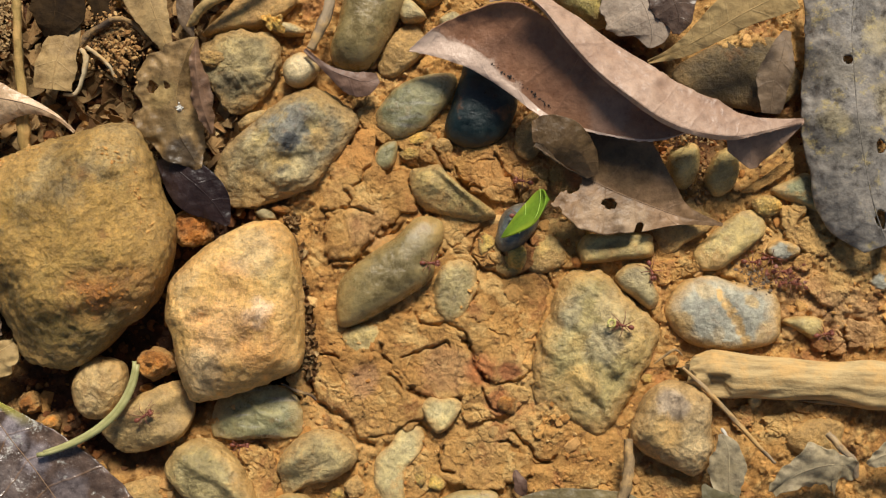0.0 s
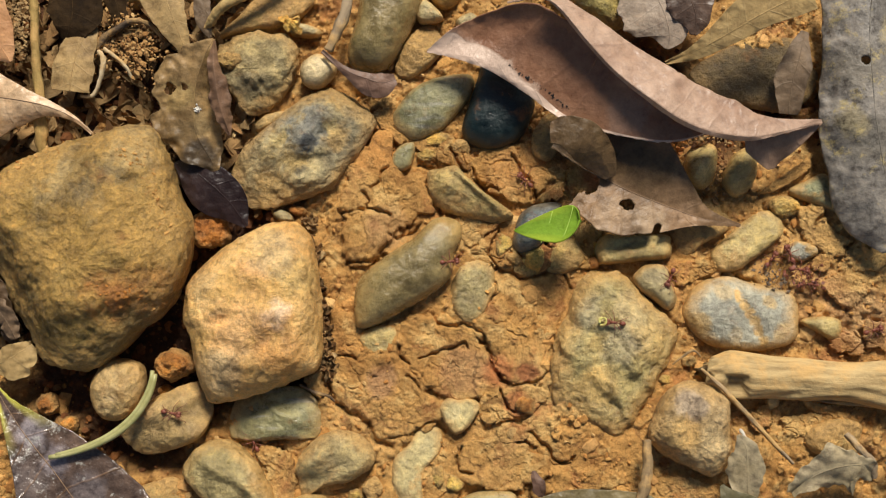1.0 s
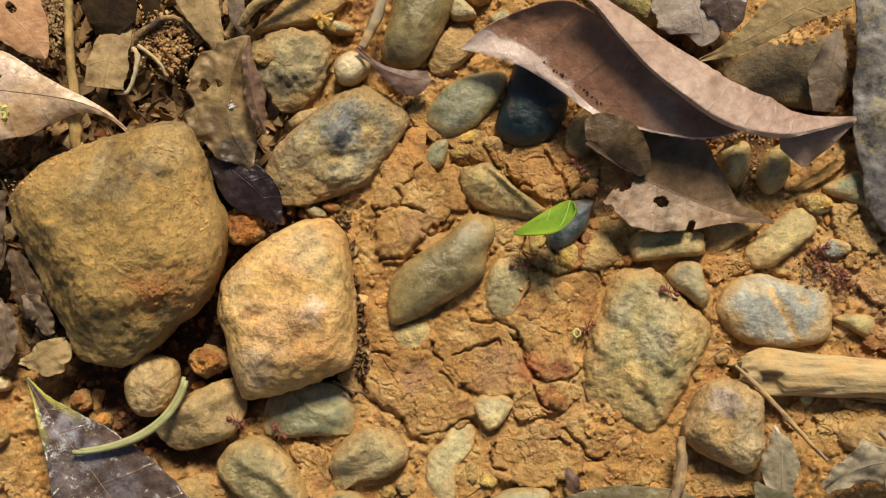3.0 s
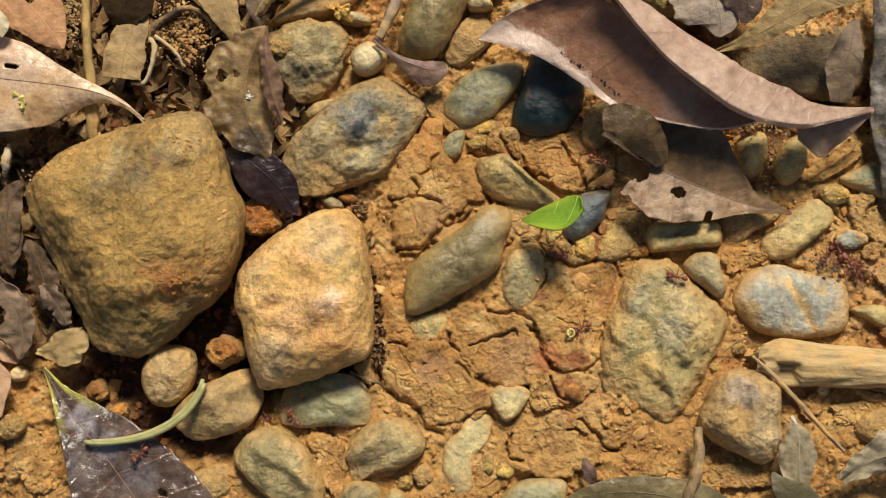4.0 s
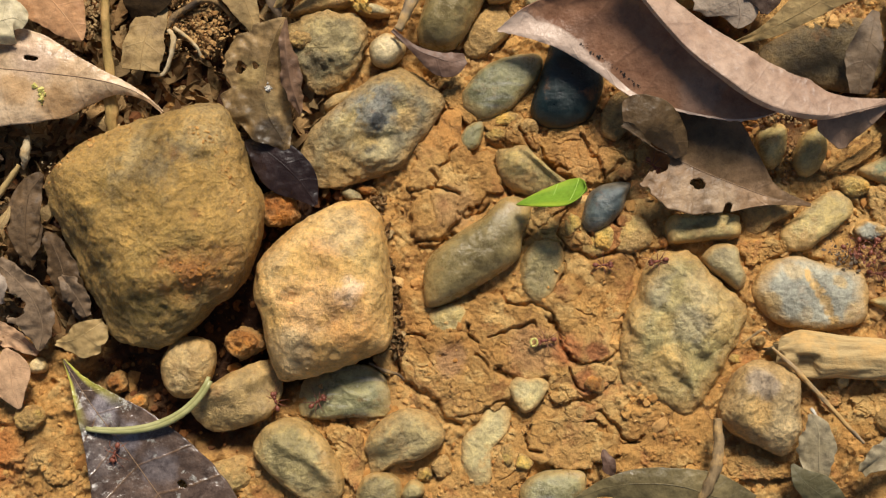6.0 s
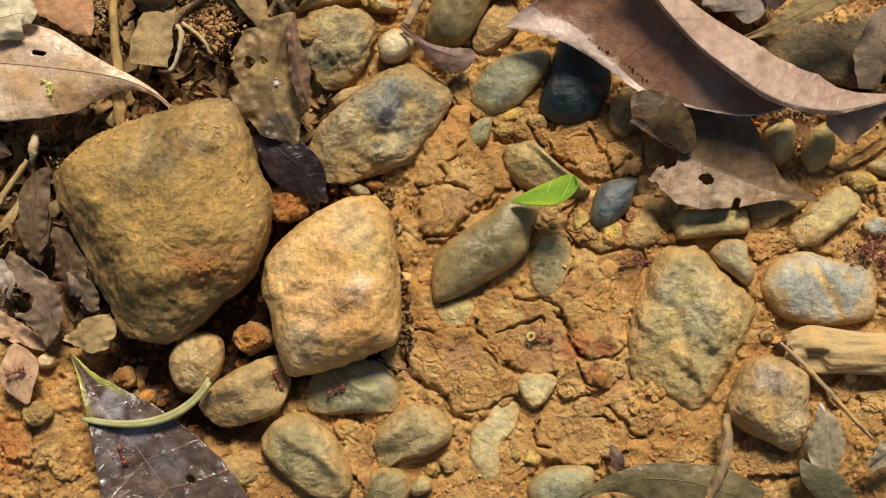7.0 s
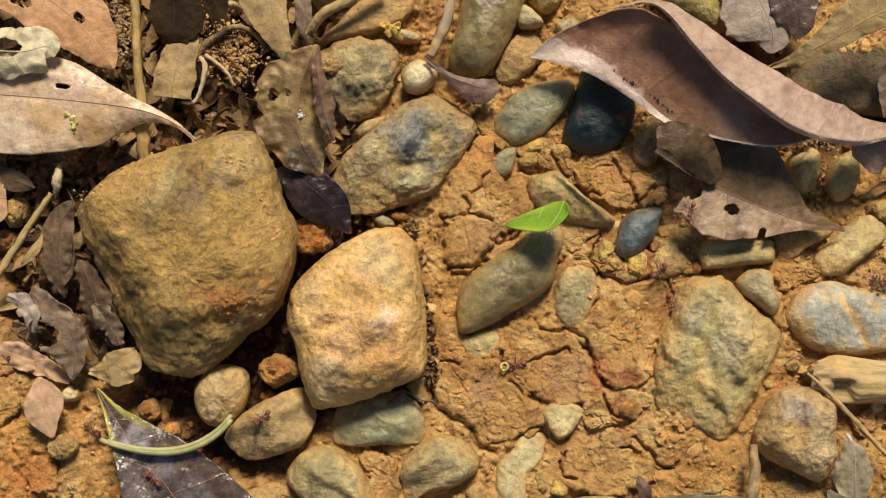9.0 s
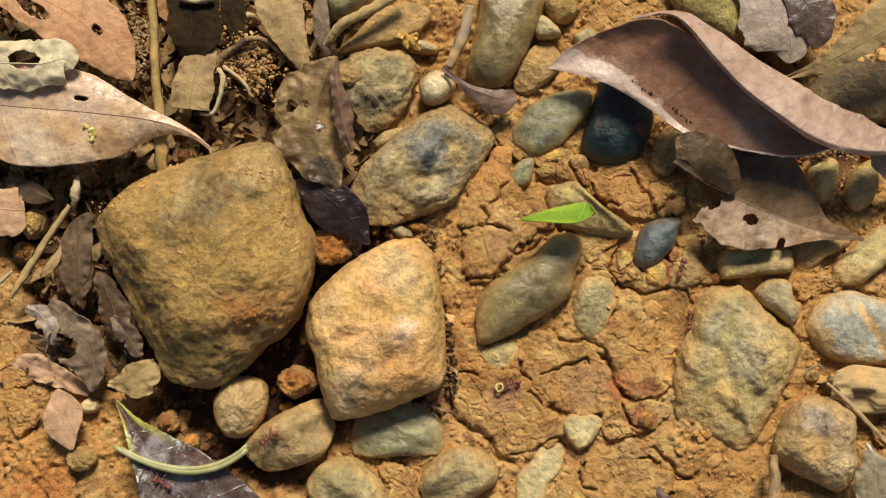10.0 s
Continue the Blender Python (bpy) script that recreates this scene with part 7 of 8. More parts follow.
twig("twig", [(-77.9, 45.9, 1.0, 0.25), (-77.8, 44.3, 1.8, 0.80), (-78.0, 42.1, 1.8, 1.00), (-78.5, 40.3, 1.0, 0.50), (-78.9, 39.4, 0.3, 0.20)], W_PALE, "pale stub of a stem in dark litter", 409)
twig("twig", [(54.6, -9.7, 3.0, 0.80), (54.6, -14.4, 4.0, 1.00), (53.9, -17.9, 5.0, 1.10), (52.2, -22.1, 5.0, 0.90), (50.5, -25.7, 4.0, 0.70)], W_BARK, "forked grey-brown twig beside a stone", 410)
twig("twig", [(91.3, -8.8, 4.0, 0.60), (93.2, -11.2, 5.0, 0.70), (95.8, -14.0, 4.5, 0.60), (96.4, -17.0, 3.0, 0.50)], W_GREY, "thin grey twig on dead leaves", 411)
twig("twig", [(-89.9, 27.2, 3.0, 0.25), (-92.6, 25.2, 2.0, 0.45), (-95.4, 23.0, 1.0, 0.45)], W_PALE, "thin pale grey straw in dark litter", 412)
twig("twig", [(-57.2, 80.2, 4.0, 0.50), (-54.0, 79.4, 4.0, 0.60), (-50.3, 79.9, 4.0, 0.50)], W_PALE, "small cream curled bract at the litter edge", 413)
twig("twig", [(-51.2, 66.2, 1.0, 0.50), (-48.4, 69.2, 2.0, 0.70), (-44.6, 71.3, 2.5, 0.50)], W_DARK, "dark rotten leaf stalk", 414)
twig("twig", [(-10.9, 1.1, 0.5, 0.2), (-7.9, -0.4, 0.6, 0.3), (-5.5, -1.1, 0.3, 0.3), (-4.3, -2.2, -0.5, 0.2)], W_DARK, "short dark twig under the orange stone", 416)
twig("twig", [(60.1, 4.2, 0.5, 0.15), (63.8, 6.8, 0.8, 0.25), (65.5, 5.7, 0.4, 0.15)], W_BARK, "tiny brown twig at the broken stick", 417)
twig("splinter", [(72.0, -7.8, 3.0, 0.30), (72.6, -8.9, 3.0, 0.35), (73.4, -10.2, 2.5, 0.20)], W_WHITE, "tiny white splinter beside a stone", 415)


def log(at, length, radius, turn):
    """A barkless broken stick with a split end, flutes and a hollow."""
    bm, rings, n, sides = bmesh.new(), [], 130, 72
    for i in range(n):
        u = i / (n - 1)
        ring = []
        for k in range(sides):
            a = 2 * math.pi * k / sides
            r = radius * (1 + 0.10 * math.sin(u * 9 + 1) + 0.05 * math.sin(u * 23))
            r *= 1 + 0.10 * noise.noise(Vector((u * 4, math.cos(a) * 2.2, math.sin(a) * 2.2))) + 0.05 * noise.noise(Vector((u * 9, math.cos(a) * 7, math.sin(a) * 7)))
            into = min(1.0, max(0.0, (0.135 - u) / 0.03)) * min(1.0, max(0.0, (u - 0.04) / 0.03)) * min(1.0, max(0.0, (0.05 - math.sin(a)) / 0.12)) * min(1.0, max(0.0, (math.sin(a) + 0.96) / 0.1))
            r *= 1 - 0.6 * into * (1 if math.cos(a) > 0 else 0)
            r *= 1 - 0.06 * max(0.0, math.sin(u * 31 + 2 * math.sin(a * 3))) * max(0.0, math.cos(a * 2 + 1.2)) - 0.02 * math.cos(a * 9 + 3 * noise.noise(Vector((u * 3, 0, 0))))
            x = u * length + (4.5 * noise.noise(Vector((math.cos(a) * 1.6, math.sin(a) * 1.6, 5))) + 1.5 * noise.noise(Vector((math.cos(a) * 6, math.sin(a) * 6, 2)))) * max(0.0, 1 - u / 0.05)
            r *= 0.72 + 0.28 * min(1.0, u / 0.07)
            ring.append(bm.verts.new(Vector((x, r * math.sin(a), r * math.cos(a) * 0.75)) * MM))
        rings.append(ring)
    for r, q in zip(rings, rings[1:]):
        for k in range(sides):
            bm.faces.new((r[k], q[k], q[(k + 1) % sides], r[(k + 1) % sides]))
    bm.faces.new(list(reversed(rings[0])))
    bm.faces.new(rings[-1])
    bmesh.ops.recalc_face_normals(bm, faces=bm.faces)
    ob = part("broken_stick", bm, W_LOG)
    strip = [(0.36 * length + 0.45 * length * s, -radius * 0.93 - 0.15 * math.sin(7 * s), -0.9, 0.55 * math.sin(math.pi * (0.06 + 0.9 * s)) + 0.12) for s in np.linspace(0, 1, 16)]
    part("bark_strip", tube(strip, 8, 0.8, 5), W_BARK, ob, "dark remnant of bark")
    part("splinter", tube([(-1.4, 1.6, 0.9, 0.08), (0.6, 1.9, 1.2, 0.4), (3.5, 2.1, 1.4, 0.6), (7, 2.2, 1.5, 0.2)], 7, 0.6, 8), W_LOG, ob)
    ob.location, ob.rotation_euler = [c * MM for c in at], (0, 0, radians(turn))
    return tagged(ob, "bleached barkless broken stick with a hollow split end", "stick")


log((67, 2.4, 0.2), 54.5, 4.1, -4)

# ---- loose crumbs ----
BOX = (-112, 120, -60, 98)
crumbs("clay_crumbs", 17000, 21, BOX, (0.07, 0.55), CRUMB, lambda x, y: (1 - soil_at(x, y)) * (0.2 + max(0, noise.noise(Vector((x * 0.12, y * 0.12, 9))))), "ochre crumbs of dry clay strewn on the ground")
crumbs("humus_crumbs", 5200, 22, BOX, (0.15, 1.6), HUMUS, lambda x, y: soil_at(x, y) ** 2, "dark red-brown granules of humus between stones", 0.2)


def litter(count, seed, label, box, sizes, wanted):
    """Small scraps of rotten leaf lying at all angles in the dark soil: one joined mesh."""
    rng = np.random.default_rng(seed)
    verts, faces = [], []
    made = 0
    while made < count:
        x, y = rng.uniform(box[0], box[1]), rng.uniform(box[2], box[3])
        if not wanted(x, y):
            continue
        lx, ly = rng.uniform(0.25, 1.0) * sizes[0], rng.uniform(0.22, 1.0) * sizes[1]
        turn = np.array(Euler((rng.normal(0, 0.5), rng.normal(0, 0.5), rng.uniform(0, 6.28))).to_matrix())
        bend, k0 = rng.uniform(-0.25, 0.25), len(verts)
        for i in range(5):
            u = i / 2 - 1
            wdt = ly * (1 - 0.75 * u * u) * rng.uniform(0.75, 1.15)
            for side, drop in ((-1, 0), (1, 0), (1, -0.18), (-1, -0.18)):
                verts.append((np.array((u * lx, side * wdt, bend * u * u * lx + drop)) @ turn.T + (x, y, ground_z(x, y) + 0.7 + rng.random() * 1.6)) * MM)
        for i in range(4):
            a = k0 + 4 * i
            for j in range(4):
                faces.append((a + j, a + (j + 1) % 4, a + 4 + (j + 1) % 4, a + 4 + j))
        faces.append((k0, k0 + 3, k0 + 2, k0 + 1))
        faces.append((k0 + 16, k0 + 17, k0 + 18, k0 + 19))
        made += 1
    me = bpy.data.meshes.new("leaf_litter")
    me.from_pydata([tuple(q) for q in verts], [], faces)
    me.materials.append(LITTER)
    return tagged(new("leaf_litter", me), label, "leaf litter", kind="stuff")


litter(1250, 31, "brown rotten scraps of leaf in dark soil", (-110, -18, 6, 98), (5.0, 2.2), lambda x, y: not (y < 62 - 0.9 * (x + 100) * 0.35 and x > -62) and soil_at(x, y) >= 0.6)
litter(170, 32, "small tan and dark scraps of leaf beside the orange stone", (-10.5, -4.5, 2, 34), (1.9, 1.0), lambda x, y: abs(x + 10.4 - 0.15 * (34 - y)) < 1.7)


crumbs("clay_flakes", 1700, 23, BOX, (0.45, 2.0), CRUMB, lambda x, y: (1 - soil_at(x, y)) * (0.25 + 0.75 * max(0, noise.noise(Vector((x * 0.08, y * 0.08, 2))))), "flat ochre flakes of dried clay", 0.85, 0.4)

# ---- clay plates of the ground ----
clay_plate((2.1, 9.9, -2.6), 1.3, [(-6.8, 3.1), (-3.1, 4.5), (-0.2, 1.5), (5.7, 3.3), (6.8, -1.2), (5.6, -4.1), (-1.0, -4.7), (-6.9, -2.4)], 201)
clay_plate((4.7, -1.2, -2.6), 1.3, [(-9.8, 7.8), (-3.6, 6.0), (3.8, 6.6), (6.6, 2.6), (11.0, -1.2), (10.1, -5.5), (2.0, -9.2), (-3.1, -6.8), (-7.4, -2.4), (-9.6, 2.0)], 202)
clay_plate((18.1, 5.2, -2.6), 1.3, [(-8.6, 7.6), (-3.5, 8.6), (2.3, 7.0), (6.6, 2.6), (9.4, -3.3), (6.4, -6.2), (4.1, -7.6), (-1.0, -6.8), (-6.7, -3.1), (-9.0, 1.3)], 203)
clay_plate((32.1, 10.5, -2.6), 1.3, [(-10.1, 1.7), (-6.5, 4.5), (1.0, 11.1), (8.4, 11.7), (7.5, 5.8), (4.6, -3.0), (3.2, -8.8), (1.1, -10.4), (-3.2, -9.1), (-6.0, -3.5)], 204)
clay_plate((26.1, -3.0, -2.6), 0.9, [(-2.4, 0.5), (-0.1, 4.0), (2.6, 3.4), (3.4, -2.4), (-0.3, -3.8), (-3.2, -1.6)], 205)
clay_plate((32.5, -2.2, -2.6), 1.6, [(-3.5, 2.9), (1.5, 2.5), (3.7, 1.0), (2.8, -1.2), (-0.9, -3.3), (-3.6, -1.8)], 206)
clay_plate((29.8, -8.8, -2.6), 1.5, [(-2.6, 1.2), (1.1, 1.9), (2.8, 0.0), (1.0, -1.7), (-2.3, -1.3)], 207)
clay_plate((38.9, -9.4, -2.6), 1.3, [(-5.5, 2.5), (-0.8, 4.6), (4.2, 1.6), (4.9, -1.3), (0.4, -4.8), (-3.2, -2.6)], 208)
clay_plate((27.2, -14.1, -2.6), 1.3, [(-7.8, 3.0), (-0.8, 4.0), (6.4, 2.1), (9.2, -0.1), (6.2, -4.3), (-5.4, -4.2), (-7.9, -0.6)], 209)
clay_plate((46.8, -15.5, -2.6), 0.9, [(-6.0, 1.2), (1.3, 4.0), (4.8, 1.1), (4.6, -3.2), (-4.7, -3.1)], 210)
clay_plate((5.9, 36.9, -2.6), 1.8, [(-7.3, 5.8), (-1.6, 13.0), (1.2, 12.9), (1.1, 7.9), (3.2, 5.1), (7.6, 3.9), (8.6, -2.3), (5.8, -3.3), (1.9, -6.6), (-0.4, -9.8), (-4.3, -12.8), (-7.8, -11.9), (-8.3, -1.9)], 211)
clay_plate((28.7, 40.7, -2.6), 1.5, [(-6.4, 4.1), (0.7, 5.9), (5.0, 0.5), (6.0, -4.0), (3.4, -4.7), (-2.5, -2.7), (-6.1, 0.8)], 212)
clay_plate((37.4, 39.2, -2.6), 1.5, [(-3.4, 2.8), (2.2, 3.4), (3.2, 0.4), (2.4, -2.5), (-1.7, -3.2), (-2.7, -0.9)], 213)
clay_plate((44.3, 39.9, -2.6), 1.2, [(-3.3, 1.9), (1.2, 2.6), (3.7, -0.4), (1.0, -2.3), (-2.6, -1.8)], 214)
clay_plate((17.8, 45.3, -2.6), 1.3, [(-5.8, 2.8), (0.5, 3.0), (4.1, -0.1), (4.1, -3.1), (1.1, -1.9), (-4.0, -0.7)], 215)
clay_plate((64.6, 21.8, -2.6), 1.3, [(-3.3, 1.5), (3.3, 2.2), (4.1, -0.0), (-1.2, -2.3), (-3.0, -1.4)], 216)
clay_plate((25.6, 25.0, -2.6), 1.1, [(-4.2, 0.6), (0.8, 4.9), (3.5, 3.2), (4.5, -0.6), (1.2, -1.7), (-2.1, -3.8), (-3.7, -2.7)], 217)
clay_plate((20.8, 30.3, -2.6), 0.9, [(-5.3, -0.2), (-1.4, 2.5), (3.0, 4.1), (5.7, 0.7), (1.8, -2.5), (-3.8, -4.6)], 218)
clay_plate((34.2, 24.9, -2.6), 1.3, [(-3.5, 1.9), (0.6, 3.3), (3.5, 0.3), (1.2, -3.0), (-1.8, -2.6)], 219)
clay_plate((40.0, 25.5, -2.6), 1.6, [(-3.0, 2.7), (0.7, 4.1), (3.5, 1.1), (4.2, -1.9), (-1.0, -2.9), (-4.3, -3.2)], 220)
clay_plate((90.0, 29.4, -2.6), 1.4, [(-3.8, 4.3), (-0.3, 5.2), (1.0, 0.7), (4.9, -1.8), (3.3, -4.3), (-0.6, -3.8), (-4.5, -0.2)], 221)
clay_plate((89.5, 23.1, -2.6), 1.0, [(-2.1, 0.5), (1.9, 2.0), (1.3, -1.0), (-1.2, -1.5)], 222)
clay_plate((83.9, 40.4, -2.6), 1.5, [(-5.0, -2.6), (2.1, 2.3), (4.2, 4.3), (3.6, 1.3), (-1.0, -2.2), (-4.0, -3.2)], 223)
clay_plate((16.5, -17.5, -2.6), 1.0, [(-3.9, 1.5), (1.2, 5.8), (3.6, 1.5), (1.7, -3.5), (-2.7, -5.3)], 224)
clay_plate((-15.1, -16.7, -2.6), 1.4, [(-4.4, 4.9), (0.1, 5.5), (2.6, 2.7), (2.9, -2.3), (1.9, -7.3), (-0.6, -4.2), (-2.5, 0.8)], 225)
clay_plate((-8.0, 1.0, -2.6), 1.2, [(-2.3, 1.2), (1.2, 2.8), (2.1, -1.3), (0.9, -2.6), (-2.0, -0.1)], 226)
clay_plate((76.8, -6.3, -2.6), 1, [(-2.1, 1.7), (1.2, 2.2), (2.6, -0.7), (0.1, -2.6), (-1.7, -0.7)], 227)
clay_plate((84.8, -7.3, -2.6), 0.9, [(-3.5, 1.2), (2.7, 2.1), (3.6, 0.2), (-0.3, -2.2), (-2.6, -1.2)], 228)
clay_plate((63.4, -19.4, -2.6), 1, [(-5.8, 2.1), (0.9, 1.6), (4.7, 0.1), (5.1, -1.9), (-4.9, -1.9)], 229)
clay_plate((7.9, 51.7, -2.6), 1.2, [(-4.1, 2.2), (1.0, 3.7), (3.7, -0.3), (1.9, -4.1), (-2.5, -1.5)], 230)
clay_plate((98.1, 24.5, -2.6), 1.0, [(-2.7, 2.0), (1.3, 3.0), (4.1, 0.5), (2.5, -2.5), (-1.4, -2.5), (-3.8, -0.5)], 231)
clay_plate((94.0, 18.5, -2.6), 0.9, [(-3.8, 1.6), (0.2, 3.1), (4.1, 0.6), (2.0, -2.9), (-2.4, -2.4)], 232)
clay_plate((94.1, 7.6, -2.6), 1.0, [(-3.3, 1.1), (1.0, 2.5), (3.3, 0.1), (1.4, -2.3), (-2.4, -1.3)], 233)
clay_plate((100.5, 9.1, -2.6), 0.9, [(-3.8, 2.0), (0.9, 2.4), (3.7, -0.0), (1.7, -2.9), (-2.5, -1.4)], 234)
clay_plate((92.9, -4.6, -2.6), 0.8, [(-8.2, 1.8), (-2.5, 0.8), (3.2, 0.8), (6.9, -0.7), (4.1, -1.6), (-3.5, -1.1)], 235)
clay_plate((37.8, -8.3, -2.6), 1.1, [(-6.3, 1.5), (-1.2, 4.6), (3.7, 2.7), (6.8, 0.2), (3.6, -3.5), (-1.4, -4.1), (-5.1, -1.6)], 236)
clay_plate((46.0, -15.6, -2.6), 1.0, [(-4.7, 2.0), (1.6, 4.4), (4.0, 0.1), (2.6, -3.6), (-3.5, -3.0)], 237)
clay_plate((3.8, -4.9, -2.6), 1.0, [(-1.7, 2.7), (1.4, 3.3), (1.4, -1.7), (-1.1, -4.2)], 238)
clay_plate((-81.7, -15.0, -2.6), 1.0, [(-2.4, 2.5), (1.5, 3.1), (3.5, -0.6), (0.3, -3.2), (-2.9, -1.9)], 239)
clay_plate((-72.5, -18.6, -2.6), 1.0, [(-3.1, 1.6), (0.1, 3.5), (2.7, 1.0), (2.1, -3.4), (-1.8, -2.8)], 240)
clay_plate((-89.4, 0.4, -2.6), 1.0, [(-3.7, 2.8), (1.9, 3.8), (3.1, -1.7), (-1.3, -4.9)], 241)
clay_plate((-91.1, 7.2, -2.6), 0.9, [(-2.5, 2.3), (2.1, 3.0), (3.7, -0.8), (-0.1, -3.0), (-3.2, -1.4)], 242)
clay_plate((2.1, 40.8, -2.6), 1.1, [(-3.7, 0.0), (0.0, 5.3), (3.0, 2.2), (2.2, -2.3), (-1.5, -5.2)], 243)


# ---- ants and what they carry ----
def ball(bm, at, size, turn=(0, 0, 0), seg=14):
    m = Matrix.LocRotScale(Vector(at) * MM, Euler([radians(a) for a in turn]), Vector(size) * MM)
    bmesh.ops.create_uvsphere(bm, u_segments=seg, v_segments=seg // 2 + 2, radius=1, matrix=m)


LEGS = [(0.75, 38, 1), (0.25, 88, 1), (-0.25, 140, 1), (0.75, -38, -1), (0.25, -88, -1), (-0.25, -140, -1)]


def ant(label):
    """A long-legged reddish leaf-cutting ant facing +x, its feet at z = 0, about 6 mm long."""
    thing = new("ant")
    tagged(thing, label, "ant", "ants on the trail")
    bm = bmesh.new()
    ball(bm, (1.95, 0.28, 1.5), (0.62, 0.55, 0.5), (0, 12, 10))
    ball(bm, (1.95, -0.28, 1.5), (0.62, 0.55, 0.5), (0, 12, -10))
    for s in (1, -1):
        ball(bm, (2.2, 0.62 * s, 1.62), (0.12, 0.12, 0.12), seg=8)
        ball(bm, (1.5, 0.4 * s, 1.95), (0.10, 0.08, 0.28), (0, -30, 0), 8)
    part("head", bm, ANT, thing)
    bm = bmesh.new()
    for s in (1, -1):
        ball(bm, (2.62, 0.2 * s, 1.28), (0.32, 0.1, 0.12), (0, 15, -28 * s), 8)
    part("mandibles", bm, ANT_LEG, thing)
    bm = bmesh.new()
    ball(bm, (0.95, 0, 1.55), (0.55, 0.42, 0.42))
    ball(bm, (0.25, 0, 1.45), (0.62, 0.34, 0.36), (0, 8, 0))
    for s in (1, -1):
        ball(bm, (1.0, 0.3 * s, 2.02), (0.08, 0.08, 0.26), (20 * s, 10, 0), 8)
        ball(bm, (-0.2, 0.2 * s, 1.85), (0.08, 0.07, 0.28), (20 * s, -40, 0), 8)
    part("thorax", bm, ANT, thing)
    bm = bmesh.new()
    ball(bm, (-0.6, 0, 1.3), (0.26, 0.17, 0.22))
    ball(bm, (-0.98, 0, 1.32), (0.2, 0.24, 0.24))
    part("waist", bm, ANT_LEG, thing)
    bm = bmesh.new()
    ball(bm, (-1.75, 0, 1.4), (0.78, 0.6, 0.58), (0, -8, 0), 18)
    part("gaster", bm, ANT, thing)
    for s in (1, -1):
        part("antenna", tube([(2.3, 0.25 * s, 1.75, 0.06), (2.75, 0.75 * s, 2.25, 0.055), (3.1, 1.05 * s, 2.35, 0.05), (3.6, 1.2 * s, 1.9, 0.06), (4.1, 1.15 * s, 1.45, 0.05)], 6), ANT_LEG, thing)
    for x, a, s in LEGS:
        leg = part("leg", tube([(0, 0, 0, 0.10), (0.35, 0, 0.1, 0.11), (1.3, 0, 0.95, 0.10), (1.75, 0, 0.9, 0.075), (2.5, 0, -0.45, 0.065), (2.9, 0, -1.18, 0.05), (3.5, 0, -1.3, 0.04)], 6), ANT_LEG, thing)
        leg.location, leg.rotation_euler = (x * MM, 0.22 * s * MM, 1.3 * MM), (0, 0, radians(a))
    return thing


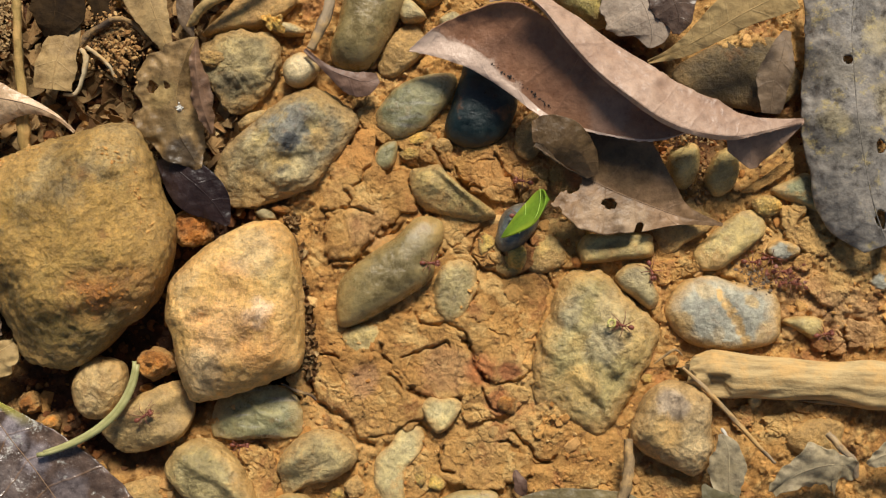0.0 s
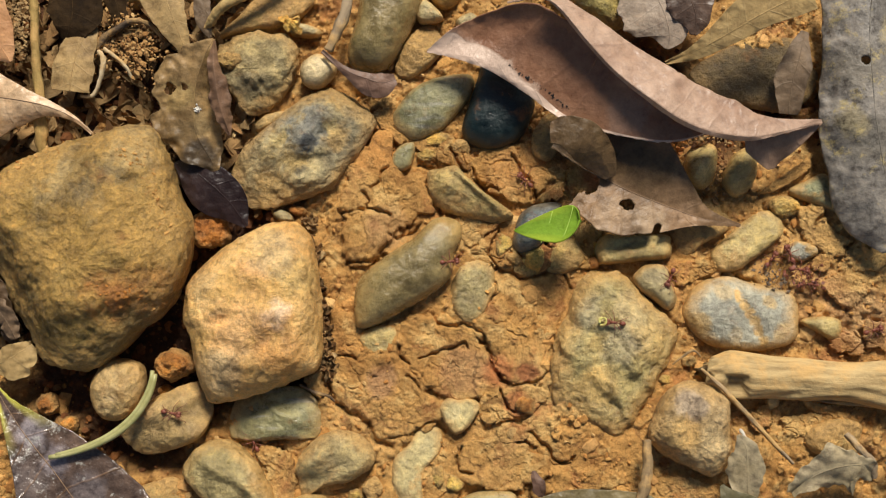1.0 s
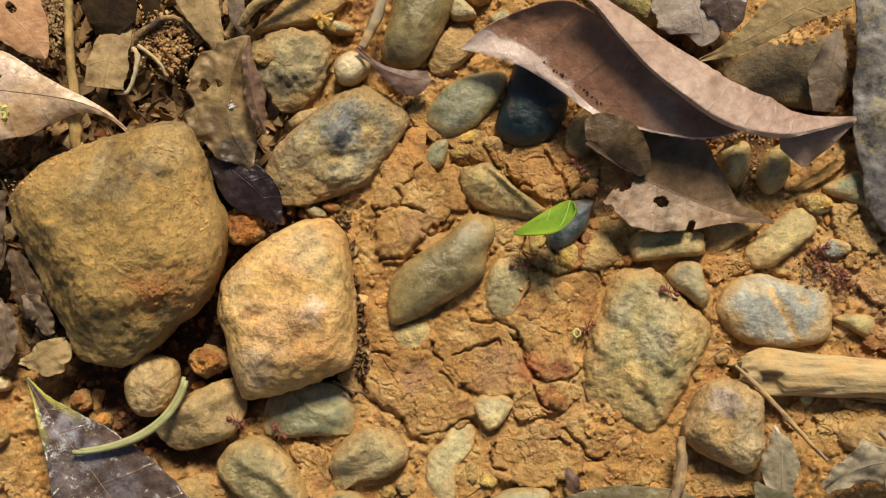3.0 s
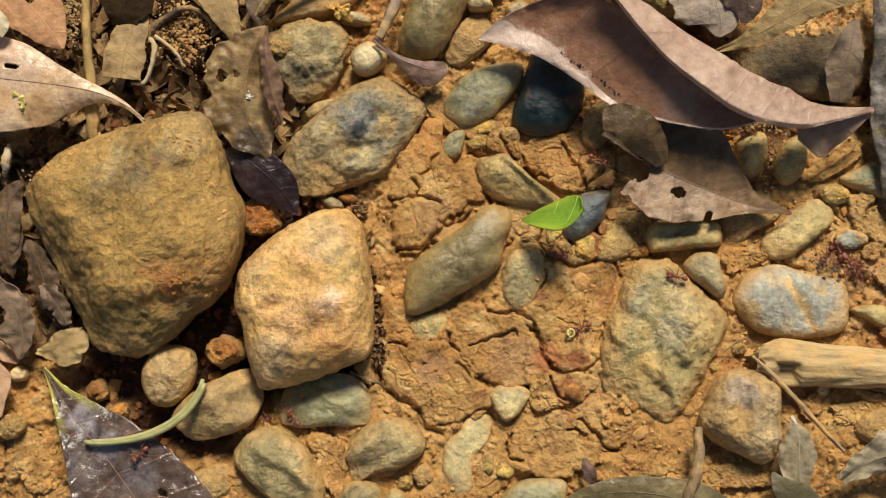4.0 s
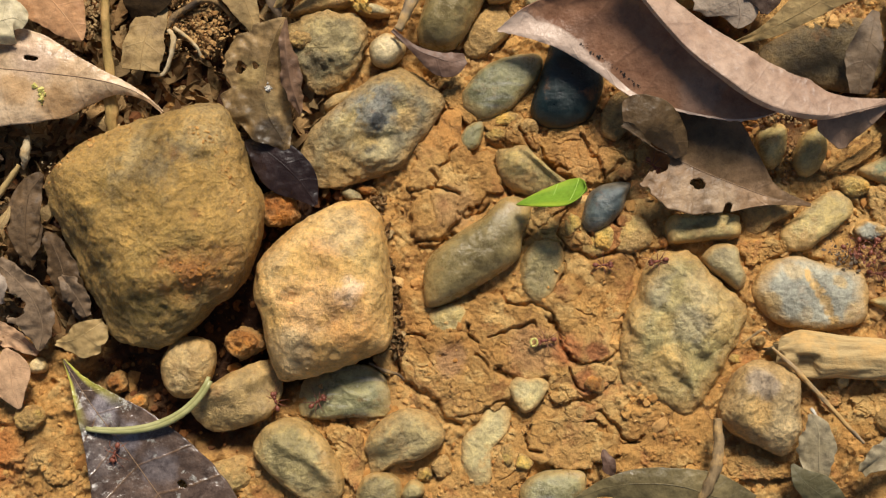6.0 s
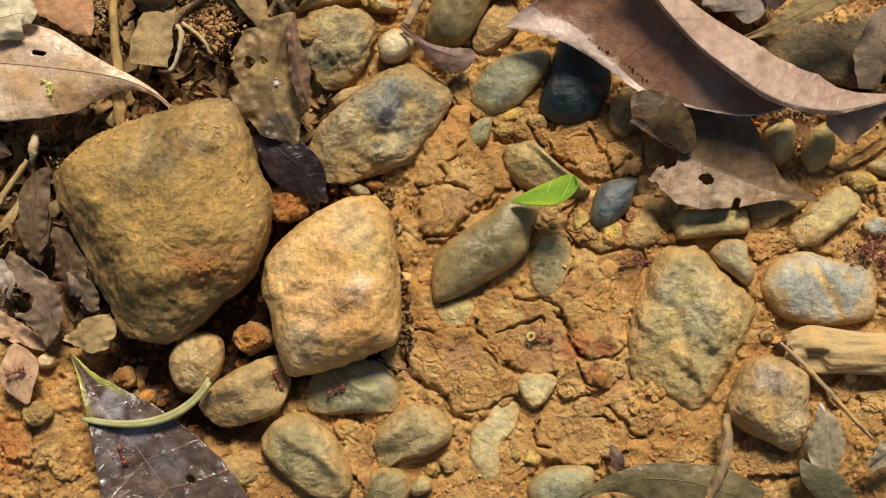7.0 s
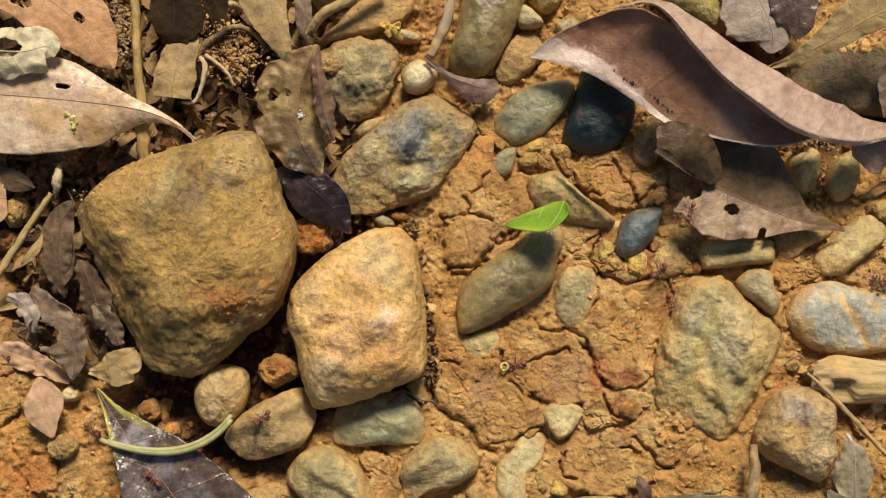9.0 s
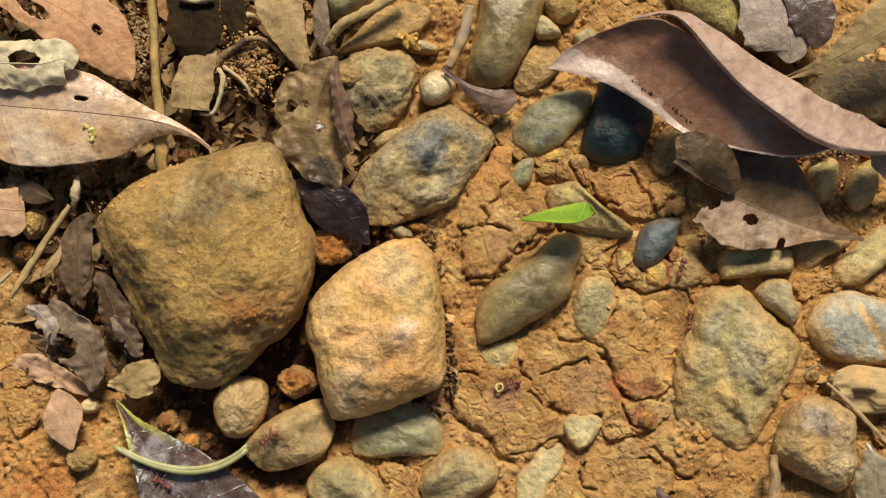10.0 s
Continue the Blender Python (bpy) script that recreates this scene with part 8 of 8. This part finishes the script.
# ways of the ants: seconds, x and y in mm
WAYS = [
    [(0.0, -36.3, -4.8), (0.5, -35.1, -4.1), (1.0, -34.7, -3.9), (1.5, -34.4, -4.4), (2.0, -32.0, -5.5), (2.5, -30.0, -6.0), (4.0, -28.1, -6.8), (4.5, -27.5, -9.5), (5.5, -28.4, -7.8), (7.0, -29.9, -3.0), (7.5, -31.1, -1.2), (8.0, -33.0, -2.0), (8.5, -35.4, -2.2), (9.0, -37.3, -3.5), (10.0, -39.7, -5.2)],
    [(0.0, 59.7, 21.9), (1.0, 59.9, 20.7), (1.5, 57.7, 20.1), (2.0, 56.5, 19.9), (2.5, 54.2, 17.0), (4.0, 51.5, 18.5), (4.5, 50.2, 18.4), (5.0, 48.0, 19.0), (5.5, 45.8, 20.3), (7.0, 41.6, 19.3), (8.0, 39.9, 19.3), (9.0, 40.8, 17.2), (10.0, 40.6, 15.8)],
    [(0.0, 17.7, 23.7), (1.0, 18.0, 24.2), (1.5, 18.0, 24.4), (2.0, 21.4, 23.3), (2.5, 22.9, 22.9), (4.0, 29.2, 23.4), (5.0, 31.3, 20.3), (5.5, 32.3, 19.6), (7.0, 37.6, 19.4), (8.0, 37.3, 20.8), (8.5, 37.0, 22.4), (9.0, 38.3, 23.2), (10.0, 39.1, 25.6)],
    [(0.0, 54.1, 11.4), (0.5, 50.8, 11.9), (1.0, 49.2, 12.2), (1.5, 45.7, 12.1), (2.0, 42.4, 11.6), (2.5, 40.1, 11.9), (4.5, 31.5, 8.2), (5.5, 24.2, 5.3), (7.0, 20.9, 4.8), (7.5, 18.4, 6.1), (9.0, 10.9, 5.7), (10.0, 6.2, 4.1)],
    [(0.0, 35.9, 39.5), (0.5, 34.4, 39.9), (1.0, 32.9, 40.0), (1.5, 35.4, 41.2), (2.0, 36.4, 43.5), (2.5, 36.3, 42.6), (4.0, 37.1, 41.6), (4.5, 39.9, 40.5), (5.0, 41.9, 40.6), (5.5, 43.6, 39.4), (7.0, 45.0, 37.8), (7.5, 44.6, 37.2), (8.0, 44.0, 35.6), (8.5, 45.7, 35.3), (9.0, 43.8, 34.0), (10.0, 43.5, 29.4)],
    [(0.0, 92.5, 9.5), (0.5, 97.1, 10.0), (1.0, 98.4, 10.3), (2.5, 104.6, 11.7), (10.0, 117.5, 11.0)],
    [(0.0, -87.4, -7.1), (5.0, -88.0, -3.0), (7.0, -80.6, -1.2), (7.5, -80.1, -1.3), (8.0, -77.0, -2.0), (9.0, -71.6, -5.8), (10.0, -66.5, -7.9)],
    [(0.0, -19.4, -10.8), (4.0, -21.8, -7.7), (5.5, -22.0, -7.0), (7.0, -18.9, -4.9), (7.5, -16.0, -4.4), (9.0, -12.5, -0.4), (10.0, -9.1, 0.9)],
    [(0.0, 83.2, 24.3), (1.0, 83.2, 25.0), (2.0, 82.1, 25.9), (2.5, 82.3, 26.5), (4.0, 83.2, 23.8), (10.0, 83.2, 20.1)],
    [(0.0, 86.4, 19.4), (2.5, 86.9, 18.9), (4.5, 86.2, 19.9), (5.5, 86.6, 17.2), (10.0, 86.4, 20.0)],
    [(0.0, 79.5, 23.5), (1.5, 80.2, 24.4), (3.0, 81.5, 23.6), (5.0, 80.6, 22.2), (7.0, 81.8, 21.0), (10.0, 80.4, 20.2)],
    [(0.0, 85.0, 21.6), (2.0, 84.2, 22.4), (4.0, 85.4, 21.2), (6.0, 86.0, 22.6), (8.0, 85.0, 23.2), (10.0, 84.6, 21.8)],
    [(0.0, -45.6, -8.5), (1.0, -45.8, -8.7), (2.5, -46.4, -7.3), (4.0, -50.2, -14.0), (5.5, -58.5, -14.7), (7.0, -58.8, -16.6), (8.5, -56.9, -15.6), (10.0, -59.9, -13.4)],
]
ANT_LABELS = ["reddish-brown ant walking on a tan stone block", "reddish ant crossing the olive pebbles", "reddish ant walking over clay towards the rippled stone",
              "reddish ant hauling a small yellow curl over clay", "reddish ant heading under the brown dead leaf", "reddish ant walking off over bare clay",
              "reddish ant on a pale fallen leaf", "reddish ant by the grey-green stone", "reddish ant beside a clump of debris",
              "dark reddish ant tugging at a clump of debris", "reddish ant searching round a pale olive stone", "reddish ant crowding at the debris clump", "dark reddish ant near the curved stem"]
CARRY = [(0, 35.7, 31.6, 36.5, 49.3, 59.1), (0.5, 37.7, 31.3, 18.8, 47.2, 45.4), (1, 36.5, 30.4, 5.0, 34.6, 23.2), (1.5, 34.4, 30.3, 6.2, 36.5, 26.9), (2, 34.5, 30.4, 16.3, 29.1, 47.5), (2.5, 32.1, 30.5, 18.7, 30.3, 55.4), (4, 27.8, 30.1, 4.8, 44.6, 33.1), (4.5, 27.3, 30.5, 5.8, 35.8, 45.4), (5, 27.1, 31.9, 9.6, 20.8, 59.1), (5.5, 25.7, 32.0, 10.3, 16.3, 57.3), (7, 21.2, 31.6, 9.0, 31.0, 47.5), (7.5, 19.8, 31.1, 13.8, 24.2, 51.6), (8, 17.8, 31.9, 8.1, 38.1, 49.6), (8.5, 15.4, 32.2, 2.1, 41.5, 47.5), (9, 14.8, 32.8, 5.6, 36.4, 47.5), (9.5, 15.0, 34.7, 5.2, 24.3, 55.4), (10, 15.3, 35.5, 3.7, 7.2, 64.4)]


def dense(rows, step=0.25):
    """The way at even steps of time."""
    t = np.array([r[0] for r in rows])
    at = np.arange(0, 10.001, step)
    return [(float(a), float(np.interp(a, t, [r[1] for r in rows])), float(np.interp(a, t, [r[2] for r in rows]))) for a in at]


def way_of(rows, seed, turn0=0.0):
    """Poses of an ant along a way: it looks where it goes and keeps to the surface."""
    zs = heights(rows)
    zs = [(zs[max(0, i - 1)] + 2 * zs[i] + zs[min(len(zs) - 1, i + 1)]) / 4 for i in range(len(zs))]
    rows = [(t, x, y) for t, x, y in rows]
    res, yaw = [], None
    for i, (t, x, y) in enumerate(rows):
        a, b = rows[max(0, i - 1)], rows[min(len(rows) - 1, i + 1)]
        d = math.hypot(b[1] - a[1], b[2] - a[2])
        aim = math.degrees(math.atan2(b[2] - a[2], b[1] - a[1])) if d > 0.3 else (yaw if yaw is not None else turn0)
        if yaw is None:
            yaw = aim
        yaw += max(-50, min(50, (aim - yaw + 180) % 360 - 180)) * 0.7
        wag = 5 * math.sin(seed * 1.7 + t * 5)
        res.append((t, pose(x * MM, y * MM, (zs[i] + 0.05) * MM, 0, 0, yaw + wag)))
    return res


SURFACE_WAYS = [way_of(dense(w), i) for i, w in enumerate(WAYS)]
CARRIER_WAY = way_of(dense([(t, x - 0.8, y + 0.8) for t, x, y, *_ in CARRY]), 20, 180)

first = ant(ANT_LABELS[0])
first.scale = (0.78, 0.78, 0.78)
ants = [first]
for i in range(1, len(WAYS)):
    twin = copy_thing(first, pose(0, 0, 0))
    ants.append(tagged(twin, ANT_LABELS[i]))
carrier = tagged(copy_thing(first, pose(0, 0, 0)), "reddish ant carrying a green leaf piece over its head")


def leaf_piece():
    """A fresh cut piece of leaf: pointed at one end, rounded at the other, with two pale veins across."""
    thing = new("green_leaf_piece")
    tagged(thing, "fresh bright green cut leaf piece carried by an ant", "leaf piece")
    bm = bmesh.new()
    layer = bm.loops.layers.uv.new("UVMap")
    nu, nv, rows, uvs = 40, 14, [], {}
    for i in range(nu + 1):
        u = i / nu
        up = 3.3 * min(1, u / 0.75) ** 0.85 * (1 - max(0, (u - 0.8) / 0.2) ** 2.6) ** 0.5 + 0.03
        low = 4.0 * math.sin(math.pi * min(1, u * 0.62 + 0.0)) ** 0.9 * (1 - max(0, (u - 0.62) / 0.38) ** 2.2) ** 0.55 + 0.03
        row = []
        for k in range(-nv, nv + 1):
            f = k / nv
            x, y = -6.9 + 13.8 * u, (up if f > 0 else low) * f
            z = 0.9 * (abs(f) ** 2) * u + 0.25 * math.sin(u * 5)
            q = bm.verts.new((x * MM, y * MM, z * MM))
            uvs[q] = (u * 2, 0.5 + f * 0.5 * (0.55 + 0.45 * math.sin(math.pi * u)))
            row.append(q)
        rows.append(row)
    for a, b in zip(rows, rows[1:]):
        for k in range(2 * nv):
            f = bm.faces.new((a[k], b[k], b[k + 1], a[k + 1]))
            for loop in f.loops:
                loop[layer].uv = uvs[loop.vert]
    blade = part("blade", bm, L_FRESH, thing)
    solid = blade.modifiers.new("thickness", "SOLIDIFY")
    solid.thickness, solid.offset = 0.25 * MM, 0
    for x0, x1, lo, hi in ((-0.7, 0.6, -3.7, 2.4), (3.8, 4.8, -3.2, 3.0)):
        part("vein", tube([(x0 + (x1 - x0) * s + 0.8 * s * s, lo + (hi - lo) * s, 0.10 + 0.9 * (2 * s - 1) ** 2 * 0.75, 0.07) for s in (0, 0.2, 0.4, 0.6, 0.8, 1)], 6), GREEN_VEIN, thing)
    return thing


piece = leaf_piece()


def curved_stem():
    """A bent pair of green-yellow stalks lying side by side."""
    thing = new("curved_stem")
    tagged(thing, "pale green-yellow bent double leaf stalk hauled by ants", "stem")
    for off, r, cut in ((0.0, 0.52, 0.0), (0.8, 0.46, 0.05)):
        line = []
        for i in range(26):
            s = cut + (1 - cut) * i / 25
            x = -12.6 + 25.2 * s
            sag = -4.4 * (4 * s * (1 - s)) ** 0.9 * (0.75 + 0.5 * s)
            line.append((x, sag + off * (0.35 + 0.65 * s), 0.25 * math.sin(3 * s), r * (0.9 + 0.25 * math.sin(math.pi * s))))
        part("stalk", tube(line, 10, 0.06, 3), STEM, thing)
    return thing


stem = curved_stem()


def yellow_curl():
    """A tiny rolled yellow bract."""
    line = [(0.85 * math.cos(a) * (1 - a * 0.05), 0.85 * math.sin(a) * (1 - a * 0.07), 0.1 * a, 0.24) for a in np.linspace(0, 6.4, 22)]
    ob = part("yellow_curl", tube(line, 8, 0.2, 2), CURL)
    return tagged(ob, "tiny rolled yellow bract carried by an ant", "plant bit")


curl = yellow_curl()


def motions():
    """All that moves: ants with their legs, the leaf piece, the bent stem and the curl."""
    for i, (thing, rows) in enumerate(zip(ants + [carrier], SURFACE_WAYS + [CARRIER_WAY])):
        walk(thing, rows)
        legs = [c for c in thing.children if c.name.startswith("leg")]
        for k, (leg, (x, a, s)) in enumerate(zip(legs, LEGS)):
            phase = math.pi * (k % 2) + i
            steps = []
            for j in range(41):
                swing = math.sin(phase + j * 1.9)
                rise = max(0.0, math.cos(phase + j * 1.9))
                steps.append((j * 0.25, pose(x * MM, 0.22 * s * MM, 1.3 * MM, 0, -9 * rise, a + 13 * swing * s)))
            walk(leg, steps)
    walk(piece, [(t, pose(x * MM, y * MM, 6.3 * MM, 0, 0, yaw) @ pose(0, 0, 0, 0, -pitch * 0.8, 0) @ pose(0, 0, 0, -roll * 0.85, 0, 0)) for t, x, y, yaw, pitch, roll in CARRY])
    walk(stem, [(t, pose(x * MM, y * MM, 5.0 * MM, 0, 0, a)) for t, x, y, a in STEM_ROWS])
    walk(curl, [(t, m @ pose(2.5 * MM, 0, 1.2 * MM, 0, 0, 40)) for t, m in SURFACE_WAYS[3]])


STEM_ROWS = [(0, -46.8, -3.4, 41.9), (1, -47.5, -4.2, 37.7), (2.5, -48.7, -4.6, 34.3), (4.5, -49.7, -6.5, 23.6), (5.5, -51.3, -6.4, 22.2), (7.5, -55.0, -6.5, 13.4), (9, -55.5, -5.6, 8.1), (10, -56.4, -6.8, -1.9)]
motions()
